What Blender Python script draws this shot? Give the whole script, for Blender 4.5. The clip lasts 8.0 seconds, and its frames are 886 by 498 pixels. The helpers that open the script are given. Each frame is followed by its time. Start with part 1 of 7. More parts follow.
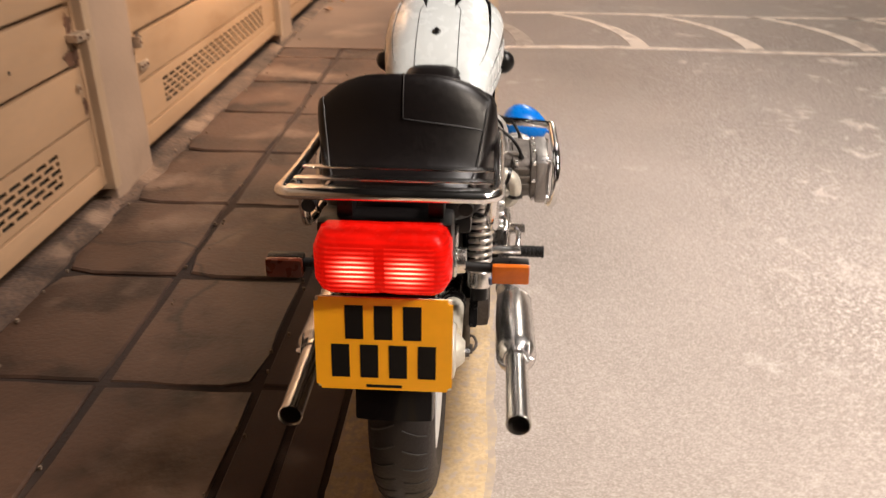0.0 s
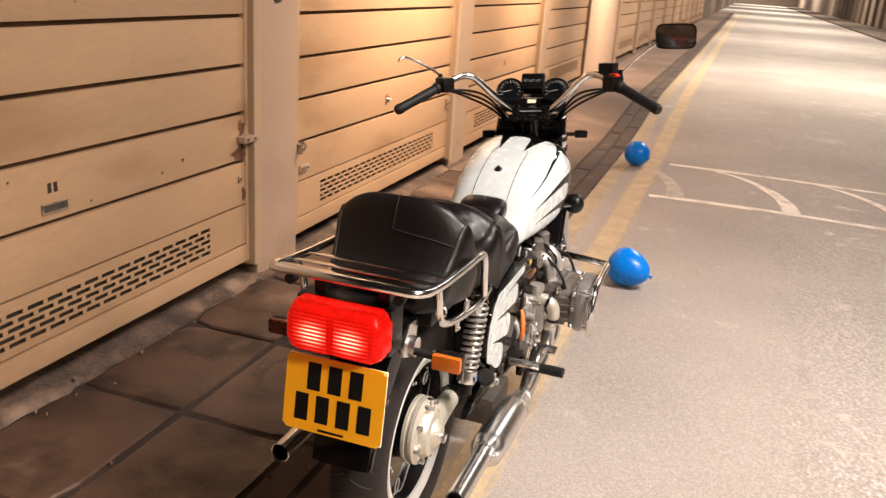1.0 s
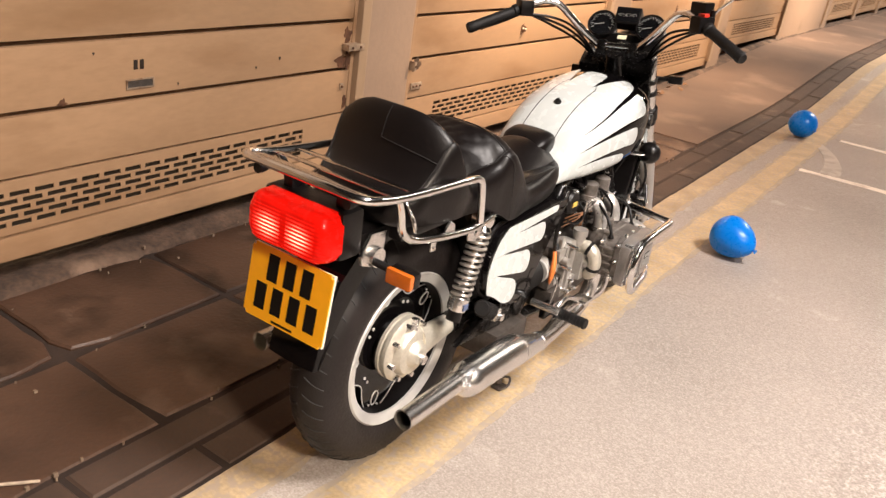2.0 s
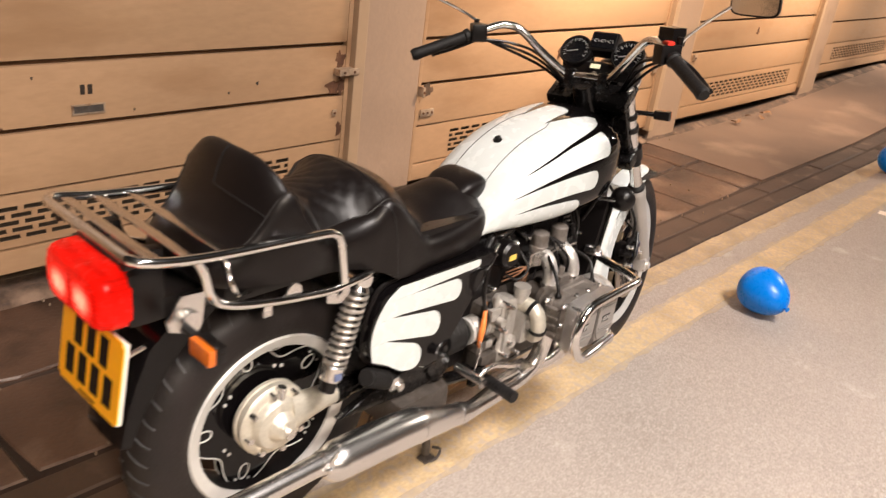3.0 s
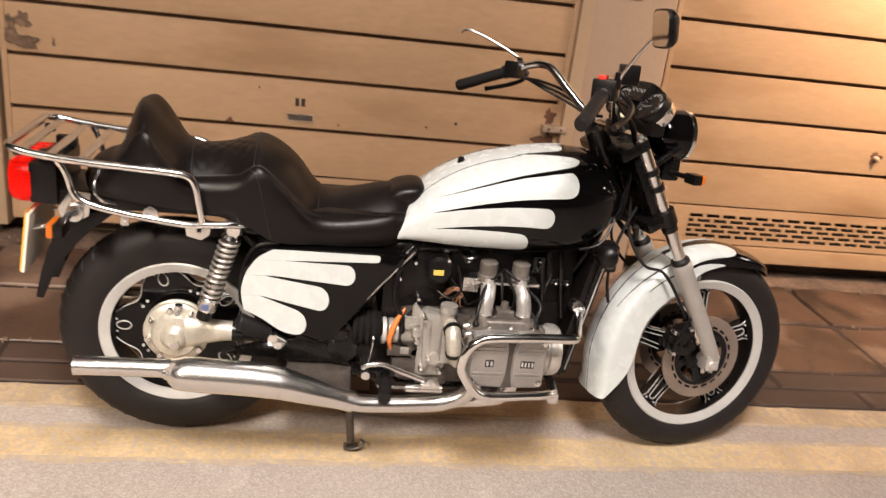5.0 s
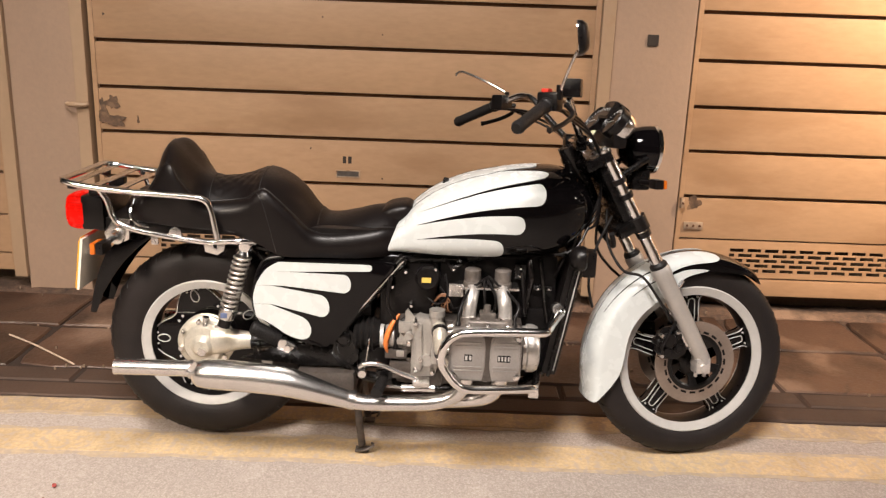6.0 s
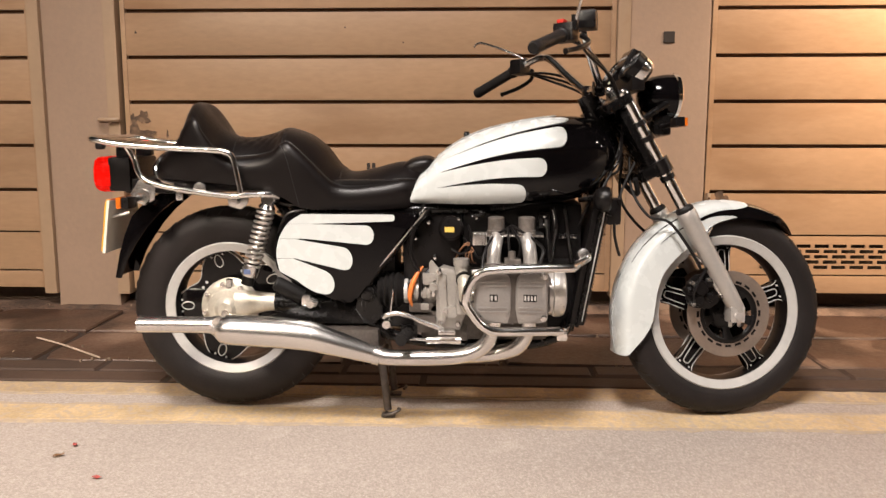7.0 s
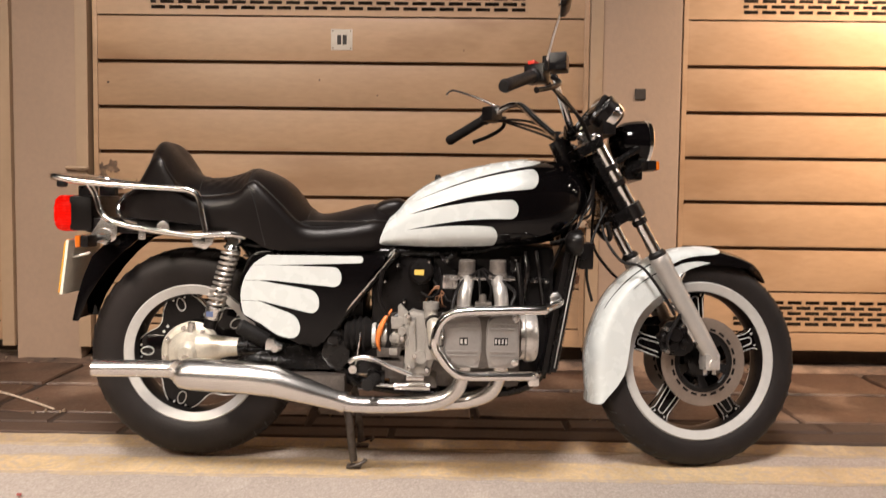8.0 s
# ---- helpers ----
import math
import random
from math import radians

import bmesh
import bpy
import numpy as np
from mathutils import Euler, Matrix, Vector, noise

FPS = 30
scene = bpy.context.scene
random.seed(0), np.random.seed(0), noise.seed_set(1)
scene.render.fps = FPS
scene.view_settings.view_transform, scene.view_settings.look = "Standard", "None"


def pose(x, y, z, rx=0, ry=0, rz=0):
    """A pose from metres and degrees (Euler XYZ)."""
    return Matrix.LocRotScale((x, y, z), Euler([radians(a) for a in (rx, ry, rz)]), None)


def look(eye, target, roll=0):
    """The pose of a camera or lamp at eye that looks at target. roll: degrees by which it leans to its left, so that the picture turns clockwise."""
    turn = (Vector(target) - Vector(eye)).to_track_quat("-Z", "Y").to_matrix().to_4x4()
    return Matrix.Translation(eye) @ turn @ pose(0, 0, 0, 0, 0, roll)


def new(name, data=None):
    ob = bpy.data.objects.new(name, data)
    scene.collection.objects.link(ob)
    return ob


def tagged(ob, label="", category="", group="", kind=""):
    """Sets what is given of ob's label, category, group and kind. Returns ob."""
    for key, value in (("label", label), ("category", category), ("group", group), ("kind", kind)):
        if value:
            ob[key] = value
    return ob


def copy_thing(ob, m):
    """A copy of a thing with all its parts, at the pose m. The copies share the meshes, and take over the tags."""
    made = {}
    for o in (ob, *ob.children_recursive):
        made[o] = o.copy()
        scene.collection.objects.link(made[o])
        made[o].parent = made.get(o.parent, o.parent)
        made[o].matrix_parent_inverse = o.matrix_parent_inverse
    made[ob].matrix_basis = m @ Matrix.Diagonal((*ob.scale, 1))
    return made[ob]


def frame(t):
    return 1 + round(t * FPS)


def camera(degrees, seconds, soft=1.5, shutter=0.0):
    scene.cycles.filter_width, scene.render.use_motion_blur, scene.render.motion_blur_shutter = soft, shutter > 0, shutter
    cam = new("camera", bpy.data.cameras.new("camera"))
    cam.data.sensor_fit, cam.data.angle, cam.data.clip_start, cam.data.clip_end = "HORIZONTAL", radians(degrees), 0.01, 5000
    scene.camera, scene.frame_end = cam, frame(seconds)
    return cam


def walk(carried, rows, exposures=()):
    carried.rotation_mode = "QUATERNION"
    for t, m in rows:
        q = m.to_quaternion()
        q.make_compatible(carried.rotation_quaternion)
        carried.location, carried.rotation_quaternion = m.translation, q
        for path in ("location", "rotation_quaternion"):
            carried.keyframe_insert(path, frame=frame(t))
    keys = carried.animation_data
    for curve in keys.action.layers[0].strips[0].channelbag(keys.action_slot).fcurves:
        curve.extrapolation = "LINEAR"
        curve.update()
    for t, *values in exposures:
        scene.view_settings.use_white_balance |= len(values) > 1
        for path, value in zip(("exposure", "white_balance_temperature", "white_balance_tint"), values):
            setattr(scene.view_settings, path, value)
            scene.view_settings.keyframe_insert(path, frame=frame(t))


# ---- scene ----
cam = camera(56.8, 8.0, soft=1.3, shutter=0.35)
PATH = [
    (0, (0.015, -0.02, 1.342), (-0.094, 1.76, 0.436), 0.1),
    (0.5, (0.292, -0.281, 1.427), (-0.083, 1.541, 0.691), 1.9),
    (1, (0.523, -0.262, 1.441), (-0.08, 1.536, 0.805), 4.0),
    (1.5, (0.707, -0.141, 1.427), (-0.093, 1.544, 0.705), 7.5),
    (1.7, (0.787, -0.106, 1.416), (-0.076, 1.529, 0.652), 8.4),
    (2.8, (1.089, 0.389, 1.429), (-0.041, 1.812, 0.593), 7.6),
    (3, (1.13, 0.536, 1.459), (-0.046, 1.937, 0.651), 7.6),
    (3.5, (1.363, 0.869, 1.448), (0.005, 2.122, 0.683), 5.5),
    (4, (1.592, 1.212, 1.434), (0.019, 2.137, 0.616), 4.6),
    (4.5, (1.778, 1.586, 1.454), (0.089, 2.27, 0.63), 7.2),
    (4.7, (1.872, 1.687, 1.448), (0.113, 2.198, 0.646), 8.6),
    (5.8, (2.276, 2.145, 1.34), (0.348, 2.166, 0.808), 2.0),
    (6, (2.333, 2.215, 1.31), (0.401, 2.211, 0.794), 2.0),
    (6.5, (2.384, 2.283, 1.193), (0.431, 2.168, 0.774), 0.8),
    (7, (2.403, 2.242, 0.888), (0.426, 2.162, 0.595), -0.0),
    (7.5, (2.379, 2.253, 0.806), (0.394, 2.197, 0.566), -0.2),
    (8, (2.361, 2.259, 0.803), (0.365, 2.236, 0.681), 0.7),
]
walk(cam, [(t, look(eye, target, roll)) for t, eye, target, roll in PATH],
     [(0.0, 0.0), (1.0, 0.16), (1.7, 0.20), (3.0, 0.18), (3.5, 0.10), (4.7, 0.02), (6.0, 0.05), (8.0, -0.01)])

# ---- world and lights ----
world = bpy.data.worlds.new("night_sky")
scene.world = world
world.use_nodes = True
bg = world.node_tree.nodes["Background"]
bg.inputs[0].default_value = (1.0, 0.78, 0.62, 1)
bg.inputs[1].default_value = 0.008


def area_lamp(name, eye, target, size, watts, colour, shape="DISK", size_y=None):
    data = bpy.data.lights.new(name, "AREA")
    data.shape, data.size, data.energy, data.color = shape, size, watts, colour
    if size_y:
        data.size_y = size_y
    ob = new(name, data)
    ob.matrix_world = look(eye, target)
    return ob


# unseen lamps added high across the road, and warm ones over the doors
area_lamp("unseen_lane_light", (3.1, 1.7, 5.2), (1.1, 2.3, 0.0), 1.5, 214, (1.0, 0.91, 0.855)).data.spread = radians(114)
# added warm fills for the glow on the doors, no fitting modelled
for y in (4.9, 7.9, 12.3):
    area_lamp("added_door_light", (-0.15, y, 2.95), (-1.49, y - 0.10, 1.65), 0.3, 88, (1.0, 0.75, 0.52)).data.spread = radians(90)
# added fill that brightens the near doors
area_lamp("unseen_lane_light", (4.6, -0.9, 3.9), (0.7, 0.3, 0.0), 0.8, 62, (1.0, 0.85, 0.70)).data.spread = radians(66)
# added fills that brighten the far lane
for y, watts in ((15.0, 880), (27.0, 1000), (40.0, 1100), (56.0, 1300), (76.0, 1600), (100.0, 1900), (126.0, 2600)):
    area_lamp("unseen_lane_light", (3.6, y, 7.5), (1.2, y, 0.0), 1.2, watts, (1.0, 0.88, 0.76)).data.spread = radians(134 if y < 20 else 160)

# ---- materials ----
def mat(name, colour, rough=0.6, metal=0.0, vary=0.12, scale=3.0, fine=60.0, bump=0.15, spec=0.5, coat=0.0, dirt=None, dirt_at=0.6, dirt_scale=1.5, per_object=0.0, fine_vary=None, stretch=(1, 1, 1), bump_dist=0.004, cracks=0.0, rough_vary=0.07, stain=None, stain_at=0.55, stain_scale=3.5):
    """A surface with variation at two scales, fine relief and optional dirt patches."""
    m = bpy.data.materials.new(name)
    m.use_nodes = True
    nt = m.node_tree
    n, l = nt.nodes, nt.links
    b = n["Principled BSDF"]
    b.inputs["Metallic"].default_value = metal
    b.inputs["Specular IOR Level"].default_value = spec
    b.inputs["Coat Weight"].default_value = coat
    b.inputs["Coat Roughness"].default_value = 0.05
    tc = n.new("ShaderNodeTexCoord")
    mp = n.new("ShaderNodeMapping")
    mp.inputs["Scale"].default_value = stretch
    geo = n.new("ShaderNodeNewGeometry")
    l.new(geo.outputs["Position"], mp.inputs["Vector"])

    def noise_at(s, detail=4.0):
        t = n.new("ShaderNodeTexNoise")
        t.inputs["Scale"].default_value = s
        t.inputs["Detail"].default_value = detail
        l.new(mp.outputs[0], t.inputs["Vector"])
        return t.outputs["Fac"]

    big, small = noise_at(scale), noise_at(fine, 3.0)

    def ramp(src, lo, hi, a, c):
        r = n.new("ShaderNodeMapRange")
        for key, v in (("From Min", lo), ("From Max", hi), ("To Min", a), ("To Max", c)):
            r.inputs[key].default_value = v
        l.new(src, r.inputs["Value"])
        return r.outputs[0]

    def math_node(op, a, c):
        q = n.new("ShaderNodeMath")
        q.operation = op
        for k, v in enumerate((a, c)):
            if isinstance(v, (int, float)):
                q.inputs[k].default_value = v
            else:
                l.new(v, q.inputs[k])
        return q.outputs[0]

    fv = vary * 0.6 if fine_vary is None else fine_vary
    value = math_node("MULTIPLY", ramp(big, 0.3, 0.7, 1 - vary, 1 + vary), ramp(small, 0.3, 0.7, 1 - fv, 1 + fv))
    if per_object:
        oi = n.new("ShaderNodeObjectInfo")
        value = math_node("MULTIPLY", value, ramp(oi.outputs["Random"], 0, 1, 1 - per_object, 1 + per_object))
    mix = n.new("ShaderNodeMix")
    mix.data_type = "RGBA"
    mix.blend_type = "MULTIPLY"
    mix.inputs["Factor"].default_value = 1.0
    mix.inputs["A"].default_value = (*colour, 1)
    comb = n.new("ShaderNodeCombineColor")
    for k in range(3):
        l.new(value, comb.inputs[k])
    l.new(comb.outputs[0], mix.inputs["B"])
    out = mix.outputs["Result"]
    for tint, at, size in ((stain, stain_at, stain_scale), (dirt, dirt_at, dirt_scale)):
        if not tint:
            continue
        d = n.new("ShaderNodeMix")
        d.data_type = "RGBA"
        patches = noise_at(size, 8.0)
        l.new(ramp(patches, at, at + 0.12, 0.0, 0.85), d.inputs["Factor"])
        l.new(out, d.inputs["A"])
        d.inputs["B"].default_value = (*tint, 1)
        out = d.outputs["Result"]
    if cracks:
        wob = n.new("ShaderNodeTexNoise")
        wob.inputs["Scale"].default_value = 4.0
        l.new(mp.outputs[0], wob.inputs["Vector"])
        shift = n.new("ShaderNodeVectorMath")
        shift.operation = "MULTIPLY_ADD"
        l.new(wob.outputs["Color"], shift.inputs[0])
        shift.inputs[1].default_value = (0.25, 0.25, 0.25)
        l.new(mp.outputs[0], shift.inputs[2])
        vo = n.new("ShaderNodeTexVoronoi")
        vo.feature = "DISTANCE_TO_EDGE"
        vo.inputs["Scale"].default_value = cracks
        l.new(shift.outputs[0], vo.inputs["Vector"])
        where = math_node("MULTIPLY", ramp(vo.outputs["Distance"], 0.002, 0.012, 0.8, 0.0), ramp(noise_at(1.1), 0.45, 0.6, 0.0, 1.0))
        c = n.new("ShaderNodeMix")
        c.data_type = "RGBA"
        l.new(where, c.inputs["Factor"])
        l.new(out, c.inputs["A"])
        c.inputs["B"].default_value = (0.012, 0.008, 0.006, 1)
        out = c.outputs["Result"]
    l.new(out, b.inputs["Base Color"])
    l.new(ramp(small, 0.3, 0.7, max(rough - rough_vary, 0.02), min(rough + rough_vary, 1)), b.inputs["Roughness"])
    if bump:
        bp = n.new("ShaderNodeBump")
        bp.inputs["Strength"].default_value = bump
        bp.inputs["Distance"].default_value = bump_dist
        l.new(small, bp.inputs["Height"])
        l.new(bp.outputs[0], b.inputs["Normal"])
    return m


SEAM = 0.95


def asphalt():
    """Pale worn asphalt: stone grains in a grey binder, rubbed smooth in broad patches."""
    m = bpy.data.materials.new("worn_asphalt")
    m.use_nodes = True
    n, l = m.node_tree.nodes, m.node_tree.links
    b = n["Principled BSDF"]
    b.inputs["Roughness"].default_value = 0.85
    geo = n.new("ShaderNodeNewGeometry")

    def noise(scale, detail=3.0, rough=0.5, distort=0.0):
        t = n.new("ShaderNodeTexNoise")
        for key, v in (("Scale", scale), ("Detail", detail), ("Roughness", rough), ("Distortion", distort)):
            t.inputs[key].default_value = v
        l.new(geo.outputs["Position"], t.inputs["Vector"])
        return t.outputs["Fac"]

    def span(src, lo, hi, a, c):
        r = n.new("ShaderNodeMapRange")
        for key, v in (("From Min", lo), ("From Max", hi), ("To Min", a), ("To Max", c)):
            r.inputs[key].default_value = v
        l.new(src, r.inputs["Value"])
        return r.outputs[0]

    def times(a, c):
        q = n.new("ShaderNodeMath")
        q.operation = "MULTIPLY"
        l.new(a, q.inputs[0])
        l.new(c, q.inputs[1])
        return q.outputs[0]

    def blend(fac, a, colour):
        x = n.new("ShaderNodeMix")
        x.data_type = "RGBA"
        l.new(fac, x.inputs["Factor"])
        if isinstance(a, tuple):
            x.inputs["A"].default_value = (*a, 1)
        else:
            l.new(a, x.inputs["A"])
        x.inputs["B"].default_value = (*colour, 1)
        return x.outputs["Result"]

    sep = n.new("ShaderNodeSeparateXYZ")
    l.new(geo.outputs["Position"], sep.inputs[0])
    wander = n.new("ShaderNodeMath")
    l.new(sep.outputs["X"], wander.inputs[0])
    l.new(span(noise(0.9, 4.0), 0.0, 1.0, -0.35, 0.35), wander.inputs[1])
    # the strip beside the kerb is rubbed smooth, past a seam the stones stand out
    open_side = span(wander.outputs[0], SEAM - 0.25, SEAM + 0.25, 0.30, 1.0)
    rubbed = times(span(noise(0.75, 5.0, 0.6, 0.4), 0.36, 0.66, 1.0, 0.35), open_side)
    grain = noise(170, 2.0)
    stone = noise(75, 2.0, 0.6)
    col = blend(span(noise(0.55, 4.0), 0.35, 0.65, 0.0, 1.0), (0.385, 0.331, 0.294), (0.283, 0.240, 0.211))
    col = blend(times(span(stone, 0.52, 0.64, 0.0, 0.72), rubbed), col, (0.597, 0.542, 0.498))
    col = blend(times(span(stone, 0.48, 0.35, 0.0, 0.72), rubbed), col, (0.198, 0.160, 0.136))
    col = blend(span(grain, 0.50, 0.72, 0.0, 0.5), col, (0.521, 0.461, 0.415))
    col = blend(span(grain, 0.46, 0.28, 0.0, 0.5), col, (0.220, 0.182, 0.152))
    col = blend(span(noise(1.6, 8.0, 0.7), 0.61, 0.73, 0.0, 0.6), col, (0.608, 0.558, 0.514))
    col = blend(times(span(noise(5.0, 6.0, 0.65, 0.8), 0.57, 0.70, 0.0, 0.8), times(span(noise(0.8, 2.0), 0.45, 0.6, 0.0, 1.0), open_side)), col, (0.770, 0.694, 0.628))
    tar = n.new("ShaderNodeMath")
    tar.operation = "COMPARE"
    l.new(wander.outputs[0], tar.inputs[0])
    tar.inputs[1].default_value = SEAM
    tar.inputs[2].default_value = 0.022
    col = blend(times(tar.outputs[0], span(noise(6.0, 4.0), 0.42, 0.70, 0.0, 0.30)), col, (0.220, 0.182, 0.152))
    l.new(col, b.inputs["Base Color"])
    bp = n.new("ShaderNodeBump")
    bp.inputs["Strength"].default_value = 0.5
    bp.inputs["Distance"].default_value = 0.004
    l.new(stone, bp.inputs["Height"])
    l.new(bp.outputs[0], b.inputs["Normal"])
    return m


M = {}
M["door"] = mat("cream_door_paint", (0.350, 0.214, 0.122), 0.42, vary=0.10, scale=1.6, fine=40, bump=0.08, per_object=0.05, dirt=(0.245, 0.135, 0.068), dirt_at=0.57, dirt_scale=2.2, stretch=(1, 0.45, 1.5))
M["frame"] = mat("cream_frame_paint", (0.330, 0.223, 0.141), 0.45, vary=0.06, scale=2.0, fine=30, bump=0.12, dirt=(0.260, 0.130, 0.062), dirt_at=0.66, dirt_scale=4.0)
M["pillar"] = mat("pillar_render", (0.295, 0.200, 0.140), 0.75, vary=0.08, scale=1.5, fine=45, bump=0.25, dirt=(0.205, 0.135, 0.092), dirt_at=0.60, dirt_scale=2.0)
M["dark"] = mat("dark_gap", (0.085, 0.040, 0.017), 0.9, vary=0.3, scale=5, bump=0)
# near-black colour stands for the shade inside the vent slots
M["vent_shade"] = mat("vent_slot_shade", (0.03, 0.02, 0.012), 0.9, bump=0)
M["rust"] = mat("rust", (0.095, 0.039, 0.018), 0.85, vary=0.4, scale=20, fine=120, bump=0.5)
M["grime"] = mat("dark_grime", (0.088, 0.050, 0.029), 0.7, vary=0.5, scale=24, fine=90, bump=0.2, dirt=(0.19, 0.115, 0.065), dirt_at=0.54, dirt_scale=22)
M["old_steel"] = mat("worn_galvanised", (0.420, 0.316, 0.229), 0.5, 0.6, vary=0.25, scale=25, bump=0.3, dirt=(0.160, 0.065, 0.026), dirt_at=0.55, dirt_scale=30)
M["slab"] = mat("paving_slab", (0.070, 0.0365, 0.023), 0.46, stain=(0.024, 0.0125, 0.008), stain_at=0.50, stain_scale=3.7, vary=0.36, scale=2.6, fine=70, fine_vary=0.16, bump=0.4, per_object=0.05, dirt=(0.200, 0.128, 0.090), dirt_at=0.545, dirt_scale=2.3, cracks=0.9)
M["silt"] = mat("silted_joint", (0.040, 0.021, 0.013), 0.95, vary=0.3, scale=4, fine=80, bump=0.4)
M["joint"] = mat("paving_bed", (0.026, 0.014, 0.009), 0.95, vary=0.4, scale=5, fine=90, bump=0.5)
M["screed"] = mat("brown_screed", (0.130, 0.080, 0.055), 0.7, vary=0.22, scale=1.2, fine=60, fine_vary=0.12, bump=0.3, dirt=(0.215, 0.142, 0.100), dirt_at=0.56, dirt_scale=1.6)
M["kerb"] = mat("kerb_stone", (0.056, 0.032, 0.021), 0.75, vary=0.25, scale=3, fine=80, bump=0.3, per_object=0.08, dirt=(0.13, 0.084, 0.058), dirt_at=0.60, dirt_scale=5)
M["fillet"] = mat("rough_concrete_strip", (0.075, 0.044, 0.029), 0.9, vary=0.5, scale=7, fine=60, fine_vary=0.35, bump=0.7, bump_dist=0.008, dirt=(0.205, 0.130, 0.088), dirt_at=0.55, dirt_scale=4.5)
M["road"] = asphalt()
M["yellow"] = mat("worn_yellow_paint", (0.490, 0.362, 0.212), 0.7, vary=0.16, scale=7, fine=90, fine_vary=0.16, bump=0.3, dirt=(0.400, 0.325, 0.258), dirt_at=0.50, dirt_scale=45)
M["faint_yellow"] = mat("faint_yellow_paint", (0.410, 0.305, 0.186), 0.7, vary=0.2, scale=7, fine=90, fine_vary=0.16, bump=0.3, dirt=(0.335, 0.266, 0.208), dirt_at=0.48, dirt_scale=40)
M["line_edge"] = mat("rubbed_yellow_trace", (0.405, 0.318, 0.222), 0.75, vary=0.14, scale=9, fine=80, bump=0.2, dirt=(0.350, 0.290, 0.240), dirt_at=0.47, dirt_scale=38)
M["ghost_line"] = mat("nearly_worn_off_white_paint", (0.46, 0.395, 0.338), 0.75, vary=0.1, scale=4, fine=60, bump=0.2, dirt=(0.37, 0.31, 0.262), dirt_at=0.48, dirt_scale=12)
M["white_line"] = mat("worn_white_paint", (0.800, 0.703, 0.607), 0.7, vary=0.08, scale=3, fine=60, bump=0.2, dirt=(0.520, 0.427, 0.359), dirt_at=0.50, dirt_scale=7)
M["wall"] = mat("painted_brickwork", (0.500, 0.391, 0.299), 0.8, vary=0.1, scale=1.5, fine=20, bump=0.4)
M["far"] = mat("far_dark_wall", (0.12, 0.085, 0.06), 0.9, vary=0.25, scale=0.8, bump=0.2)
M["sign"] = mat("sign_enamel", (0.46, 0.40, 0.33), 0.4, vary=0.06, scale=20, bump=0.05)
M["mark"] = mat("black_marking", (0.02, 0.012, 0.008), 0.6, vary=0.2, bump=0)
M["grit"] = mat("pale_grit", (0.20, 0.14, 0.095), 0.9, vary=0.35, scale=40, bump=0.2)
M["leaf"] = mat("dry_leaf", (0.22, 0.11, 0.05), 0.8, vary=0.3, scale=30, bump=0.3, per_object=0.3)
M["petal"] = mat("dull_red_petal", (0.36, 0.07, 0.06), 0.7, vary=0.3, scale=60, bump=0.2)
M["twig"] = mat("pale_twig", (0.42, 0.33, 0.25), 0.8, vary=0.2, scale=30, bump=0.3)
M["balloon"] = mat("blue_latex", (0.0, 0.19, 0.72), 0.30, vary=0.03, scale=8, bump=0.0, spec=0.35)

M["black_paint"] = mat("gloss_black_paint", (0.003, 0.0025, 0.0028), 0.07, vary=0.1, scale=6, bump=0.0, spec=0.22, coat=0.10, rough_vary=0.02)
M["white_paint"] = mat("gloss_white_paint", (0.56, 0.588, 0.583), 0.26, vary=0.02, scale=5, fine=25, bump=0.0, spec=0.4, coat=0.15)
M["chrome"] = mat("chrome", (0.80, 0.79, 0.78), 0.15, 1.0, vary=0.05, scale=9, fine=14, fine_vary=0.03, bump=0.0, rough_vary=0.03)
M["worn_chrome"] = mat("worn_chrome", (0.76, 0.74, 0.72), 0.27, 1.0, vary=0.04, scale=5, fine=30, fine_vary=0.02, bump=0.0, rough_vary=0.003)
M["spring_steel"] = mat("bright_spring_steel", (0.52, 0.48, 0.44), 0.34, 0.8, vary=0.06, scale=20, bump=0.0)
M["alloy"] = mat("polished_alloy", (0.64, 0.61, 0.58), 0.34, 0.7, vary=0.12, scale=16, fine=120, bump=0.12, dirt=(0.40, 0.34, 0.27), dirt_at=0.62, dirt_scale=22)
M["pale_alloy"] = mat("pale_cast_alloy", (0.58, 0.54, 0.46), 0.36, 0.5, vary=0.12, scale=20, fine=130, bump=0.2, dirt=(0.38, 0.33, 0.26), dirt_at=0.62, dirt_scale=24)
M["dirty_alloy"] = mat("grimy_alloy_casting", (0.40, 0.375, 0.345), 0.38, 0.5, vary=0.12, scale=14, fine=110, bump=0.12, dirt=(0.20, 0.16, 0.12), dirt_at=0.60, dirt_scale=16)
M["cast"] = mat("cast_alloy", (0.155, 0.135, 0.12), 0.5, 0.4, vary=0.28, scale=22, fine=120, bump=0.3, dirt=(0.10, 0.075, 0.055), dirt_at=0.54, dirt_scale=20)
M["dark_cast"] = mat("grimy_cast_alloy", (0.10, 0.085, 0.075), 0.5, 0.5, vary=0.3, scale=18, fine=160, bump=0.3, dirt=(0.06, 0.045, 0.035), dirt_at=0.55, dirt_scale=18)
M["cover"] = mat("valve_cover_alloy", (0.36, 0.34, 0.325), 0.36, 0.65, vary=0.1, scale=16, fine=160, bump=0.15)
M["fork_leg"] = mat("grey_fork_leg", (0.46, 0.435, 0.41), 0.42, 0.5, vary=0.06, scale=9, fine=120, bump=0.08)
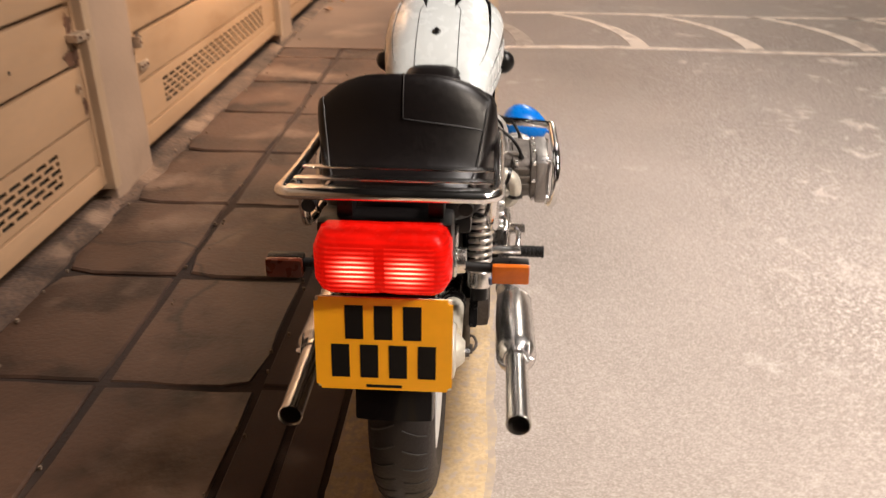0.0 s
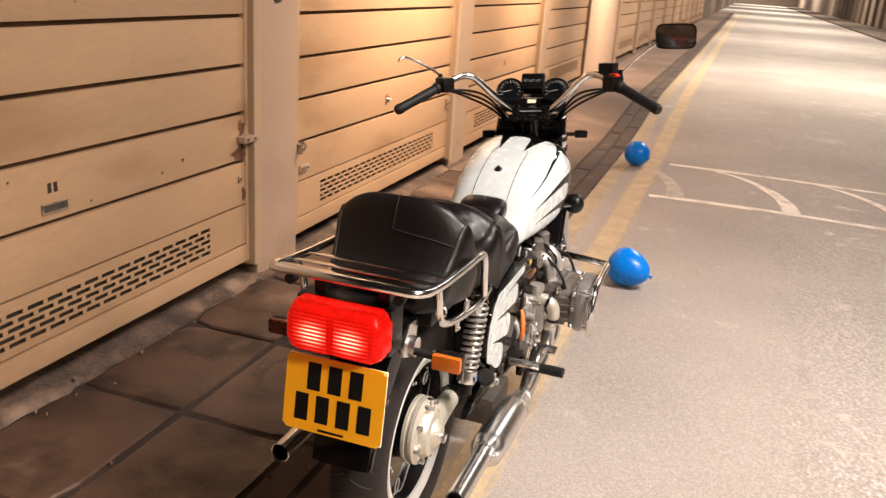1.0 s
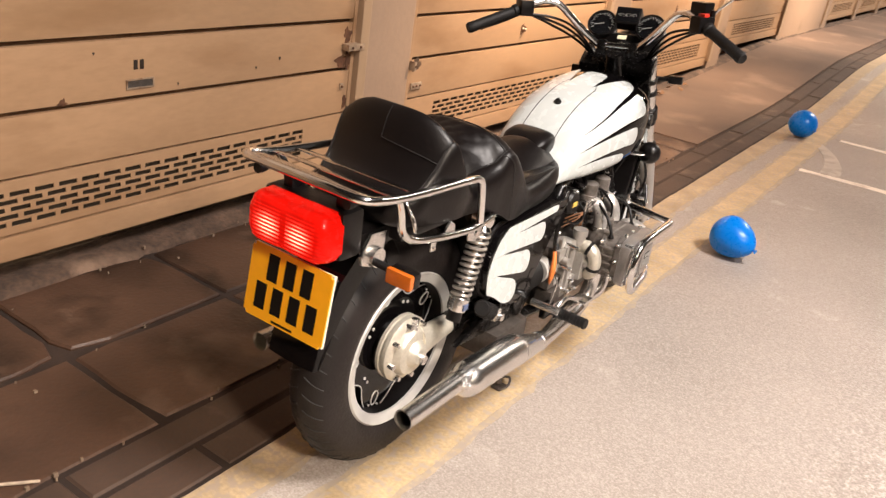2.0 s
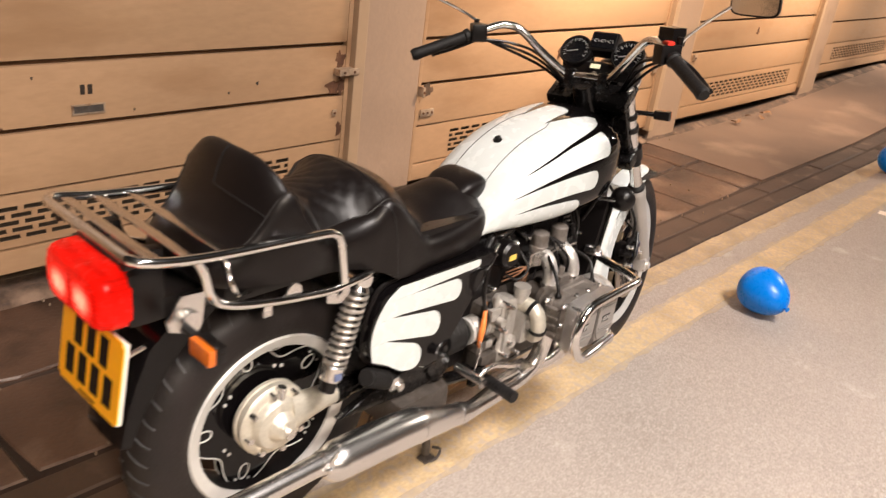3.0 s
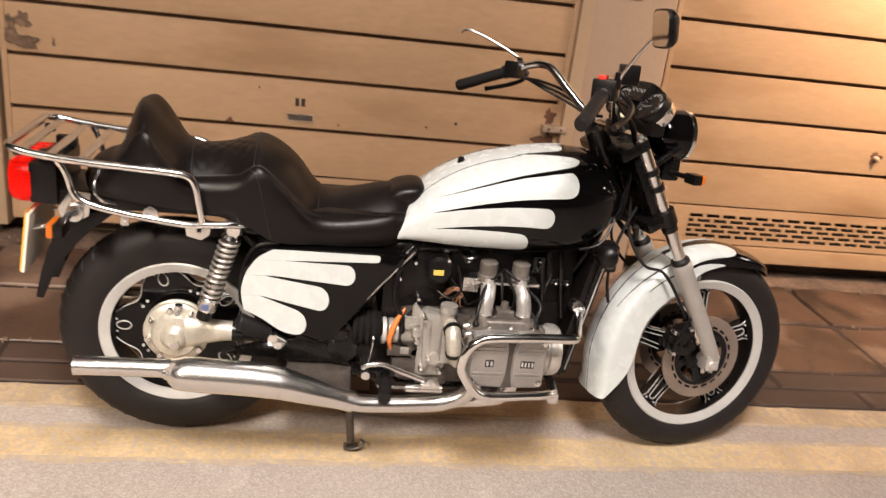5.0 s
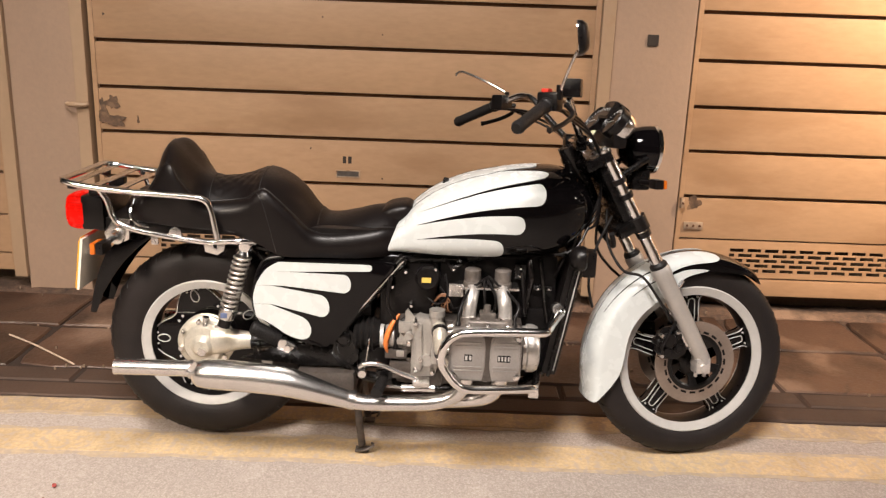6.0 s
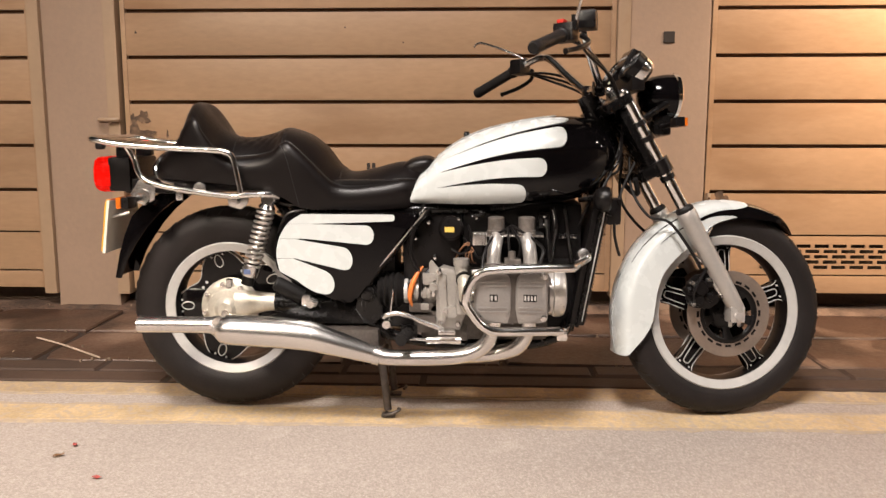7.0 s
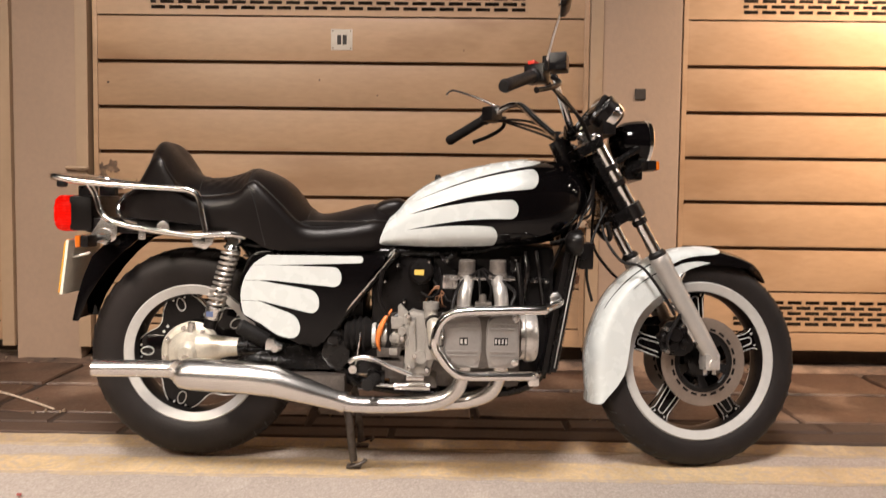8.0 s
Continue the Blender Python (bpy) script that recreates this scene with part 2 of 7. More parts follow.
M["rubber"] = mat("tyre_rubber", (0.0125, 0.0095, 0.009), 0.55, vary=0.25, scale=10, fine=150, bump=0.2, spec=0.28)
M["grip"] = mat("grip_rubber", (0.008, 0.007, 0.007), 0.55, vary=0.2, scale=20, fine=200, bump=0.3, spec=0.3)
M["vinyl"] = mat("black_vinyl", (0.0050, 0.0035, 0.0034), 0.38, vary=0.2, scale=5, fine=140, bump=0.05, spec=0.26, rough_vary=0.06)
M["seam"] = mat("vinyl_seam", (0.008, 0.007, 0.007), 0.5, bump=0)
M["plastic"] = mat("black_plastic", (0.005, 0.004, 0.004), 0.34, vary=0.2, scale=18, fine=120, bump=0.06, spec=0.3)
M["frame_black"] = mat("black_frame_paint", (0.0045, 0.004, 0.004), 0.24, vary=0.2, scale=18, bump=0.04, spec=0.35)
M["rim"] = mat("silver_rim", (0.52, 0.51, 0.49), 0.42, 0.25, vary=0.06, scale=10, bump=0.04)
M["disc"] = mat("brake_disc_steel", (0.30, 0.24, 0.20), 0.36, 0.6, vary=0.1, scale=15, fine=140, bump=0.08)
M["orange_lens"] = mat("amber_lens", (0.52, 0.12, 0.010), 0.2, vary=0.08, scale=30, fine=200, bump=0.2, coat=0.2)
# left rear lens: its shade is put into this dark red
M["shaded_lens"] = mat("shaded_rear_lens", (0.10, 0.016, 0.006), 0.3, vary=0.15, scale=30, bump=0.1)
M["orange_band"] = mat("orange_hose", (0.62, 0.17, 0.035), 0.4, vary=0.2, scale=20, bump=0.1)
M["plate_yellow"] = mat("yellow_plate", (0.95, 0.43, 0.010), 0.38, vary=0.04, scale=8, bump=0.03)
M["plate_white"] = mat("plate_back", (0.66, 0.62, 0.54), 0.5, vary=0.08, bump=0.03)
M["plate_black"] = mat("plate_black", (0.005, 0.004, 0.004), 0.5, vary=0.05, bump=0.0, spec=0.2)
M["wire"] = mat("brown_wire", (0.22, 0.105, 0.055), 0.4, vary=0.2, scale=30, bump=0)
M["hose"] = mat("glossy_black_hose", (0.006, 0.005, 0.005), 0.2, vary=0.2, scale=12, bump=0, spec=0.5)
M["red"] = mat("red_switch", (0.60, 0.035, 0.02), 0.4, vary=0.05, bump=0)
M["yellow_tag"] = mat("yellow_sticker", (0.70, 0.48, 0.10), 0.5, vary=0.08, bump=0)
M["pale_tag"] = mat("pale_sticker", (0.75, 0.72, 0.50), 0.5, vary=0.05, bump=0)
M["blue"] = mat("blue_band", (0.10, 0.13, 0.24), 0.4, vary=0.1, bump=0)
M["mirror"] = mat("mirror_glass", (0.85, 0.85, 0.85), 0.02, 1.0, vary=0.0, bump=0)
M["glass"] = mat("lamp_glass", (0.75, 0.74, 0.70), 0.08, 0.6, vary=0.05, scale=30, bump=0.1)
M["dial"] = mat("dial_face", (0.006, 0.006, 0.007), 0.10, vary=0.1, bump=0, spec=0.3, coat=0.1)


def lit_lens(name, colour, hot, bulbs, reach):
    """A lit lamp lens with horizontal ribs, white-hot in front of its bulbs."""
    m = mat(name, (0.42, 0.004, 0.002), 0.25, vary=0.05, scale=30, bump=0.0, spec=0.1, coat=0.0)
    n, l = m.node_tree.nodes, m.node_tree.links
    b = n["Principled BSDF"]
    geo = n.new("ShaderNodeNewGeometry")

    def calc(op, a, c):
        q = n.new("ShaderNodeMath")
        q.operation = op
        for k, v in enumerate((a, c)):
            if isinstance(v, (int, float)):
                q.inputs[k].default_value = v
            else:
                l.new(v, q.inputs[k])
        return q.outputs[0]

    glow = 0.0
    for p, r in ((p, r) for p in bulbs for r in (reach, reach * 2.6)):
        d = n.new("ShaderNodeVectorMath")
        d.operation = "SUBTRACT"
        l.new(geo.outputs["Position"], d.inputs[0])
        d.inputs[1].default_value = p
        sc = n.new("ShaderNodeVectorMath")
        sc.operation = "MULTIPLY"
        l.new(d.outputs[0], sc.inputs[0])
        sc.inputs[1].default_value = (0.72, 0.6, 0.85)
        ln = n.new("ShaderNodeVectorMath")
        ln.operation = "LENGTH"
        l.new(sc.outputs[0], ln.inputs[0])
        mr = n.new("ShaderNodeMapRange")
        mr.interpolation_type = "SMOOTHERSTEP"
        for key, v in (("From Min", 0.0), ("From Max", r), ("To Min", 1.0 if r == reach else 0.05), ("To Max", 0.0)):
            mr.inputs[key].default_value = v
        l.new(ln.outputs["Value"], mr.inputs["Value"])
        glow = calc("ADD", mr.outputs[0], glow)
    wave = n.new("ShaderNodeTexWave")
    wave.bands_direction = "Z"
    wave.inputs["Scale"].default_value = 38
    wave.inputs["Distortion"].default_value = 0.6
    l.new(geo.outputs["Position"], wave.inputs["Vector"])
    ribs = n.new("ShaderNodeMapRange")
    ribs.inputs["To Min"].default_value = 0.45
    ribs.inputs["To Max"].default_value = 1.15
    l.new(wave.outputs["Fac"], ribs.inputs["Value"])
    # the ribs lie in two windows either side of a plain middle bar
    xyz = n.new("ShaderNodeSeparateXYZ")
    l.new(geo.outputs["Position"], xyz.inputs[0])
    across = calc("ABSOLUTE", calc("SUBTRACT", xyz.outputs["X"], -0.150), 0.0)
    window = calc("MULTIPLY", calc("GREATER_THAN", across, 0.008), calc("LESS_THAN", across, 0.084))
    window = calc("MULTIPLY", window, calc("LESS_THAN", xyz.outputs["Z"], 0.782))
    lit = calc("MULTIPLY", calc("MULTIPLY", glow, calc("POWER", ribs.outputs[0], 3.0)), window)
    mix = n.new("ShaderNodeMix")
    mix.data_type = "RGBA"
    mix.clamp_factor = True
    l.new(calc("MULTIPLY", lit, 0.75), mix.inputs["Factor"])
    mix.inputs["A"].default_value = (*colour, 1)
    mix.inputs["B"].default_value = (*hot, 1)
    l.new(mix.outputs["Result"], b.inputs["Emission Color"])
    l.new(calc("ADD", calc("MULTIPLY", lit, 3.2), calc("MULTIPLY", calc("ADD", ribs.outputs[0], 1.6), 0.17)), b.inputs["Emission Strength"])
    return m


M["tail"] = lit_lens("lit_tail_lens", (1.0, 0.008, 0.003), (1.0, 0.26, 0.16), [(-0.192, 1.080, 0.740), (-0.108, 1.080, 0.740)], 0.036)

# ---- geometry helpers ----
def finish(name, bm, material, smooth=False):
    me = bpy.data.meshes.new(name)
    bmesh.ops.recalc_face_normals(bm, faces=bm.faces[:])
    if smooth:
        for f in bm.faces:
            f.smooth = True
    bm.to_mesh(me)
    bm.free()
    if smooth:
        me.set_sharp_from_angle(angle=radians(38))
    me.materials.append(material)
    return me


def thing(name, bm, material, label="", category="", group="", kind="", smooth=False):
    return tagged(new(name, finish(name, bm, material, smooth)), label, category, group, kind)


def base(name, x, y, z, label, category, group="", kind=""):
    ob = new(name)
    ob.empty_display_size = 0.1
    ob.matrix_world = pose(x, y, z)
    bpy.context.view_layer.update()
    return tagged(ob, label, category, group, kind)


def hang(ob, parent, label=""):
    """Parent a part whose mesh is in world metres."""
    ob.parent = parent
    ob.matrix_parent_inverse = ROOT.get(parent, parent.matrix_world).inverted()
    ROOT[ob] = Matrix()
    if label:
        ob["label"] = label
    return ob


ROOT = {}


def part(name, bm, material, parent, label="", smooth=True):
    return hang(new(name, finish(name, bm, material, smooth)), parent, label)


def part_each(name, bm, material, parent, label="", smooth=True):
    """Every loose piece of a bmesh as a part of its own."""
    seen, made = set(), []
    bm.verts.ensure_lookup_table()
    for v0 in bm.verts:
        if v0 in seen:
            continue
        stack, island = [v0], []
        seen.add(v0)
        while stack:
            v = stack.pop()
            island.append(v)
            for e in v.link_edges:
                w = e.other_vert(v)
                if w not in seen:
                    seen.add(w)
                    stack.append(w)
        one = bmesh.new()
        twin = {v: one.verts.new(v.co) for v in island}
        for f in {f for v in island for f in v.link_faces}:
            one.faces.new([twin[v] for v in f.verts])
        made.append(part(name, one, material, parent, label, smooth))
    bm.free()
    return made


def box(bm, lo, hi, bevel=0.0, m=None):
    r = bmesh.ops.create_cube(bm, size=1)
    v = r["verts"]
    c = [(a + b) / 2 for a, b in zip(lo, hi)]
    s = [abs(b - a) for a, b in zip(lo, hi)]
    for p in v:
        p.co = Vector((c[k] + p.co[k] * s[k] for k in range(3)))
    if bevel:
        e = list({e for p in v for e in p.link_edges})
        r = bmesh.ops.bevel(bm, geom=e, offset=bevel, segments=2, affect="EDGES", profile=0.7)
        v = list({p for f in r["faces"] for p in f.verts})
    if m is not None:
        bmesh.ops.transform(bm, matrix=m, verts=v)
    return bm


def boxes(*items, bevel=0.0):
    bm = bmesh.new()
    for lo, hi in items:
        box(bm, lo, hi, bevel)
    return bm


def raw_boxes(name, items, material):
    """Many plain boxes in one light mesh."""
    vs, fs = [], []
    for (x0, y0, z0), (x1, y1, z1) in items:
        k = len(vs)
        vs += [(x0, y0, z0), (x1, y0, z0), (x1, y1, z0), (x0, y1, z0), (x0, y0, z1), (x1, y0, z1), (x1, y1, z1), (x0, y1, z1)]
        fs += [tuple(k + i for i in f) for f in ((0, 3, 2, 1), (4, 5, 6, 7), (0, 1, 5, 4), (1, 2, 6, 5), (2, 3, 7, 6), (3, 0, 4, 7))]
    me = bpy.data.meshes.new(name)
    me.from_pydata(vs, [], fs)
    me.materials.append(material)
    return me


def smooth_path(pts, steps=6, closed=False):
    """Catmull-Rom through the points."""
    p = [Vector(q) for q in pts]
    n = len(p)
    out = []
    for i in range(n if closed else n - 1):
        if closed:
            a, b, c, d = p[i - 1], p[i], p[(i + 1) % n], p[(i + 2) % n]
        else:
            a, b, c, d = p[max(i - 1, 0)], p[i], p[i + 1], p[min(i + 2, n - 1)]
        for s in range(steps):
            t = s / steps
            out.append(0.5 * (2 * b + (c - a) * t + (2 * a - 5 * b + 4 * c - d) * t * t + (3 * b - a - 3 * c + d) * t ** 3))
    if not closed:
        out.append(p[-1])
    return out


def tube(bm, pts, r, sides=12, closed=False, caps=True, hollow=False):
    """A round bar along points; r a number or one per point."""
    p = [Vector(q) for q in pts]
    n = len(p)
    rad = r if isinstance(r, (list, tuple)) else [r] * n
    rings = []
    up = None
    for i in range(n):
        if closed:
            t = p[(i + 1) % n] - p[i - 1]
        else:
            t = p[min(i + 1, n - 1)] - p[max(i - 1, 0)]
        t.normalize()
        if up is None:
            up = t.orthogonal().normalized()
        else:
            up = up - t * up.dot(t)
            up = up.normalized() if up.length > 1e-6 else t.orthogonal().normalized()
        side = t.cross(up)
        rings.append([bm.verts.new(p[i] + rad[i] * (math.cos(2 * math.pi * k / sides) * up + math.sin(2 * math.pi * k / sides) * side)) for k in range(sides)])
    for i in range(n if closed else n - 1):
        a, b = rings[i], rings[(i + 1) % n]
        shift = 0
        if closed and i == n - 1:
            shift = min(range(sides), key=lambda s: (a[0].co - b[s].co).length)
        for k in range(sides):
            bm.faces.new((a[k], a[(k + 1) % sides], b[(k + 1 + shift) % sides], b[(k + shift) % sides]))
    if caps and not closed:
        if not hollow:
            bm.faces.new(rings[0][::-1])
        bm.faces.new(rings[-1])
    return bm


def rod(bm, a, b, r, sides=12, r2=None):
    return tube(bm, [a, b], [r, r if r2 is None else r2], sides)


def lathe(bm, profile, centre, axis=(1, 0, 0), sides=48, closed=False):
    """Turn (radius, along-axis) points about an axis through centre."""
    ax = Vector(axis).normalized()
    u = ax.orthogonal().normalized()
    if abs(ax.z) < 0.9:
        u = (Vector((0, 0, 1)) - ax * ax.z).normalized()
    w = ax.cross(u)
    c = Vector(centre)
    rings = []
    for r, h in profile:
        if r < 1e-5:
            rings.append([bm.verts.new(c + ax * h)] * sides)
        else:
            rings.append([bm.verts.new(c + ax * h + r * (math.cos(2 * math.pi * k / sides) * u + math.sin(2 * math.pi * k / sides) * w)) for k in range(sides)])
    m = len(rings)
    for i in range(m if closed else m - 1):
        a, b = rings[i], rings[(i + 1) % m]
        for k in range(sides):
            j = (k + 1) % sides
            q = []
            for v in (a[k], a[j], b[j], b[k]):
                if v not in q:
                    q.append(v)
            if len(q) > 2:
                bm.faces.new(q)
    return bm


def loft(bm, sections, cap=True, closed=False):
    """Skin rings of equal length."""
    rings = [[bm.verts.new(p) for p in s] for s in sections]
    k = len(rings[0])
    for a, b in zip(rings, rings[1:] + (rings[:1] if closed else [])):
        for i in range(k):
            j = (i + 1) % k
            bm.faces.new((a[i], a[j], b[j], b[i]))
    if cap and not closed:
        bm.faces.new(rings[0][::-1])
        bm.faces.new(rings[-1])
    return bm


def prism(bm, outline, depth_dir, bevel=0.0):
    """A flat outline of points, pushed along a vector."""
    d = Vector(depth_dir)
    a = [bm.verts.new(p) for p in outline]
    b = [bm.verts.new(Vector(p) + d) for p in outline]
    f1, f2 = bm.faces.new(a), bm.faces.new(b[::-1])
    n = len(a)
    sides = [bm.faces.new((a[i], b[i], b[(i + 1) % n], a[(i + 1) % n])) for i in range(n)]
    if bevel:
        e = list(set(f1.edges) | set(f2.edges))
        bmesh.ops.bevel(bm, geom=e, offset=bevel, segments=2, affect="EDGES", profile=0.6)
    return bm

# ---- the lane: ground, doors, walls ----
WALL = -1.49
DOOR_PITCH = 2.744
LINES = (0.195, 0.385, 0.590, 0.803, 1.008, 1.216, 1.428, 1.640, 1.830)

def rise(y):
    """The lane climbs a little past the second door and runs level again."""
    t = min(1.0, max(0.0, (y - 7.05) / 4.0))
    return 0.17 * t * t * (3 - 2 * t)


RISE_ROWS = [7.05 + 0.25 * k for k in range(17)]


def ribbon(x0, x1, y0, y1, z, thick=0.0):
    """A strip of ground that follows the lane's height."""
    bm = bmesh.new()
    rows = [[bm.verts.new((x0, y, z + rise(y))), bm.verts.new((x1, y, z + rise(y)))] for y in [y0] + RISE_ROWS + [y1]]
    faces = [bm.faces.new((a[0], a[1], b[1], b[0])) for a, b in zip(rows, rows[1:])]
    if thick:
        r = bmesh.ops.extrude_face_region(bm, geom=faces)
        for v in r["geom"]:
            if isinstance(v, bmesh.types.BMVert):
                v.co.z -= thick
    return bm


# one sheet of road to the horizon
bm = ribbon(-400, 400, -400, 400, -0.004)
tagged(thing("road", bm, M["road"], kind="structure"), "pale worn asphalt lane with lighter patches", "road")

# double yellow lines and a hatched white box
def strip(name, x0, x1, y0, y1, z, material, label, category="road marking", step=0.06, wob=0.005):
    bm = bmesh.new()
    n = max(2, int((y1 - y0) / step))
    rows = []
    for k in range(n + 1):
        y = y0 + (y1 - y0) * k / n
        a, b = random.uniform(-wob, wob), random.uniform(-wob, wob)
        rows.append([bm.verts.new((x0 + a, y, z + rise(y))), bm.verts.new((x1 + b, y, z + rise(y)))])
    for p, q in zip(rows, rows[1:]):
        bm.faces.new((p[0], p[1], q[1], q[0]))
    r = bmesh.ops.extrude_face_region(bm, geom=bm.faces[:])
    for v in r["geom"]:
        if isinstance(v, bmesh.types.BMVert):
            v.co.z -= 0.008
    return tagged(thing(name, bm, material, kind="structure"), label, category)


strip("road_line", -0.336, -0.232, -12, 60, -0.0006, M["faint_yellow"], "faint worn yellow line painted along the kerb")
strip("road_line", -0.104, 0.026, -12, 60, -0.0006, M["yellow"], "worn yellow line painted along the lane edge")

for x0, x1 in ((-0.352, -0.216), (-0.124, 0.048)):
    strip("road_line", x0, x1, -12, 60, -0.0022, M["line_edge"], "blurred trace of yellow paint beside a road line", wob=0.012)


def paint(pts, w, label, material="white_line"):
    """A painted stroke along points on the road."""
    bm = bmesh.new()
    p = [Vector((x, y, -0.0012)) for x, y in pts]
    vs = []
    for i, q in enumerate(p):
        t = (p[min(i + 1, len(p) - 1)] - p[max(i - 1, 0)]).normalized()
        s = Vector((-t.y, t.x, 0)) * ((w[i] if isinstance(w, list) else w) / 2 + random.uniform(-0.006, 0.006))
        vs.append([bm.verts.new(q - s), bm.verts.new(q + s)])
    top = [bm.faces.new((a[0], a[1], b[1], b[0])) for a, b in zip(vs, vs[1:])]
    r = bmesh.ops.extrude_face_region(bm, geom=top)
    for v in r["geom"]:
        if isinstance(v, bmesh.types.BMVert):
            v.co.z -= 0.008
    return tagged(thing("road_line", bm, M[material], kind="structure"), label, "road marking")


paint([(0.06 + k * 0.4, 5.78 + 0.05 * math.sin(k * 0.8)) for k in range(16)], 0.075, "worn white line painted across the lane")
paint([(0.10 + k * 0.4, 7.00 + 0.05 * math.sin(k * 0.6 + 1)) for k in range(16)], 0.075, "worn white line painted across the lane")
for x in (0.16, 0.97, 1.76, 2.55, 3.34, 4.13):
    paint([(x - 0.48 + 0.56 * math.sin(t * 1.57), 6.98 - 1.14 * (1 - math.cos(t * 1.57)) ** 0.8) for t in [k / 10 for k in range(11)]], [0.04 + 0.008 * k for k in range(11)], "worn curved white stroke inside a painted box" if x > 0.5 else "curved stroke nearly worn off the asphalt", "white_line" if x > 0.5 else "ghost_line")

# kerb stones, paving bed and slabs
PAVE = tagged(thing("pavement", ribbon(-1.62, -0.338, -14, 62, -0.002, 0.05), M["joint"], kind="structure"), "dark worn paving along the garage doors", "pavement")
hang(new("joint_fill", finish("joint_fill", ribbon(-1.42, -0.342, 2.75, 62, -0.0006, 0.04), M["silt"])), PAVE)
hang(new("screed", finish("screed", ribbon(-1.44, -0.60, 5.6, 62, 0.0150, 0.02), M["screed"])), PAVE, "smooth brown screed over the old slabs")
fil = bmesh.new()
prof = [(-1.66, 0.030), (-1.56, 0.030), (-1.51, 0.030), (-1.475, 0.022), (-1.44, 0.010), (-1.425, -0.03)]
rows = []
for k in range(760):
    y = -14 + k * 0.1
    rows.append([fil.verts.new((x + random.uniform(-0.022, 0.022) * (x > -1.49) + 0.02 * math.sin(y * 3.1) * math.sin(y * 1.3 + 1) * (x > -1.49), y, z + rise(y) + random.uniform(-0.006, 0.006) * (x > -1.6))) for x, z in prof])
for a, b in zip(rows, rows[1:]):
    for i in range(len(prof) - 1):
        fil.faces.new((a[i], a[i + 1], b[i + 1], b[i]))
tagged(thing("pavement_edge", fil, M["fillet"], kind="structure", smooth=True), "crumbling concrete strip along the foot of the doors", "pavement")


# garage doors
def vent(y0, y1, zc, x):
    items = []
    rows, pitch, step = 5, 0.0252, 0.0838
    z0 = zc - rows * pitch / 2
    for r in range(rows + 1):
        z = z0 + r * pitch
        items.append(((x - 0.005, y0, z - 0.0042), (x, y1, z + 0.0042)))
    for r in range(rows):
        z = z0 + (r + 0.5) * pitch
        off = 0 if r % 2 == 0 else step / 2
        y = y0 + off
        while y < y1 - 0.004:
            items.append(((x - 0.005, max(y - 0.009, y0), z - pitch / 2 + 0.0042), (x, min(y + 0.009, y1), z + pitch / 2 - 0.0042)))
            y += step
        items.append(((x - 0.005, y1 - 0.012, z - pitch / 2 + 0.0042), (x, y1, z + pitch / 2 - 0.0042)))
        items.append(((x - 0.005, y0, z - pitch / 2 + 0.0042), (x, y0 + 0.006, z + pitch / 2 - 0.0042)))
    return items


def garage_door(y0, label):
    """An up-and-over door from y0 (its edge stile) with boards, grooves and two slotted vents."""
    y1 = y0 + 2.31
    d = base("garage_door", WALL, y0 + 1.155, 0.11, label, "garage door", kind="structure")
    part("backing", boxes(((WALL - 0.06, y0, 0.11), (WALL - 0.022, y1, 1.93))), M["dark"], d, smooth=False)
    for y in (y0, y1 - 0.022):
        part("stile", boxes(((WALL - 0.022, y, 0.11), (WALL + 0.004, y + 0.022, 1.93)), bevel=0.002), M["door"], d)
    zs = (0.11,) + LINES + (1.93,)
    a, b = y0 + 0.022, y1 - 0.022
    for k, (lo, hi) in enumerate(zip(zs, zs[1:])):
        g0 = 0.0 if k == 0 else (0.004 if k in (1, 2, 8, 9) else 0.0085)
        g1 = 0.0 if k == 9 else (0.004 if k in (0, 1, 7, 8) else 0.0085)
        if k in (1, 8):
            v0, v1 = y0 + 0.265, y1 - 0.285
            zc = (lo + hi) / 2 - 0.006
            h = 0.0672
            items = [((WALL - 0.017, a, lo + g0), (WALL, v0, hi - g1)), ((WALL - 0.017, v1, lo + g0), (WALL, b, hi - g1)),
                     ((WALL - 0.017, v0, lo + g0), (WALL, v1, zc - h)), ((WALL - 0.017, v0, zc + h), (WALL, v1, hi - g1))]
            hang(new("vent_panel", raw_boxes("vent_panel", items, M["door"])), d)
            # added dark sheet, the hollow's shade put into its colour
            part("vent_backing", boxes(((WALL - 0.0218, v0 - 0.01, zc - h - 0.01), (WALL - 0.0175, v1 + 0.01, zc + h + 0.01))), M["vent_shade"], d, smooth=False)
            hang(new("vent_grille", raw_boxes("vent_grille", vent(v0, v1, zc, WALL), M["door"])), d, "cream panel pierced by rows of slots")
        else:
            part("board", boxes(((WALL - 0.022, a, lo + g0), (WALL + (0.0 if k else 0.004), b, hi - g1)), bevel=0.003), M["door"], d)
    return d


door0 = garage_door(0.57, "cream painted garage door with horizontal boards and slotted vents, closed")
doors = {0: door0}
for k in (-4, -3, -2, -1, 1, 2, 3, 5, 6, 7, 8, 9, 10, 11, 12, 13, 14):
    y = 0.57 + 1.155 + DOOR_PITCH * k
    doors[k] = copy_thing(door0, pose(WALL, y, 0.11 + rise(y)))
# one bay is a blank rendered wall
y = 0.57 + DOOR_PITCH * 4
tagged(thing("wall_bay", boxes(((WALL - 0.10, y - 0.025, 0.0), (WALL + 0.010, y + 2.309, 2.3)), bevel=0.006), M["pillar"], kind="structure"), "blank cream rendered bay in the row of garages", "wall")

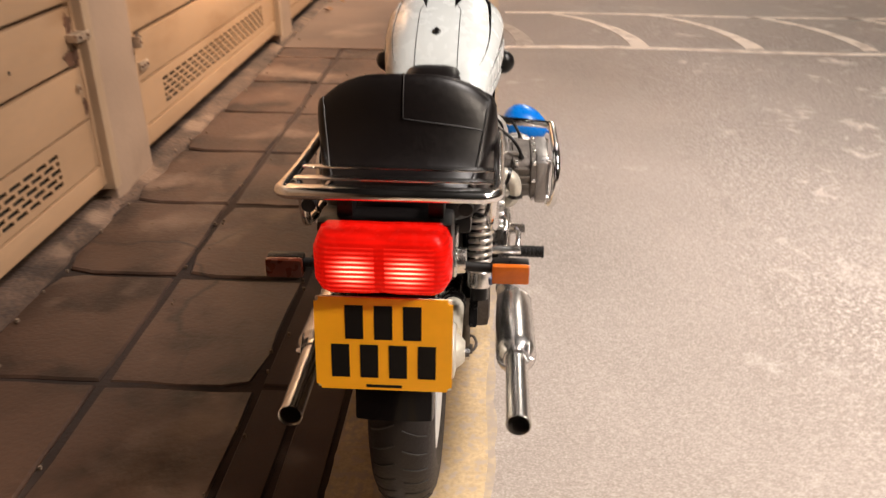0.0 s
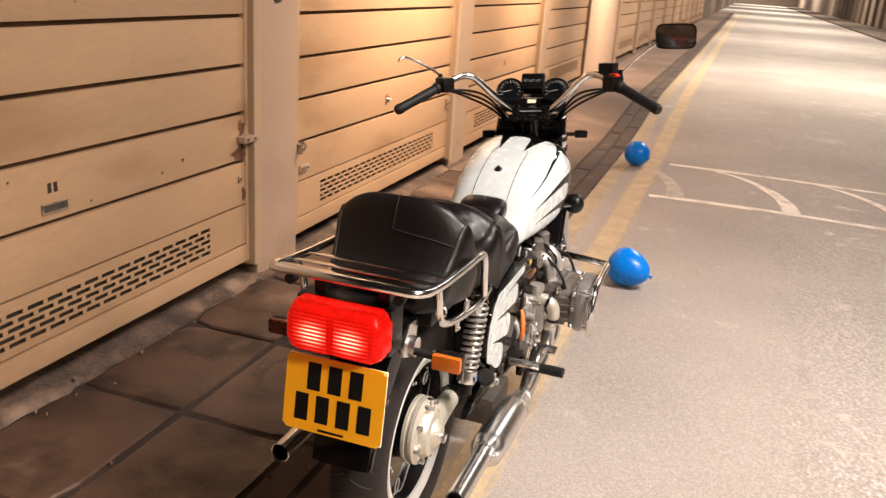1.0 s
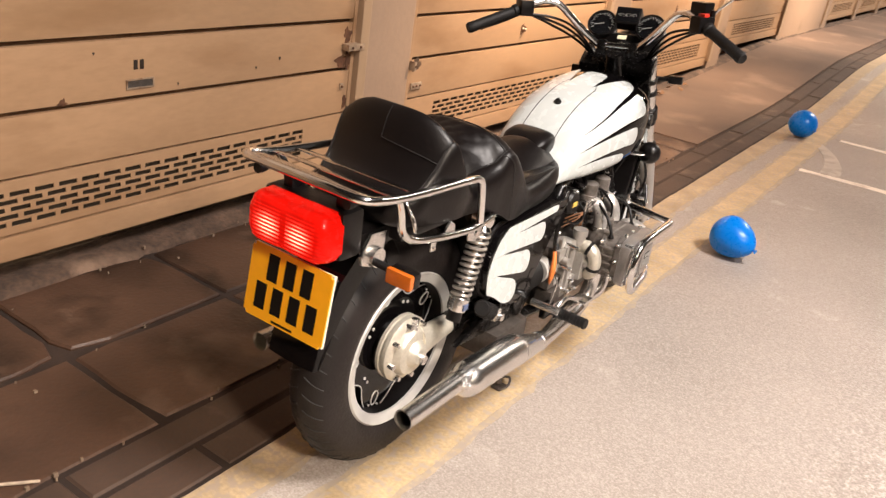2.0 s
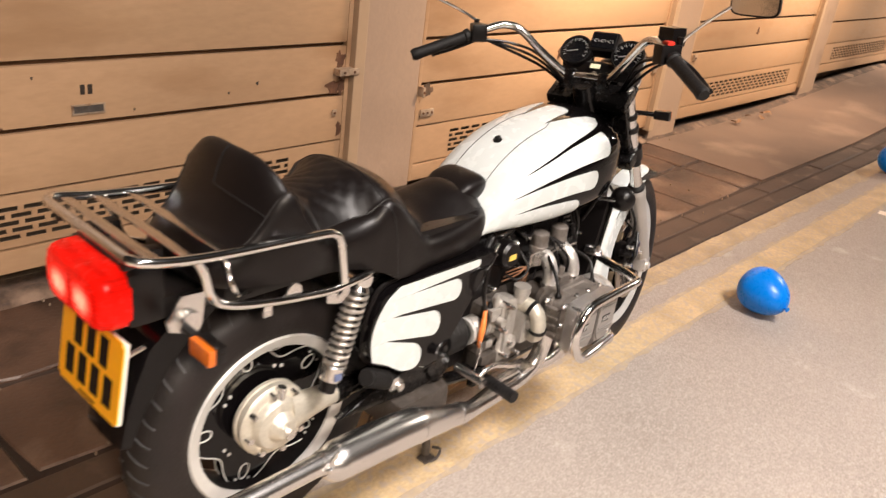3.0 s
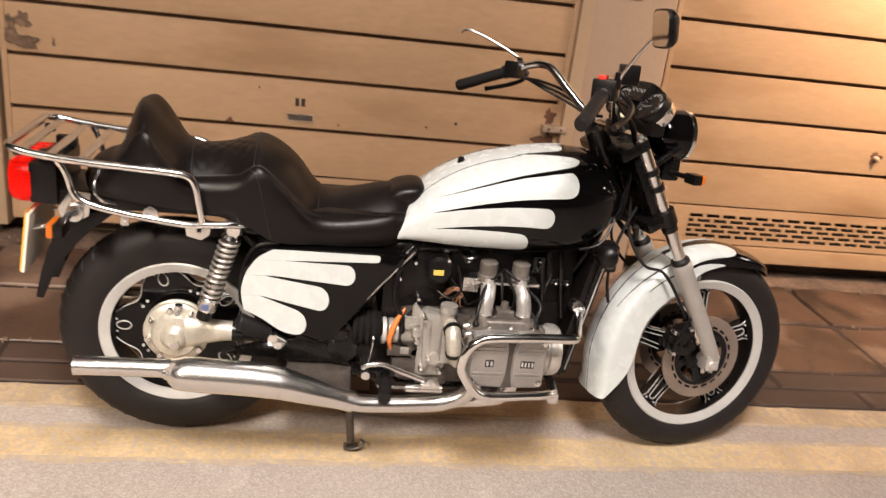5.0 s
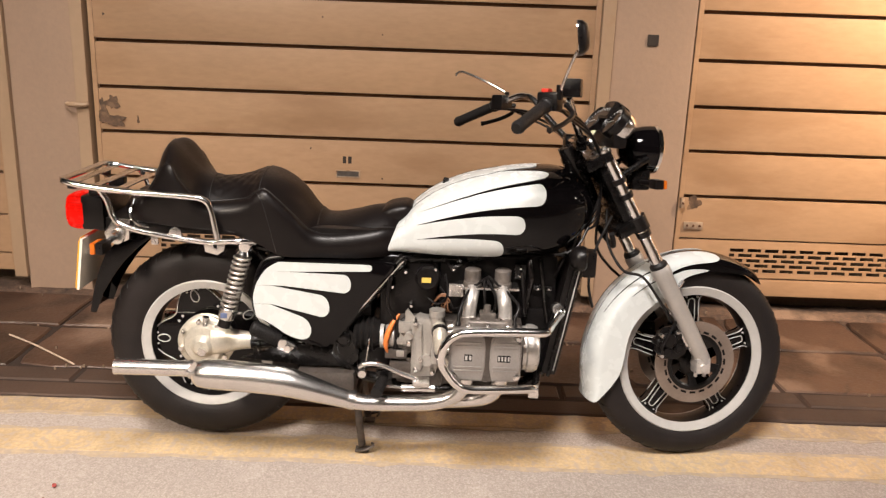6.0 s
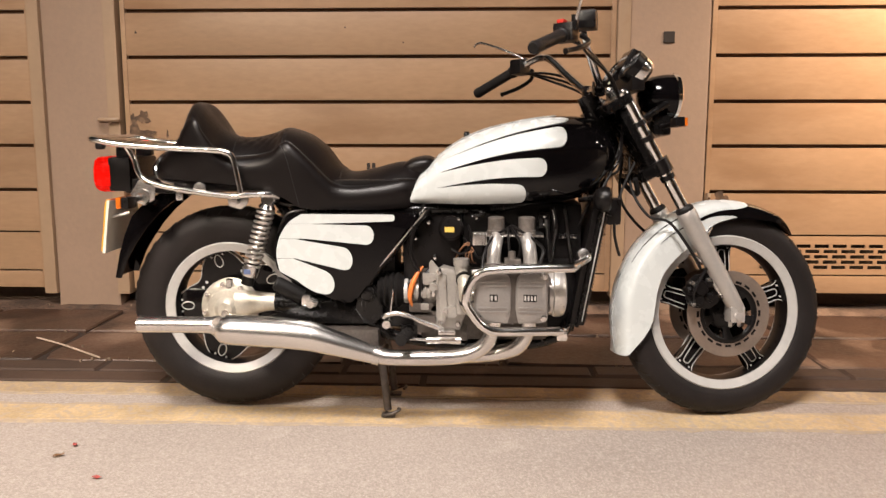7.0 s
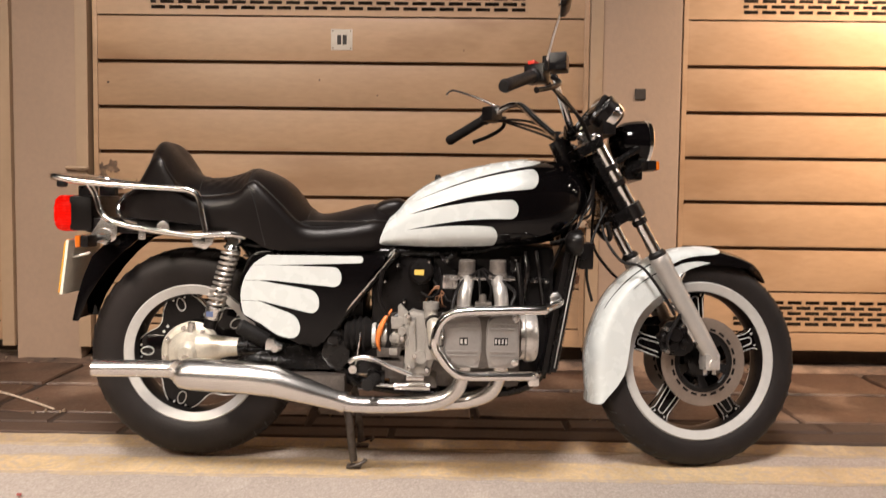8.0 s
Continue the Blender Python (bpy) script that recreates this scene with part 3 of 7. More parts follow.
# piers between the doors: each door has a steel post on its far edge, and the first ones on both edges
for k in range(-5, 15):
    y = 0.57 + DOOR_PITCH * k
    near = 0.070 if k < 1 else 0.008
    bm = boxes(((WALL - 0.10, y - 0.375, 0.0), (WALL + 0.012, y - near, 2.3)), bevel=0.008)
    tagged(thing("pier", bm, M["pillar"], kind="structure"), "cream rendered pier between two garage doors", "pier")
    posts = [(y - 0.433, y - 0.375)]
    if k < 1:
        posts.append((y - 0.070, y - 0.012))
    for a, b in posts:
        bm = boxes(((WALL - 0.06, a, 0.085 + rise(y)), (WALL + 0.036, b, 2.06 + rise(y))), bevel=0.004)
        tagged(thing("door_post", bm, M["frame"], kind="structure"), "cream painted steel door post with rust specks", "door frame")
bm = boxes(((WALL - 0.35, -14, 1.96), (WALL - 0.002, 60, 3.4)))
tagged(thing("wall_west", bm, M["wall"], kind="structure"), "cream painted wall above the garage doors", "wall")
bm = boxes(((WALL - 0.35, -14, 0.0), (WALL - 0.12, 60, 1.96)))
tagged(thing("wall_back", bm, M["far"], kind="structure"), "dark wall closing the garages", "wall")

# the far side of the lane and its ends
bm = boxes(((7.2, -14, 0), (7.6, 22, 3.6)))
tagged(thing("wall_east", bm, M["far"], kind="structure"), "dark wall along the far side of the lane", "wall")
bm = boxes(((7.2, 22, 0), (7.6, 140, 3.6)))
tagged(thing("wall_east_far", bm, M["wall"], kind="structure"), "pale painted wall further along the lane", "wall")
tagged(thing("pavement_far", ribbon(5.3, 7.2, -14, 140, 0.06, 0.12), M["far"], kind="structure"), "dark pavement along the far side of the lane", "pavement")
for k in range(18):
    bm = boxes(((7.0, 25 + 3.0 * k, 0.05), (7.2, 25.4 + 3.0 * k, 3.0)), bevel=0.02)
    tagged(thing("pier", bm, M["far"], kind="structure"), "dark pier along the far side of the lane", "pier")
bm = boxes(((-1.9, 140, 0), (7.6, 140.4, 3.6)))
tagged(thing("wall_north", bm, M["wall"], kind="structure"), "pale wall closing the far end of the lane", "wall")
bm = boxes(((-1.9, -14.4, 0), (7.6, -14, 3.6)))
tagged(thing("wall_south", bm, M["wall"], kind="structure"), "pale wall closing the near end of the lane", "wall")
bm = boxes(((WALL - 0.35, 60, 0.0), (WALL - 0.05, 140, 3.4)))
tagged(thing("wall_far_west", bm, M["far"], kind="structure"), "dark wall continuing past the garages", "wall")

# ---- motorcycle ----
C = -0.14                      # its middle plane
bike = base("motorcycle", C, 2.23, 0.0, "black touring motorcycle with white feathered paintwork, parked on its stand", "motorcycle")
REAR = Vector((C, 1.477, 0.326))
FRONT = Vector((C, 3.005, 0.319))
AXIS = Vector((0, -0.49, 0.872)).normalized()
HEAD = Vector((C, 2.596, 0.968))
STEER = Matrix.Translation(HEAD) @ Matrix.Rotation(radians(11), 4, AXIS) @ Matrix.Translation(-HEAD)


def steered(bm):
    bmesh.ops.transform(bm, matrix=STEER, verts=bm.verts[:])
    return bm


def V(x, y, z):
    """A point by its distance from the middle plane."""
    return Vector((C + x, y, z))


def group_part(name, where, parent, label=""):
    ob = new(name)
    ob.empty_display_size = 0.05
    ob.parent = parent
    ob.matrix_parent_inverse = parent.matrix_world.inverted()
    ob.matrix_basis = Matrix.Translation(where)
    bpy.context.view_layer.update()
    if label:
        ob["label"] = label
    return ob


def curve_at(table, y):
    """Smooth reading of (y, value) pairs."""
    ys = [t[0] for t in table]
    k = max(0, min(len(ys) - 2, sum(1 for q in ys if q <= y) - 1))
    y0, v0 = table[k]
    y1, v1 = table[k + 1]
    t = min(1, max(0, (y - y0) / (y1 - y0)))
    m0 = (v1 - table[k - 1][1]) / (y1 - table[k - 1][0]) if k > 0 else (v1 - v0) / (y1 - y0)
    m1 = (table[k + 2][1] - v0) / (table[k + 2][0] - y0) if k + 2 < len(table) else (v1 - v0) / (y1 - y0)
    h = y1 - y0
    return (2 * t ** 3 - 3 * t * t + 1) * v0 + (t ** 3 - 2 * t * t + t) * h * m0 + (-2 * t ** 3 + 3 * t * t) * v1 + (t ** 3 - t * t) * h * m1


class Body:
    """A rounded form along y from tables of its top, bottom and half width."""

    def __init__(self, top, bottom, half, power=2.5, low=None, far=1.0, flare=None):
        self.far, self.flare = far, flare
        self.top, self.bottom, self.half, self.power, self.low = top, bottom, half, power, low or power

    def upper(self, y):
        return self.power if isinstance(self.power, (int, float)) else curve_at(self.power, y)

    def at(self, y):
        t, b = curve_at(self.top, y), curve_at(self.bottom, y)
        return (t + b) / 2, max((t - b) / 2, 0.004), max(curve_at(self.half, y), 0.004)

    def point(self, y, a, out=0.0):
        zc, hh, hw = self.at(y)
        ca, sa = math.cos(a), math.sin(a)
        e = 2 / (self.upper(y) if sa >= 0 else self.low)
        hw *= 1.0 if ca >= 0 else self.far
        if self.flare:
            hw *= 1 + curve_at(self.flare, y) * math.copysign(abs(sa) ** e, sa)
        p = Vector((C + hw * math.copysign(abs(ca) ** e, ca), y, zc + hh * math.copysign(abs(sa) ** e, sa)))
        if out:
            n = Vector((math.copysign(abs(ca) ** (2 - e), ca) / hw, 0, math.copysign(abs(sa) ** (2 - e), sa) / hh)).normalized()
            p += n * out
        return p

    def angle(self, y, z):
        zc, hh, hw = self.at(y)
        s = max(-1, min(1, (z - zc) / hh))
        return math.copysign(math.asin(min(1, abs(s) ** ((self.upper(y) if s >= 0 else self.low) / 2))), s)

    def mesh(self, ys, n=40):
        bm = bmesh.new()
        loft(bm, [[self.point(y, 2 * math.pi * k / n) for k in range(n)] for y in ys])
        return bm


def patch(bm, f, us, nv=8):
    """A thin shell over f(u, v, out)."""
    lo, hi = [], []
    for u in us:
        lo.append([bm.verts.new(f(u, k / nv, 0.0003)) for k in range(nv + 1)])
        hi.append([bm.verts.new(f(u, k / nv, 0.0022)) for k in range(nv + 1)])
    for i in range(len(us) - 1):
        for k in range(nv):
            bm.faces.new((hi[i][k], hi[i][k + 1], hi[i + 1][k + 1], hi[i + 1][k]))
        for k in (0, nv):
            bm.faces.new((lo[i][k], hi[i][k], hi[i + 1][k], lo[i + 1][k]))
    for i in (0, len(us) - 1):
        for k in range(nv):
            bm.faces.new((lo[i][k], lo[i][k + 1], hi[i][k + 1], hi[i][k]))
    return bm


# -- tyres and wheels --
def tyre_profile(r, w, rim):
    pts = []
    for k in range(17):
        a = math.pi * (k / 16 - 0.5)
        x = math.sin(a) * w / 2
        rr = rim + (r - rim) * (0.30 + 0.70 * abs(math.cos(a)) ** 0.62)
        pts.append((rr, x))
    return [(rim - 0.004, -w * 0.36), (rim + 0.008, -w * 0.43)] + pts + [(rim + 0.008, w * 0.43), (rim - 0.004, w * 0.36)]


def make_wheel(name, o, r, w, rim, hub_r, spoke_kind, steer, label):
    go = steered if steer else (lambda b: b)
    whl = group_part(name, (STEER @ o) if steer else o, bike, label)
    bm = bmesh.new()
    lathe(bm, tyre_profile(r, w, rim), o, (1, 0, 0), 72, closed=True)
    tyre = part("tyre", go(bm), M["rubber"], whl, "black road tyre with worn tread")
    # tread bars cut as shallow raised blocks
    bm = bmesh.new()
    for k in range(44):
        a = 2 * math.pi * k / 44
        for s in (-1, 1):
            pts = []
            for j in range(4):
                q = j / 3
                x = s * (0.008 + q * w * 0.34)
                rr = rim + (r - rim) * (0.30 + 0.70 * max(0.0, 1 - (2 * x / w) ** 2) ** 0.31) + 0.0004
                b = a + s * 0.02 + q * 0.075
                pts.append(o + Vector((x, rr * math.cos(b), rr * math.sin(b))))
            tube(bm, pts, 0.0022, 4)
    part("tread_groove", go(bm), M["seam"], tyre)
    # rim: two silver side rings and a dark barrel
    for s in (-1, 1):
        bm = bmesh.new()
        x = s * w * 0.36
        lathe(bm, [(rim - 0.026, x - s * 0.014), (rim - 0.025, x + s * 0.001), (rim - 0.012, x + s * 0.006), (rim + 0.0, x + s * 0.010), (rim + 0.004, x + s * 0.006), (rim + 0.002, x - s * 0.006), (rim - 0.012, x - s * 0.014)], o, (1, 0, 0), 72, closed=True)
        part("rim", go(bm), M["rim"], whl, "silver rim ring")
    bm = bmesh.new()
    lathe(bm, [(rim - 0.025, -w * 0.34), (rim - 0.031, -0.012), (rim - 0.031, 0.012), (rim - 0.025, w * 0.34), (rim - 0.018, w * 0.34), (rim - 0.024, 0.0), (rim - 0.018, -w * 0.34)], o, (1, 0, 0), 72, closed=True)
    part("rim_well", go(bm), M["plastic"], whl)
    bm = bmesh.new()
    lathe(bm, [(0, -0.06), (hub_r * 0.6, -0.06), (hub_r, -0.045), (hub_r, 0.045), (hub_r * 0.6, 0.06), (0, 0.06)], o, (1, 0, 0), 40)
    part("hub", go(bm), M["plastic"], whl)
    ro = rim - 0.030
    for k in range(5):
        a0 = 2 * math.pi * (k + (0.0 if spoke_kind == "fork" else 0.25)) / 5
        turn = Matrix.Translation(o) @ Matrix.Rotation(a0, 4, "X")
        sp, tr = bmesh.new(), bmesh.new()
        if spoke_kind == "fork":
            side = [(-0.034, hub_r * 0.9), (-0.024, (hub_r + ro) / 2), (-0.027, ro - 0.014), (-0.037, ro + 0.004), (0.037, ro + 0.004), (0.027, ro - 0.014), (0.024, (hub_r + ro) / 2), (0.034, hub_r * 0.9)]
        else:
            # the spokes run together into a web, with a rounded window between two of them
            half = [(35.9, hub_r * 0.9), (35.9, 0.138), (32, 0.1395), (27, 0.147), (22, 0.158), (17, 0.168), (13.5, 0.175), (10.5, 0.181)]
            side = [(q * r1 * math.sin(radians(d)), r1 * math.cos(radians(d))) for q, run in ((-1, half), (1, half[::-1])) for d, r1 in run]
        prism(sp, [(-0.014, y, z) for y, z in side], (0.028, 0, 0), 0.003 if spoke_kind == "fork" else 0.0)
        bmesh.ops.transform(sp, matrix=turn, verts=sp.verts[:])
        spoke = part("spoke", go(sp), M["black_paint"], whl, smooth=spoke_kind == "fork")
        for x in (0.0152, -0.0152):
            if spoke_kind == "fork":
                h0, h1 = ro - 0.085, ro - 0.013
                tube(tr, smooth_path([(x, -0.014, h0), (x, -0.0105, h1 - 0.010), (x, -0.0075, h1 - 0.002), (x, 0, h1 + 0.001), (x, 0.0075, h1 - 0.002), (x, 0.0105, h1 - 0.010), (x, 0.014, h0)], 4), 0.0016, 6)
                for q in (-1, 1):
                    tube(tr, smooth_path([(x, q * 0.028, ro - 0.090), (x, q * 0.0245, ro - 0.030), (x, q * 0.027, ro - 0.013), (x, q * 0.033, ro - 0.003)], 4), 0.0016, 6)
            else:
                tube(tr, smooth_path([(x, (0.0125 - 0.0015 * math.sin(b)) * math.cos(b), 0.152 + 0.020 * math.sin(b)) for b in [j * math.pi / 4 for j in range(8)]], 3, closed=True), 0.0019, 6, closed=True)
                for q in (-1, 1):
                    tube(tr, smooth_path([(x, q * r1 * math.sin(radians(d)), r1 * math.cos(radians(d))) for d, r1 in half[1:]], 3), 0.0017, 6)
                    rod(tr, (x, q * 0.060, 0.100), (x * 1.15, q * 0.060, 0.100), 0.0045, 8)
            for q in (-1, 1):
                rod(tr, (x, q * 0.0185, ro - 0.007), (x * 1.2, q * 0.0185, ro - 0.007), 0.0032, 8)
        bmesh.ops.transform(tr, matrix=turn, verts=tr.verts[:])
        part_each("spoke_trim", go(tr), M["rim"], spoke, "thin bright edging on a spoke")
    return whl


rear_wheel = make_wheel("rear_wheel", REAR, 0.321, 0.128, 0.207, 0.075, "loop", False, "black alloy spoked rear wheel with silver rim")
front_wheel = make_wheel("front_wheel", FRONT, 0.321, 0.108, 0.236, 0.050, "fork", True, "black alloy spoked front wheel with silver rim")
for s in (1, -1):
    bm = bmesh.new()
    x = s * 0.066
    lathe(bm, [(0.092, x - 0.0028), (0.132, x - 0.0028), (0.132, x + 0.0028), (0.092, x + 0.0028)], FRONT, (1, 0, 0), 60, closed=True)
    disc = part("brake_disc", steered(bm), M["disc"], front_wheel, "bare steel brake disc")
    bm = bmesh.new()
    lathe(bm, [(0.078, x - 0.004), (0.0925, x - 0.0022), (0.0925, x + 0.0022), (0.080, x + 0.004), (0.074, x)], FRONT, (1, 0, 0), 48, closed=True)
    for k in range(5):
        m = Matrix.Translation(FRONT) @ Matrix.Rotation(2 * math.pi * (k + 0.5) / 5, 4, "X")
        prism(bm, [m @ Vector((x - s * 0.03 * t, y, z)) for y, z, t in ((-0.018, 0.028, 1), (-0.010, 0.052, 0.5), (-0.017, 0.079, 0), (0.017, 0.079, 0), (0.010, 0.052, 0.5), (0.018, 0.028, 1))], (s * 0.006, 0, 0))
    part("disc_carrier", steered(bm), M["plastic"], front_wheel)
    bm = bmesh.new()
    for k in range(20):
        a = 2 * math.pi * k / 20
        m = Matrix.Translation(FRONT) @ Matrix.Rotation(a, 4, "X")
        box(bm, (x - 0.0036, -0.0095, 0.0955), (x + 0.0036, 0.0095, 0.1025), 0.0, m)
    part_each("disc_slot", steered(bm), M["plate_black"], disc)

# -- final drive and rear brake --
drive = bmesh.new()
lathe(drive, [(0, 0.112), (0.022, 0.112), (0.032, 0.103), (0.038, 0.094), (0.058, 0.090), (0.064, 0.082), (0.067, 0.072), (0.080, 0.070), (0.088, 0.062), (0.088, 0.052), (0.085, 0.050), (0.085, 0.044), (0.088, 0.042), (0.088, 0.034), (0, 0.034)], REAR + Vector((0, -0.004, 0.008)), (1, 0, 0), 48)
final_drive = part("final_drive", drive, M["pale_alloy"], bike, "dull cast alloy shaft drive casing")
bm = bmesh.new()
for k in range(8):
    a = 2 * math.pi * k / 8 + 0.2
    p = REAR + Vector((0.068, -0.004 + 0.075 * math.cos(a), 0.008 + 0.075 * math.sin(a)))
    lathe(bm, [(0, 0.016), (0.0075, 0.016), (0.008, 0), (0, 0)], p, (1, 0, 0), 8)
rod(bm, REAR + Vector((0.075, 0.0, 0.060)), REAR + Vector((0.075, 0.004, 0.098)), 0.011, 10)
rod(bm, REAR + Vector((0.090, 0.0, 0.0)), REAR + Vector((0.122, 0.0, -0.002)), 0.013, 8)
part_each("bolt", bm, M["worn_chrome"], final_drive)
bm = bmesh.new()
loft(bm, [[V(0.078 + 0.026 * math.cos(b), y, z + h * math.sin(b)) for b in [j * math.pi / 8 for j in range(16)]] for y, z, h in ((1.50, 0.345, 0.050), (1.56, 0.352, 0.036), (1.60, 0.354, 0.029), (1.625, 0.354, 0.027))])
part("drive_neck", bm, M["pale_alloy"], final_drive)
bm = bmesh.new()
tube(bm, [V(0.078, 1.622, 0.354), V(0.078, 1.70, 0.352), V(0.078, 1.80, 0.350), V(0.078, 1.95, 0.352)], [0.026, 0.023, 0.030, 0.034], 16)
for y in (1.63, 1.65):
    lathe(bm, [(0.02, -0.006), (0.030, -0.005), (0.030, 0.005), (0.02, 0.006)], V(0.078, y, 0.354), (0, 1, 0), 16, closed=True)
tube(bm, [V(-0.085, 1.477, 0.33), V(-0.085, 1.95, 0.352)], 0.022, 12)
part("swing_arm", bm, M["frame_black"], bike)
bm = bmesh.new()
lathe(bm, [(0, -0.085), (0.05, -0.083), (0.075, -0.070), (0.085, -0.045), (0, -0.045)], REAR, (1, 0, 0), 40)
part("rear_disc", bm, M["dark_cast"], rear_wheel)
rod_bm = rod(bmesh.new(), REAR + Vector((-0.115, 0, 0)), REAR + Vector((-0.05, 0, 0)), 0.014, 10)
part("axle", rod_bm, M["worn_chrome"], rear_wheel)

# -- shock absorbers --
for s in (1, -1):
    top, low = V(s * 0.140, 1.628, 0.676), V(s * 0.138, 1.553, 0.420)
    d = (top - low).normalized()
    shock = part("shock_absorber", rod(bmesh.new(), low, low + d * 0.07, 0.019, 16), M["plastic"], bike, "chrome coil spring over a black damper")
    bm = rod(bmesh.new(), low + d * 0.05, low + d * 0.24, 0.012, 14)
    part("damper_rod", bm, M["worn_chrome"], shock)
    bm = bmesh.new()
    u = d.orthogonal().normalized()
    w = d.cross(u)
    n, turns = 240, 11.5
    pts = [low + d * (0.062 + 0.176 * k / n) + 0.0235 * (math.cos(2 * math.pi * turns * k / n) * u + math.sin(2 * math.pi * turns * k / n) * w) for k in range(n + 1)]
    tube(bm, pts, 0.0042, 8)
    part("spring", bm, M["spring_steel"], shock, "chrome coil spring")
    bm = bmesh.new()
    lathe(bm, [(0, 0.028), (0.024, 0.028), (0.026, 0.040), (0.026, 0.062), (0.022, 0.066), (0, 0.066)], low, d, 20)
    part("adjuster", bm, M["worn_chrome"], shock)
    bm = bmesh.new()
    box(bm, tuple(low + d * 0.045 + Vector((s * 0.024, -0.014, -0.008))), tuple(low + d * 0.045 + Vector((s * 0.0272, 0.006, 0.008))), 0.0008)
    part("sticker", bm, M["blue"], shock, "small blue sticker on the spring collar")
    bm = bmesh.new()
    lathe(bm, [(0, -0.028), (0.019, -0.028), (0.021, -0.024), (0.021, 0.012), (0.016, 0.018), (0, 0.018)], top, (s, 0, 0), 20)
    lathe(bm, [(0, 0.236), (0.020, 0.236), (0.026, 0.242), (0.020, 0.252), (0, 0.256)], low, d, 20)
    part("top_mount", bm, M["chrome"], shock)

# -- seat --
class Saddle:
    """A stepped seat: a crowned top between two seams, a sloping shoulder below each seam, upright flanks."""
    top = [(1.250, 0.780), (1.262, 0.800), (1.285, 0.815), (1.322, 0.832), (1.349, 0.880), (1.366, 0.932), (1.381, 0.958), (1.394, 0.965), (1.412, 0.953), (1.440, 0.919), (1.466, 0.886), (1.494, 0.866), (1.53, 0.858), (1.59, 0.864), (1.64, 0.879), (1.663, 0.887), (1.70, 0.879), (1.748, 0.856), (1.784, 0.825), (1.826, 0.773), (1.86, 0.754), (1.93, 0.765), (2.01, 0.785), (2.05, 0.780), (2.085, 0.765), (2.10, 0.735)]
    seam = [(1.250, 0.770), (1.275, 0.790), (1.31, 0.808), (1.340, 0.850), (1.358, 0.892), (1.372, 0.912), (1.386, 0.912), (1.408, 0.874), (1.450, 0.828), (1.495, 0.806), (1.53, 0.803), (1.589, 0.808), (1.640, 0.820), (1.668, 0.843), (1.690, 0.848), (1.715, 0.830), (1.768, 0.778), (1.817, 0.728), (1.866, 0.719), (1.964, 0.729), (2.032, 0.738), (2.08, 0.730), (2.10, 0.710)]
    low = [(1.250, 0.760), (1.264, 0.737), (1.31, 0.730), (1.36, 0.726), (1.42, 0.722), (1.52, 0.713), (1.613, 0.698), (1.68, 0.674), (1.728, 0.648), (1.80, 0.642), (2.03, 0.646), (2.10, 0.675)]
    half = [(1.250, 0.060), (1.268, 0.105), (1.30, 0.138), (1.34, 0.152), (1.385, 0.166), (1.43, 0.168), (1.50, 0.160), (1.58, 0.156), (1.66, 0.162), (1.72, 0.166), (1.78, 0.160), (1.84, 0.152), (1.92, 0.147), (2.0, 0.138), (2.05, 0.124), (2.10, 0.085)]
    inset = [(1.250, 0.010), (1.30, 0.016), (1.36, 0.014), (1.42, 0.018), (1.50, 0.036), (1.60, 0.040), (1.66, 0.024), (1.75, 0.022), (1.82, 0.026), (1.90, 0.034), (2.0, 0.034), (2.10, 0.012)]
    crown = [(1.250, 2.6), (1.34, 3.2), (1.39, 3.4), (1.45, 2.8), (1.54, 2.2), (1.64, 2.6), (1.70, 3.2), (1.78, 2.6), (1.86, 2.2), (2.10, 2.2)]
    wrap = [(1.250, 0.0), (1.32, 0.018), (1.38, 0.040), (1.44, 0.036), (1.52, 0.010), (1.57, 0.0), (2.10, 0.0)]

    def point(self, y, u, side=1, out=0.0):
        """u: 0 to 1 over the crown, to 2 down the shoulder, to 3 down the flank, to 4 underneath."""
        t, b, hw = curve_at(self.top, y), curve_at(self.low, y), curve_at(self.half, y)
        sm = min(curve_at(self.seam, y), t - 0.004)
        sm = max(sm, b + 0.012)
        xs = hw - curve_at(self.inset, y)
        sh = max(b + 0.008, sm - 0.034)
        if u <= 1:
            x, z = xs * u, t - (t - sm) * u ** curve_at(self.crown, y)
            if 1.515 < y < 1.668 and u < 0.92:
                p, q = (y + x * 0.95) / 0.040, (y - x * 0.95) / 0.040
                edge = min(1, (y - 1.515) / 0.01, (1.668 - y) / 0.01, (0.92 - u) / 0.06)
                z += 0.0028 * edge * (abs(math.sin(math.pi * p) * math.sin(math.pi * q)) ** 0.45 - 0.55)
        elif u <= 2:
            k = u - 1
            x, z = xs + (hw - xs) * math.sin(k * math.pi / 2) ** 0.85, sm - (sm - sh) * (1 - math.cos(k * math.pi / 2)) ** 0.9
        elif u <= 3:
            k = u - 2
            x, z = hw - 0.010 * k * k, sh + (b + 0.006 - sh) * k
        else:
            k = u - 3
            x, z = (hw - 0.010) * (1 - k) - 0.004 * math.sin(k * math.pi) , b + 0.006 * (1 - k) ** 3
        y2 = y + curve_at(self.wrap, y) * (x / hw) ** 2
        if out:
            x, z = x + out * (0.3 if u < 1 else 0.9), z + out * (1.0 if u < 1.4 else 0.2)
        return Vector((C + side * x, y2, z))

    def mesh(self, ys):
        us = [k / 18 for k in range(19)] + [1.08, 1.3, 1.6, 2.0, 2.3, 2.65, 3.0, 3.5, 4.0]
        bm = bmesh.new()
        loft(bm, [[self.point(y, u, 1) for u in us] + [self.point(y, u, -1) for u in us[-2:0:-1]] for y in ys])
        return bm


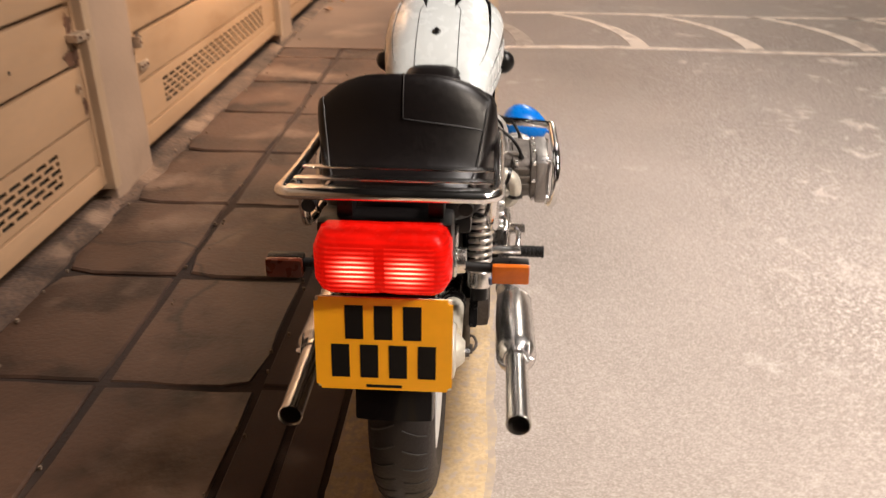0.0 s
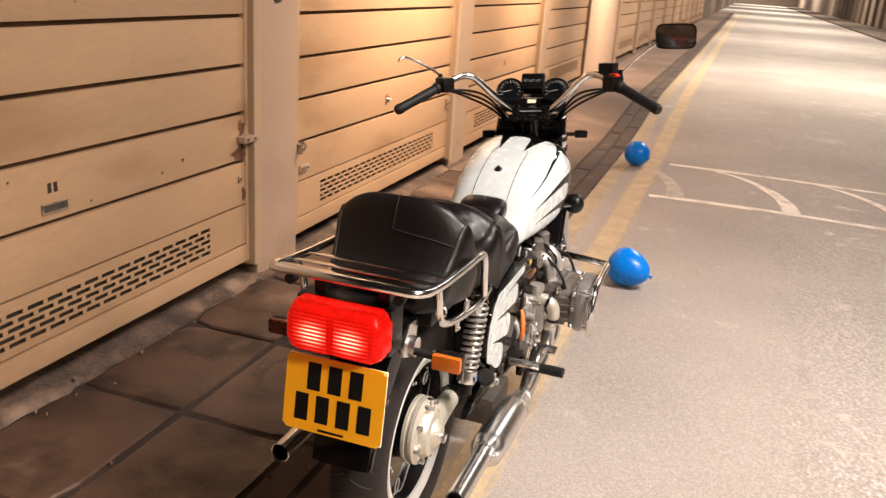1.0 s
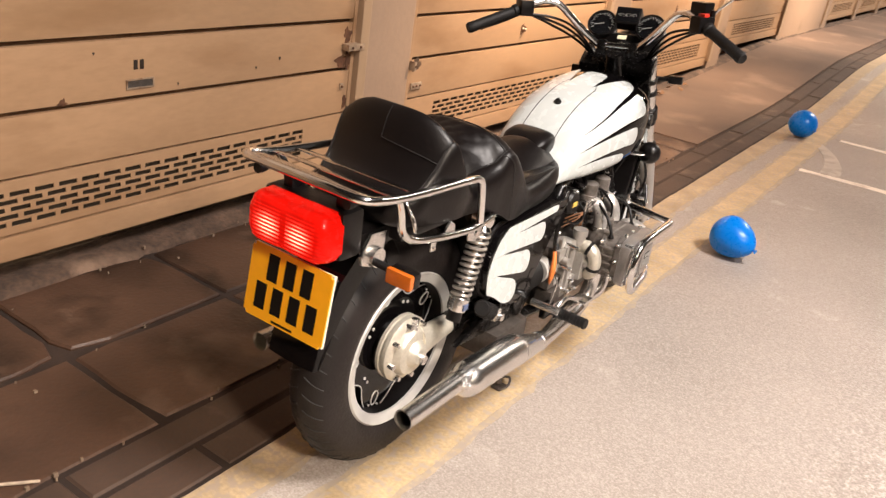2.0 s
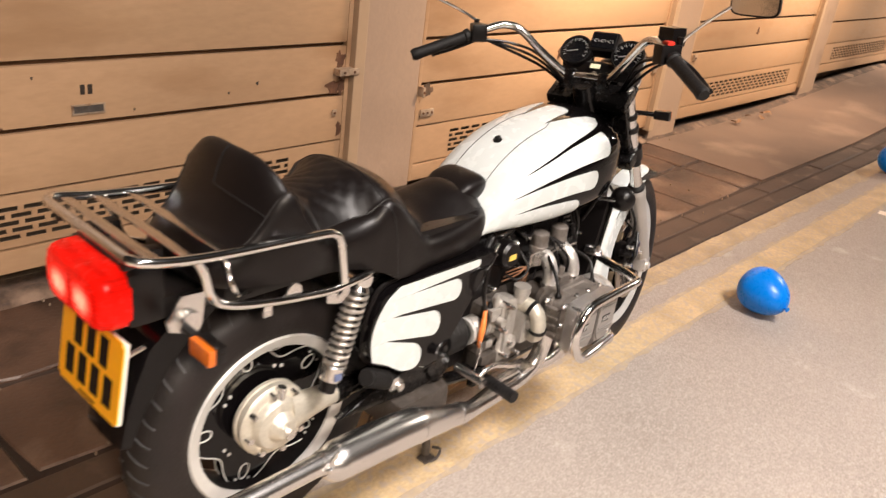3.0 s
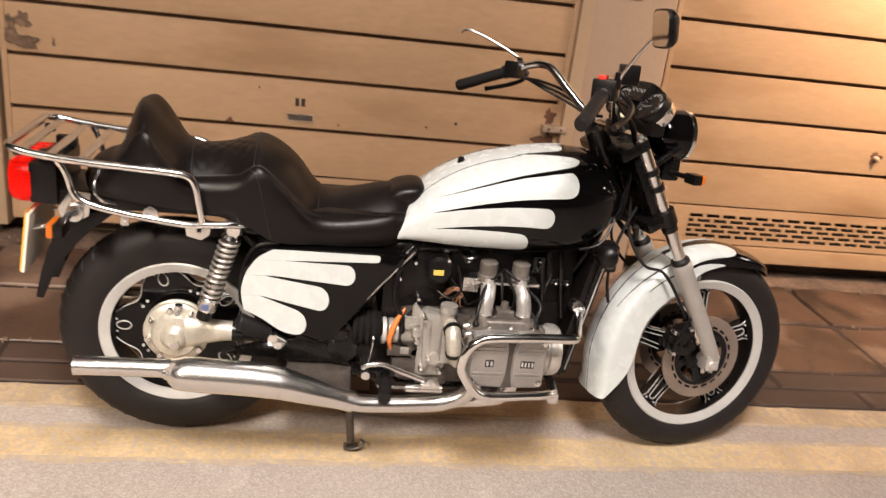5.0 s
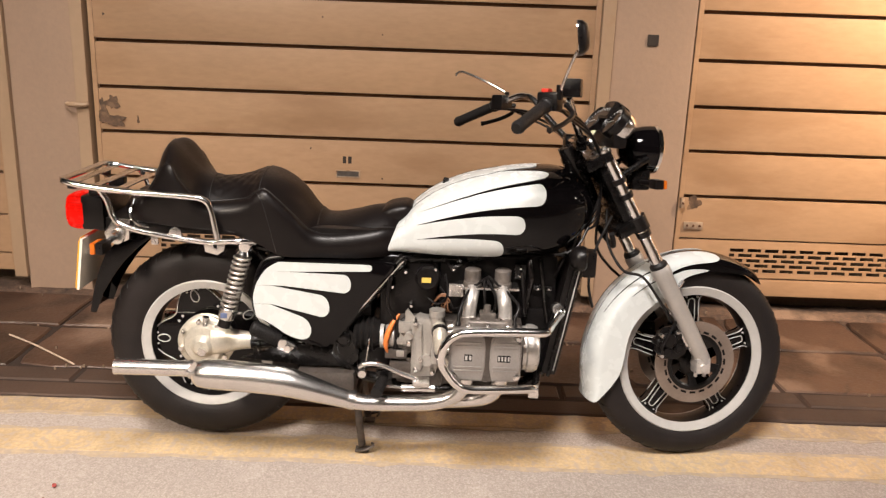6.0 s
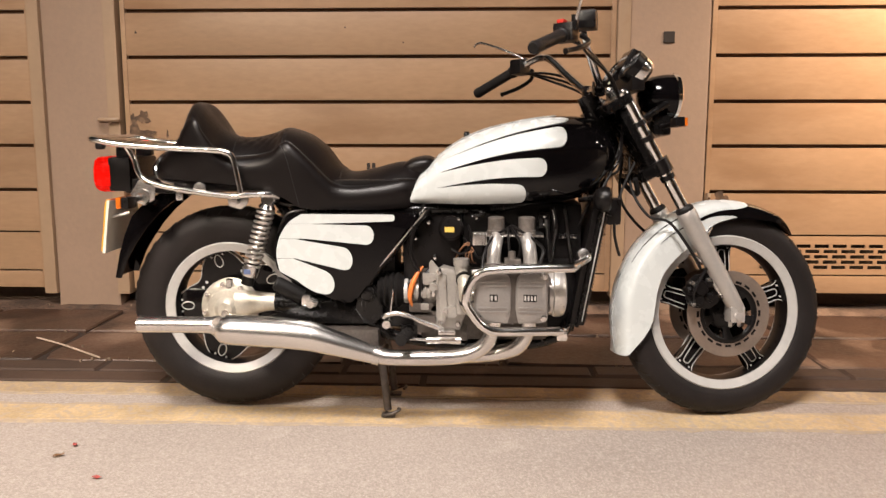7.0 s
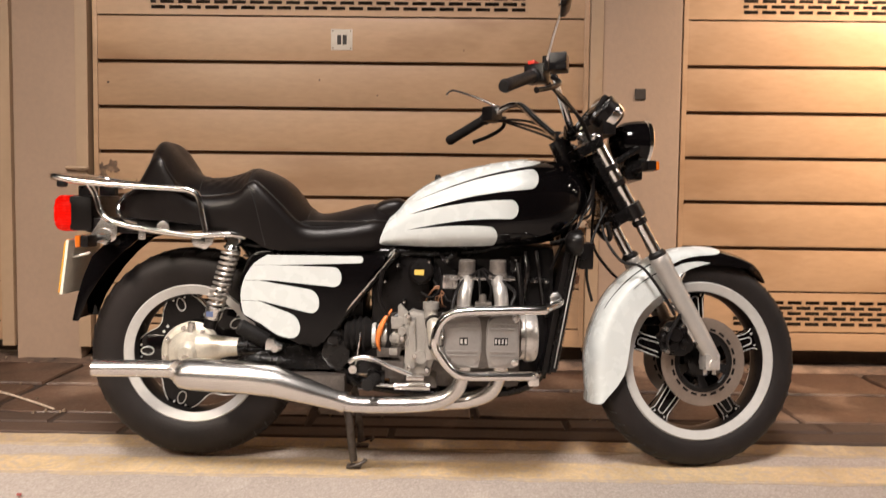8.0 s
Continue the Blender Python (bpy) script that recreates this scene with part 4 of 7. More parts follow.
saddle = Saddle()
ys = [1.250 + 0.26 * k / 40 for k in range(40)] + [1.51 + 0.17 * k / 44 for k in range(44)] + [1.68 + 0.42 * k / 52 for k in range(53)]
seat = part("seat", saddle.mesh(ys), M["vinyl"], bike, "stepped black vinyl touring seat with a quilted pillion and raised back")
bm = bmesh.new()
for s in (1, -1):
    tube(bm, [saddle.point(1.30 + 0.0155 * k, 1.0, s, 0.0006) for k in range(51)], 0.0018, 6)
    # panel seam running down the flank in front of the pillion
    tube(bm, smooth_path([saddle.point(1.660, 1.0, s, 0.0006), saddle.point(1.672, 1.5, s, 0.0006), saddle.point(1.690, 2.1, s, 0.0006), saddle.point(1.722, 2.95, s, 0.0006)], 6), 0.0016, 6)
for y0 in (1.512, 1.672, 1.835):
    tube(bm, [saddle.point(y0, abs(k) / 16, 1 if k >= 0 else -1, 0.0004) for k in range(-16, 17)], 0.0016, 6)
# seams on the back of the backrest
tube(bm, [saddle.point(1.392 - 0.0016 * k, 0.0, 1, 0.0006) + Vector((0, -0.001, 0)) for k in range(24)], 0.0014, 6)
tube(bm, [saddle.point(1.3545 - 0.0004 * k, k / 14, 1, 0.0004) + Vector((0, -0.0012, 0)) for k in range(15)], 0.0014, 6)
part("stitching", bm, M["seam"], seat)
pad = Body([(2.020, 0.778), (2.04, 0.793), (2.08, 0.803), (2.105, 0.801), (2.124, 0.786)], [(2.020, 0.745), (2.04, 0.735), (2.08, 0.735), (2.105, 0.750), (2.124, 0.775)],
           [(2.020, 0.06), (2.04, 0.070), (2.08, 0.072), (2.105, 0.066), (2.124, 0.045)], 3.2)
part("seat_nose", pad.mesh([2.020 + 0.0104 * k for k in range(11)], 28), M["vinyl"], seat)
bm = boxes(((C - 0.125, 1.30, 0.700), (C + 0.125, 2.02, 0.735)), bevel=0.012)
part("seat_base", bm, M["plastic"], seat)

# -- tank with feathers --
tank_body = Body(
    [(2.045, 0.700), (2.06, 0.735), (2.094, 0.768), (2.128, 0.806), (2.188, 0.849), (2.265, 0.883), (2.35, 0.904), (2.436, 0.919), (2.522, 0.924), (2.575, 0.917), (2.61, 0.900), (2.642, 0.860), (2.652, 0.83)],
    [(2.045, 0.662), (2.10, 0.661), (2.20, 0.657), (2.35, 0.660), (2.45, 0.668), (2.53, 0.680), (2.60, 0.715), (2.642, 0.77), (2.652, 0.79)],
    [(2.045, 0.120), (2.10, 0.134), (2.18, 0.152), (2.30, 0.173), (2.42, 0.183), (2.50, 0.182), (2.57, 0.166), (2.62, 0.135), (2.645, 0.105), (2.652, 0.09)], 2.4, 4.5, 0.88)
tank = part("tank", tank_body.mesh([2.045 + 0.607 * k / 60 for k in range(61)], 56), M["black_paint"], bike, "gloss black fuel tank painted with white feathers")


def blade(f, lo, hi, y0, split, tip, lo_tip, hi_tip):
    """A feather between two edge curves, from y0 past the split to a rounded tip."""
    us = [y0 + (split - y0) * k / 5 for k in range(5)] + [split + (tip - split) * (1 - (1 - k / 22) ** 1.8) for k in range(23)]

    def g(u, v, out):
        a, b = lo(u), hi(u)
        if u > split:
            t = (u - split) / (tip - split)
            a += (lo_tip(u) - a) * 1.0
            b += (hi_tip(u) - b) * 1.0
            m = (a + b) / 2
            e = max(0.0, (u - (tip - abs(b - a) * 0.5 * g.stretch)) / (abs(b - a) * 0.5 * g.stretch))
            k = math.sqrt(max(0.0, 1 - min(1, e) ** 2.6)) + 1e-4
            a, b = m + (a - m) * k, m + (b - m) * k
        return f(u, a + (b - a) * v, out)
    g.stretch = 1.0
    return g, us


def line(y0, v0, y1, v1, bend=0.0):
    return lambda y: v0 + (v1 - v0) * (y - y0) / (y1 - y0) + bend * math.sin(math.pi * min(1, max(0, (y - y0) / (y1 - y0))))


# edges on the flank are heights; on top they are angles
def tank_z(side):
    def f(y, z, out):
        a = tank_body.angle(y, z)
        return tank_body.point(y, a if side > 0 else math.pi - a, out)
    return f


SLITS = [(0.712, 0.7455, 0.712), (0.754, 0.8347, 0.803), (0.784, 0.903, 0.893)]


def slit_lo(k, y):          # upper edge of the feather below slit k
    z0, _, z1 = SLITS[k]
    t = (y - 2.125) / (2.50 - 2.125)
    return z0 + (z1 - z0) * t + 0.016 * math.sin(math.pi * min(1, max(0, t)))


def slit_hi(k, y):          # lower edge of the feather above slit k
    z0, z1, _ = SLITS[k]
    t = (y - 2.125) / (2.50 - 2.125)
    return z0 + (z1 - z0) * t + 0.016 * math.sin(math.pi * min(1, max(0, t)))


def foot(y):
    zc, hh, hw = tank_body.at(y)
    return zc - hh * 0.93


def shoulder(y):
    zc, hh, hw = tank_body.at(y)
    return zc + hh * 0.9985


for side in (1, -1):
    f = tank_z(side)
    edges = [(lambda y: foot(y), lambda y: slit_lo(0, y), 2.386), (lambda y: slit_hi(0, y), lambda y: slit_lo(1, y), 2.444),
             (lambda y: slit_hi(1, y), lambda y: slit_lo(2, y), 2.501)]
    for k, (a, b, tip) in enumerate(edges):
        def rear_lo(y, k=k, a=a):
            if k == 0:
                return foot(y)
            zc, hh, hw = tank_body.at(y)
            s = min(1, (y - 2.047) / (2.125 - 2.047))
            want = slit_hi(k - 1, 2.125)
            zc1, hh1, hw1 = tank_body.at(2.125)
            fr = (want - zc1) / hh1
            return zc + hh * fr
        def rear_hi(y, k=k):
            zc, hh, hw = tank_body.at(y)
            zc1, hh1, hw1 = tank_body.at(2.125)
            return zc + hh * (slit_lo(k, 2.125) - zc1) / hh1
        g, us = blade(f, rear_lo, rear_hi, 2.047, 2.125, tip, a, b)
        part("white_feather", patch(bmesh.new(), g, us, 10), M["white_paint"], tank, "white painted feather")
# the three feathers over the top, as ranges of angle
for sgn in (1, -1):
    def a_lo(y):
        return tank_body.angle(max(y, 2.047), slit_hi(2, y)) if y > 2.125 else tank_body.angle(2.125, slit_hi(2, 2.125))
    def a_hi(y):
        return radians(79.6 - max(0, y - 2.345) * 78)
    h = (lambda fn: fn) if sgn > 0 else (lambda fn: (lambda y: math.pi - fn(y)))
    us = [2.047 + 0.078 * k / 6 for k in range(6)] + [2.125 + (2.512 - 2.125) * (1 - (1 - k / 24) ** 1.8) for k in range(25)]

    def g(u, v, out, h=h):
        a, b = a_lo(u), a_hi(u)
        m = (a + b) / 2
        e = max(0.0, (u - 2.485) / (2.512 - 2.485))
        k = math.sqrt(max(0.0, 1 - min(1, e) ** 2.4)) + 1e-4
        w = m + (a - m) * k + ((b - a) * k) * v
        return tank_body.point(u, w if sgn > 0 else math.pi - w, out)
    part("white_feather", patch(bmesh.new(), g, us, 8), M["white_paint"], tank, "white painted feather")


def g_top(u, v, out):
    half = radians(10.4 - max(0, u - 2.345) * 16)
    e = max(0.0, (u - 2.455) / 0.03)
    half *= math.sqrt(max(0.0, 1 - min(1, e) ** 2.4)) + 1e-4
    return tank_body.point(u, math.pi / 2 - half + 2 * half * v, out)


part("white_feather", patch(bmesh.new(), g_top, [2.047 + (2.485 - 2.047) * (1 - (1 - k / 26) ** 1.6) for k in range(27)], 6), M["white_paint"], tank, "white painted feather")
bm = bmesh.new()
lathe(bm, [(0, 0.010), (0.006, 0.010), (0.008, 0.004), (0.012, 0.002), (0.012, -0.004), (0, -0.004)], tank_body.point(2.212, math.pi / 2, 0.002), (0, -0.5, 0.87), 16)
box(bm, (C - 0.002, 2.205, 0.866), (C + 0.002, 2.219, 0.876), 0.0)
part("lid_lock", bm, M["plastic"], tank, "small black keyed lid lock")
bm = bmesh.new()
tube(bm, [tank_body.point(2.052 + 0.01 * k, -0.98, 0.003) for k in range(50)], 0.004, 6)
tube(bm, [tank_body.point(2.052 + 0.01 * k, math.pi + 0.98, 0.003) for k in range(50)], 0.004, 6)
part("tank_seam", bm, M["black_paint"], tank)

# edges of the lid let into the top of the tank
def at_width(y, x):
    lo, hi = 0.3, math.pi / 2
    for _ in range(24):
        mid = (lo + hi) / 2
        lo, hi = (mid, hi) if tank_body.point(y, mid).x - C > x else (lo, mid)
    return lo


bm = bmesh.new()
for s in (1, -1):
    run = []
    for k in range(24):
        y = 2.085 + 0.285 * k / 23
        a = at_width(y, 0.060 - 0.012 * max(0, (k - 20) / 3))
        run.append(tank_body.point(y, a if s > 0 else math.pi - a, 0.0022))
    tube(bm, run, 0.0011, 5)
part_each("lid_edge", bm, M["seam"], tank)

# -- side panels --
for s in (1, -1):
    bm = bmesh.new()
    flat = [(q[0], q[1]) for q in smooth_path([(a, b, 0) for a, b in ((1.644, 0.500), (1.655, 0.578), (1.690, 0.628), (1.76, 0.640), (2.045, 0.640), (2.055, 0.620), (1.985, 0.520), (1.905, 0.405), (1.872, 0.372), (1.82, 0.380), (1.70, 0.440), (1.662, 0.466))], 3, closed=True)]
    prism(bm, [V(s * 0.105, a, b) for a, b in flat], (s * 0.058, 0, 0), 0.010)
    panel = part("side_panel", bm, M["black_paint"], bike, "gloss black side panel painted with white feathers")

    def flank(y, z, out, s=s):
        # the rear border of the painted field is rounded
        lead = curve_at([(0.38, 0.030), (0.45, 0.012), (0.516, 0.0), (0.56, 0.008), (0.585, 0.020), (0.616, 0.044), (0.637, 0.078)], z)
        return V(s * (0.1631 + out * 0.8), y + lead * max(0.0, 1 - (y - 1.65) / 0.11), z)
    # lower and upper edge at the root, split, lower and upper at tip, tip
    for lo0, hi0, split, lo1, hi1, tip in ((0.608, 0.637, 1.760, 0.6165, 0.6365, 2.004), (0.5635, 0.6075, 1.740, 0.5445, 0.6035, 1.942), (0.505, 0.5625, 1.705, 0.464, 0.5345, 1.878), (0.430, 0.504, 1.700, 0.394, 0.4585, 1.823)):
        y0 = 1.651

        def lo(y, lo0=lo0):
            return 0.464 - 0.5 * (y - 1.651) if lo0 == 0.430 else lo0

        def hi(y, hi0=hi0):
            return hi0
        g, us = blade(flank, lo, hi, y0, split, tip, line(split, lo(split), tip, lo1, -0.012 if lo0 == 0.430 else 0.0), line(split, hi(split), tip, hi1))
        part("white_feather", patch(bmesh.new(), g, us, 4), M["white_paint"], panel, "white painted feather")
    bm = tube(bmesh.new(), [V(s * 0.14, a, b) for a, b in [(q[0], q[1]) for q in smooth_path([(a, b, 0) for a, b in ((1.72, 0.425), (1.660, 0.462), (1.648, 0.50), (1.656, 0.575), (1.684, 0.633), (1.74, 0.646))], 5)]], 0.006, 8)
    part("panel_gasket", bm, M["plastic"], panel)

# -- frame --
bm = bmesh.new()
for s in (1, -1):
    tube(bm, smooth_path([V(s * 0.118, 2.098, 0.652), V(s * 0.125, 2.045, 0.592), V(s * 0.130, 1.984, 0.518), V(s * 0.132, 1.930, 0.445), V(s * 0.130, 1.906, 0.394), V(s * 0.125, 1.910, 0.337), V(s * 0.118, 1.940, 0.293), V(s * 0.11, 2.00, 0.258), V(s * 0.11, 2.2, 0.235), V(s * 0.11, 2.46, 0.25), V(s * 0.10, 2.55, 0.36), V(s * 0.06, 2.60, 0.62), V(s * 0.03, 2.62, 0.78)], 6), 0.018, 14)
    tube(bm, smooth_path([V(s * 0.10, 1.62, 0.672), V(s * 0.11, 1.80, 0.65), V(s * 0.10, 2.05, 0.645), V(s * 0.08, 2.35, 0.655), V(s * 0.04, 2.58, 0.74)], 6), 0.015, 10)
    tube(bm, [V(s * 0.10, 1.64, 0.67), V(s * 0.12, 1.80, 0.48), V(s * 0.12, 1.93, 0.36)], 0.013, 10)
    rod(bm, V(s * 0.14, 1.93, 0.352), V(s * 0.10, 1.93, 0.352), 0.034, 20)
    lathe(bm, [(0, 0.010), (0.012, 0.010), (0.020, 0.008), (0.025, 0.003), (0.026, -0.012), (0, -0.012)], V(s * 0.147, 1.917, 0.396), (s, 0, 0), 24)
    prism(bm, [V(s * 0.118, y, z) for y, z in ((1.880, 0.345), (1.895, 0.425), (1.935, 0.430), (1.960, 0.395), (1.965, 0.330), (1.935, 0.298), (1.905, 0.305))], (s * 0.026, 0, 0), 0.006)
part("frame", bm, M["frame_black"], bike)
bm = rod(bmesh.new(), V(0, 2.575, 0.985), V(0, 2.665, 0.79), 0.032, 20)
part("headstock", bm, M["frame_black"], bike)
# thin chrome rod put in as the highlight along the black frame tube
bm = bmesh.new()
rod(bm, V(0.146, 2.094, 0.648), V(0.150, 1.955, 0.480), 0.0042, 10)
# ribs of the silver sleeve on the tube
for k in range(14):
    t = 0.42 + 0.024 * k
    lathe(bm, [(0.003, -0.0016), (0.0066, -0.0012), (0.0066, 0.0012), (0.003, 0.0016)], V(0.146 + 0.004 * t, 2.094 - 0.139 * t, 0.648 - 0.168 * t), (0, -0.637, -0.770), 10, closed=True)
part("bright_strut", bm, M["chrome"], bike, "chrome rod standing for the frame tube's highlight, with a ribbed silver sleeve")
bm = bmesh.new()
for y, z in ((2.102, 0.610), (2.063, 0.562), (2.120, 0.504), (2.191, 0.621)):
    lathe(bm, [(0, 0.008), (0.0045, 0.0075), (0.0078, 0.003), (0.0078, -0.03), (0, -0.03)], V(0.130, y, z), (1, 0, 0), 12)
part_each("bolt", bm, M["chrome"], bike)

# -- air box and dark inner masses --
bm = bmesh.new()
box(bm, tuple(V(-0.12, 2.02, 0.40)), tuple(V(0.10, 2.20, 0.655)), 0.03)
part("air_box", bm, M["plastic"], bike)
bm = bmesh.new()
lathe(bm, [(0, 0.04), (0.030, 0.038), (0.037, 0.030), (0.038, -0.03), (0, -0.03)], V(0.105, 2.168, 0.590), (1, 0, 0.1), 28)
part("breather_cover", bm, M["plastic"], bike)
bm = boxes((tuple(V(0.1445, 2.150, 0.583)), tuple(V(0.1465, 2.178, 0.598))))
part("sticker", bm, M["yellow_tag"], bike, "small yellow sticker", smooth=False)
bm = bmesh.new()
box(bm, tuple(V(-0.13, 2.20, 0.44)), tuple(V(0.09, 2.56, 0.665)), 0.02)
part("inner_housing", bm, M["plate_black"], bike)
part("battery_box", boxes((tuple(V(-0.10, 1.68, 0.40)), tuple(V(0.10, 2.0, 0.66))), bevel=0.02), M["plate_black"], bike)
part("lower_shroud", boxes((tuple(V(-0.10, 2.44, 0.27)), tuple(V(0.10, 2.545, 0.50))), bevel=0.02), M["plate_black"], bike)
bm = bmesh.new()
box(bm, tuple(V(-0.165, 1.775, 0.205)), tuple(V(0.165, 1.955, 0.292)), 0.022)
part("exhaust_chamber", bm, M["dark_cast"], bike, "black exhaust chamber below the swing arm")
bm = bmesh.new()
tube(bm, smooth_path([V(0.15, 2.06, 0.60), V(0.155, 2.05, 0.52), V(0.15, 2.075, 0.46), V(0.15, 2.08, 0.40)], 5), 0.006, 8)
tube(bm, smooth_path([V(0.14, 2.11, 0.47), V(0.15, 2.085, 0.44), V(0.15, 2.075, 0.37)], 5), 0.009, 8)
part_each("hose", bm, M["plastic"], bike)

# -- engine --
engine = group_part("engine", V(0, 2.28, 0.26), bike, "flat four engine with grey alloy cylinder heads")
bm = bmesh.new()
box(bm, tuple(V(-0.15, 2.075, 0.255)), tuple(V(0.15, 2.46, 0.47)), 0.03)
part("crankcase", bm, M["dark_cast"], engine)
bm = box(bmesh.new(), tuple(V(-0.11, 1.95, 0.28)), tuple(V(0.11, 2.075, 0.43)), 0.035)
part("gearbox_cover", bm, M["plastic"], engine)


def block_ring(x, hy, hz, zc=0.428):
    """A rounded upright section of the cylinders at x from the middle plane."""
    pts = []
    for k in range(32):
        a = 2 * math.pi * k / 32
        e = 0.5
        pts.append(V(x, 2.346 + hy * math.copysign(abs(math.cos(a)) ** e, math.cos(a)), zc + hz * math.copysign(abs(math.sin(a)) ** e, math.sin(a))))
    return pts


for s in (1, -1):
    bm = bmesh.new()
    # cylinder block and head
    loft(bm, [block_ring(s * x, hy, hz) for x, hy, hz in ((0.13, 0.085, 0.058), (0.165, 0.092, 0.062), (0.180, 0.096, 0.064), (0.183, 0.104, 0.069), (0.200, 0.105, 0.070), (0.203, 0.098, 0.065), (0.222, 0.098, 0.065))])
    part("cylinder_block", bm, M["dark_cast"], engine)
    bm = bmesh.new()
    loft(bm, [block_ring(s * x, hy, hz) for x, hy, hz in ((0.220, 0.100, 0.064), (0.222, 0.108, 0.071), (0.236, 0.109, 0.072), (0.240, 0.104, 0.068), (0.272, 0.104, 0.068), (0.276, 0.109, 0.073), (0.291, 0.109, 0.073))])
    for y in (2.285, 2.405):
        rod(bm, V(s * 0.19, y, 0.478), V(s * 0.262, y, 0.470), 0.026, 18)
        rod(bm, V(s * 0.205, y, 0.372), V(s * 0.255, y, 0.372), 0.022, 18)
    part("cylinder_head", bm, M["cast"], engine)
    # fins and bolts on the ends of the head
    bm = bmesh.new()
    for k in range(4):
        z = 0.388 + 0.024 * k
        box(bm, tuple(V(s * 0.226, 2.2315, z)), tuple(V(s * 0.272, 2.2465, z + 0.006)), 0.0015)
        box(bm, tuple(V(s * 0.226, 2.4465, z)), tuple(V(s * 0.272, 2.4595, z + 0.006)), 0.0015)
    part_each("head_fin", bm, M["cast"], engine)
    bm = bmesh.new()
    for x, z in ((0.283, 0.372), (0.283, 0.428), (0.283, 0.482), (0.231, 0.480), (0.231, 0.376)):
        lathe(bm, [(0, 0.008), (0.005, 0.0075), (0.0075, 0.004), (0.0075, -0.01), (0, -0.01)], V(s * x, 2.2375, z), (0, -1, 0), 10)
    for y in (2.29, 2.346, 2.402):
        lathe(bm, [(0, 0.008), (0.005, 0.0075), (0.0075, 0.004), (0.0075, -0.01), (0, -0.01)], V(s * 0.283, y, 0.499), (0, 0, 1), 10)
    part_each("head_bolt", bm, M["worn_chrome"], engine)
    # water elbow at the back of the head, with its clamps
    bm = bmesh.new()
    tube(bm, smooth_path([V(s * 0.165, 2.205, 0.452), V(s * 0.200, 2.208, 0.455), V(s * 0.222, 2.212, 0.438), V(s * 0.228, 2.216, 0.408), V(s * 0.222, 2.222, 0.378), V(s * 0.205, 2.235, 0.360)], 5), 0.021, 18)
    elbow = part("water_elbow", bm, M["pale_alloy"], engine, "pale alloy water elbow")
    bm = bmesh.new()
    for o, d in ((V(s * 0.206, 2.209, 0.453), (s * 0.9, 0.1, -0.3)), (V(s * 0.226, 2.219, 0.392), (-s * 0.1, 0.15, -1))):
        lathe(bm, [(0.020, -0.005), (0.0245, -0.005), (0.0245, 0.005), (0.020, 0.005)], o, d, 18, closed=True)
    part_each("hose_clamp", bm, M["plastic"], elbow)
    # plug caps and leads
    bm = bmesh.new()
    for y in (2.262, 2.425):
        tube(bm, smooth_path([V(s * 0.245, y, 0.488), V(s * 0.240, y, 0.512), V(s * 0.215, y + 0.01, 0.545), V(s * 0.165, 2.35 + (y - 2.35) * 0.6, 0.575), V(s * 0.12, 2.35, 0.60)], 6), [0.010, 0.010, 0.009, 0.0065] + [0.0048] * 40, 10)
    part_each("plug_lead", bm, M["plastic"], engine)
    bm = bmesh.new()
    out = [V(s * 0.290, y, z) for y, z in ((2.250, 0.352), (2.330, 0.350), (2.346, 0.358), (2.362, 0.350), (2.428, 0.352), (2.442, 0.366), (2.442, 0.484), (2.428, 0.499), (2.390, 0.505), (2.343, 0.495), (2.30, 0.505), (2.250, 0.499), (2.237, 0.484), (2.237, 0.366))]
    prism(bm, out, (s * 0.034, 0, 0), 0.007)
    cover = part("valve_cover", bm, M["cover"], engine, "grey alloy valve cover with raised ribs")
    bm = bmesh.new()
    for q, y0, y1 in ((1, 2.243, 2.338), (-1, 2.437, 2.354)):
        for z in (0.383, 0.394, 0.456, 0.467):
            box(bm, tuple(V(s * 0.3275, min(y0, y1) + 0.008, z)), tuple(V(s * 0.3325, max(y0, y1) - 0.008, z + 0.0048)), 0.0015)
        prism(bm, [V(s * 0.3225, y, z) for y, z in ((y0, 0.385), (y0 + q * 0.012, 0.379), (y0 + q * 0.021, 0.366), (y0 + q * 0.036, 0.359), (y1 - q * 0.020, 0.358), (y1 - q * 0.008, 0.370), (y1, 0.394), (y1, 0.458), (y1 - q * 0.008, 0.481), (y1 - q * 0.020, 0.490), (y0 + q * 0.036, 0.495), (y0 + q * 0.021, 0.487), (y0 + q * 0.012, 0.475), (y0, 0.469))], (s * 0.0065, 0, 0), 0.0022)
    part_each("cover_rib", bm, M["cover"], cover)
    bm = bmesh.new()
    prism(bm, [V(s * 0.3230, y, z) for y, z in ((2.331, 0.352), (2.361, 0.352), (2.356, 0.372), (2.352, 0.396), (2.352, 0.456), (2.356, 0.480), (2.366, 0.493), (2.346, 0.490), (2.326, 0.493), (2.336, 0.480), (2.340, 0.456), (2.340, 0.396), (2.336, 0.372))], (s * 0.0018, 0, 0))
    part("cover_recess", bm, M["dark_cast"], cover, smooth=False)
    for y0, y1 in ((2.281, 2.303), (2.374, 2.410)):
        bm = boxes((tuple(V(s * 0.3280, y0, 0.414)), tuple(V(s * 0.3302, y1, 0.434))))
        badge = part("badge", bm, M["plate_black"], cover, "small black badge", smooth=False)
        w = (y1 - y0) / (2 if y1 < 2.35 else 4)
        for k in range(2 if y1 < 2.35 else 4):
            bm = boxes((tuple(V(s * 0.3302, y0 + k * w + w * 0.22, 0.4175)), tuple(V(s * 0.3308, y0 + (k + 1) * w - w * 0.22, 0.4305))))
            part("badge_bar", bm, M["rim"], badge, smooth=False)
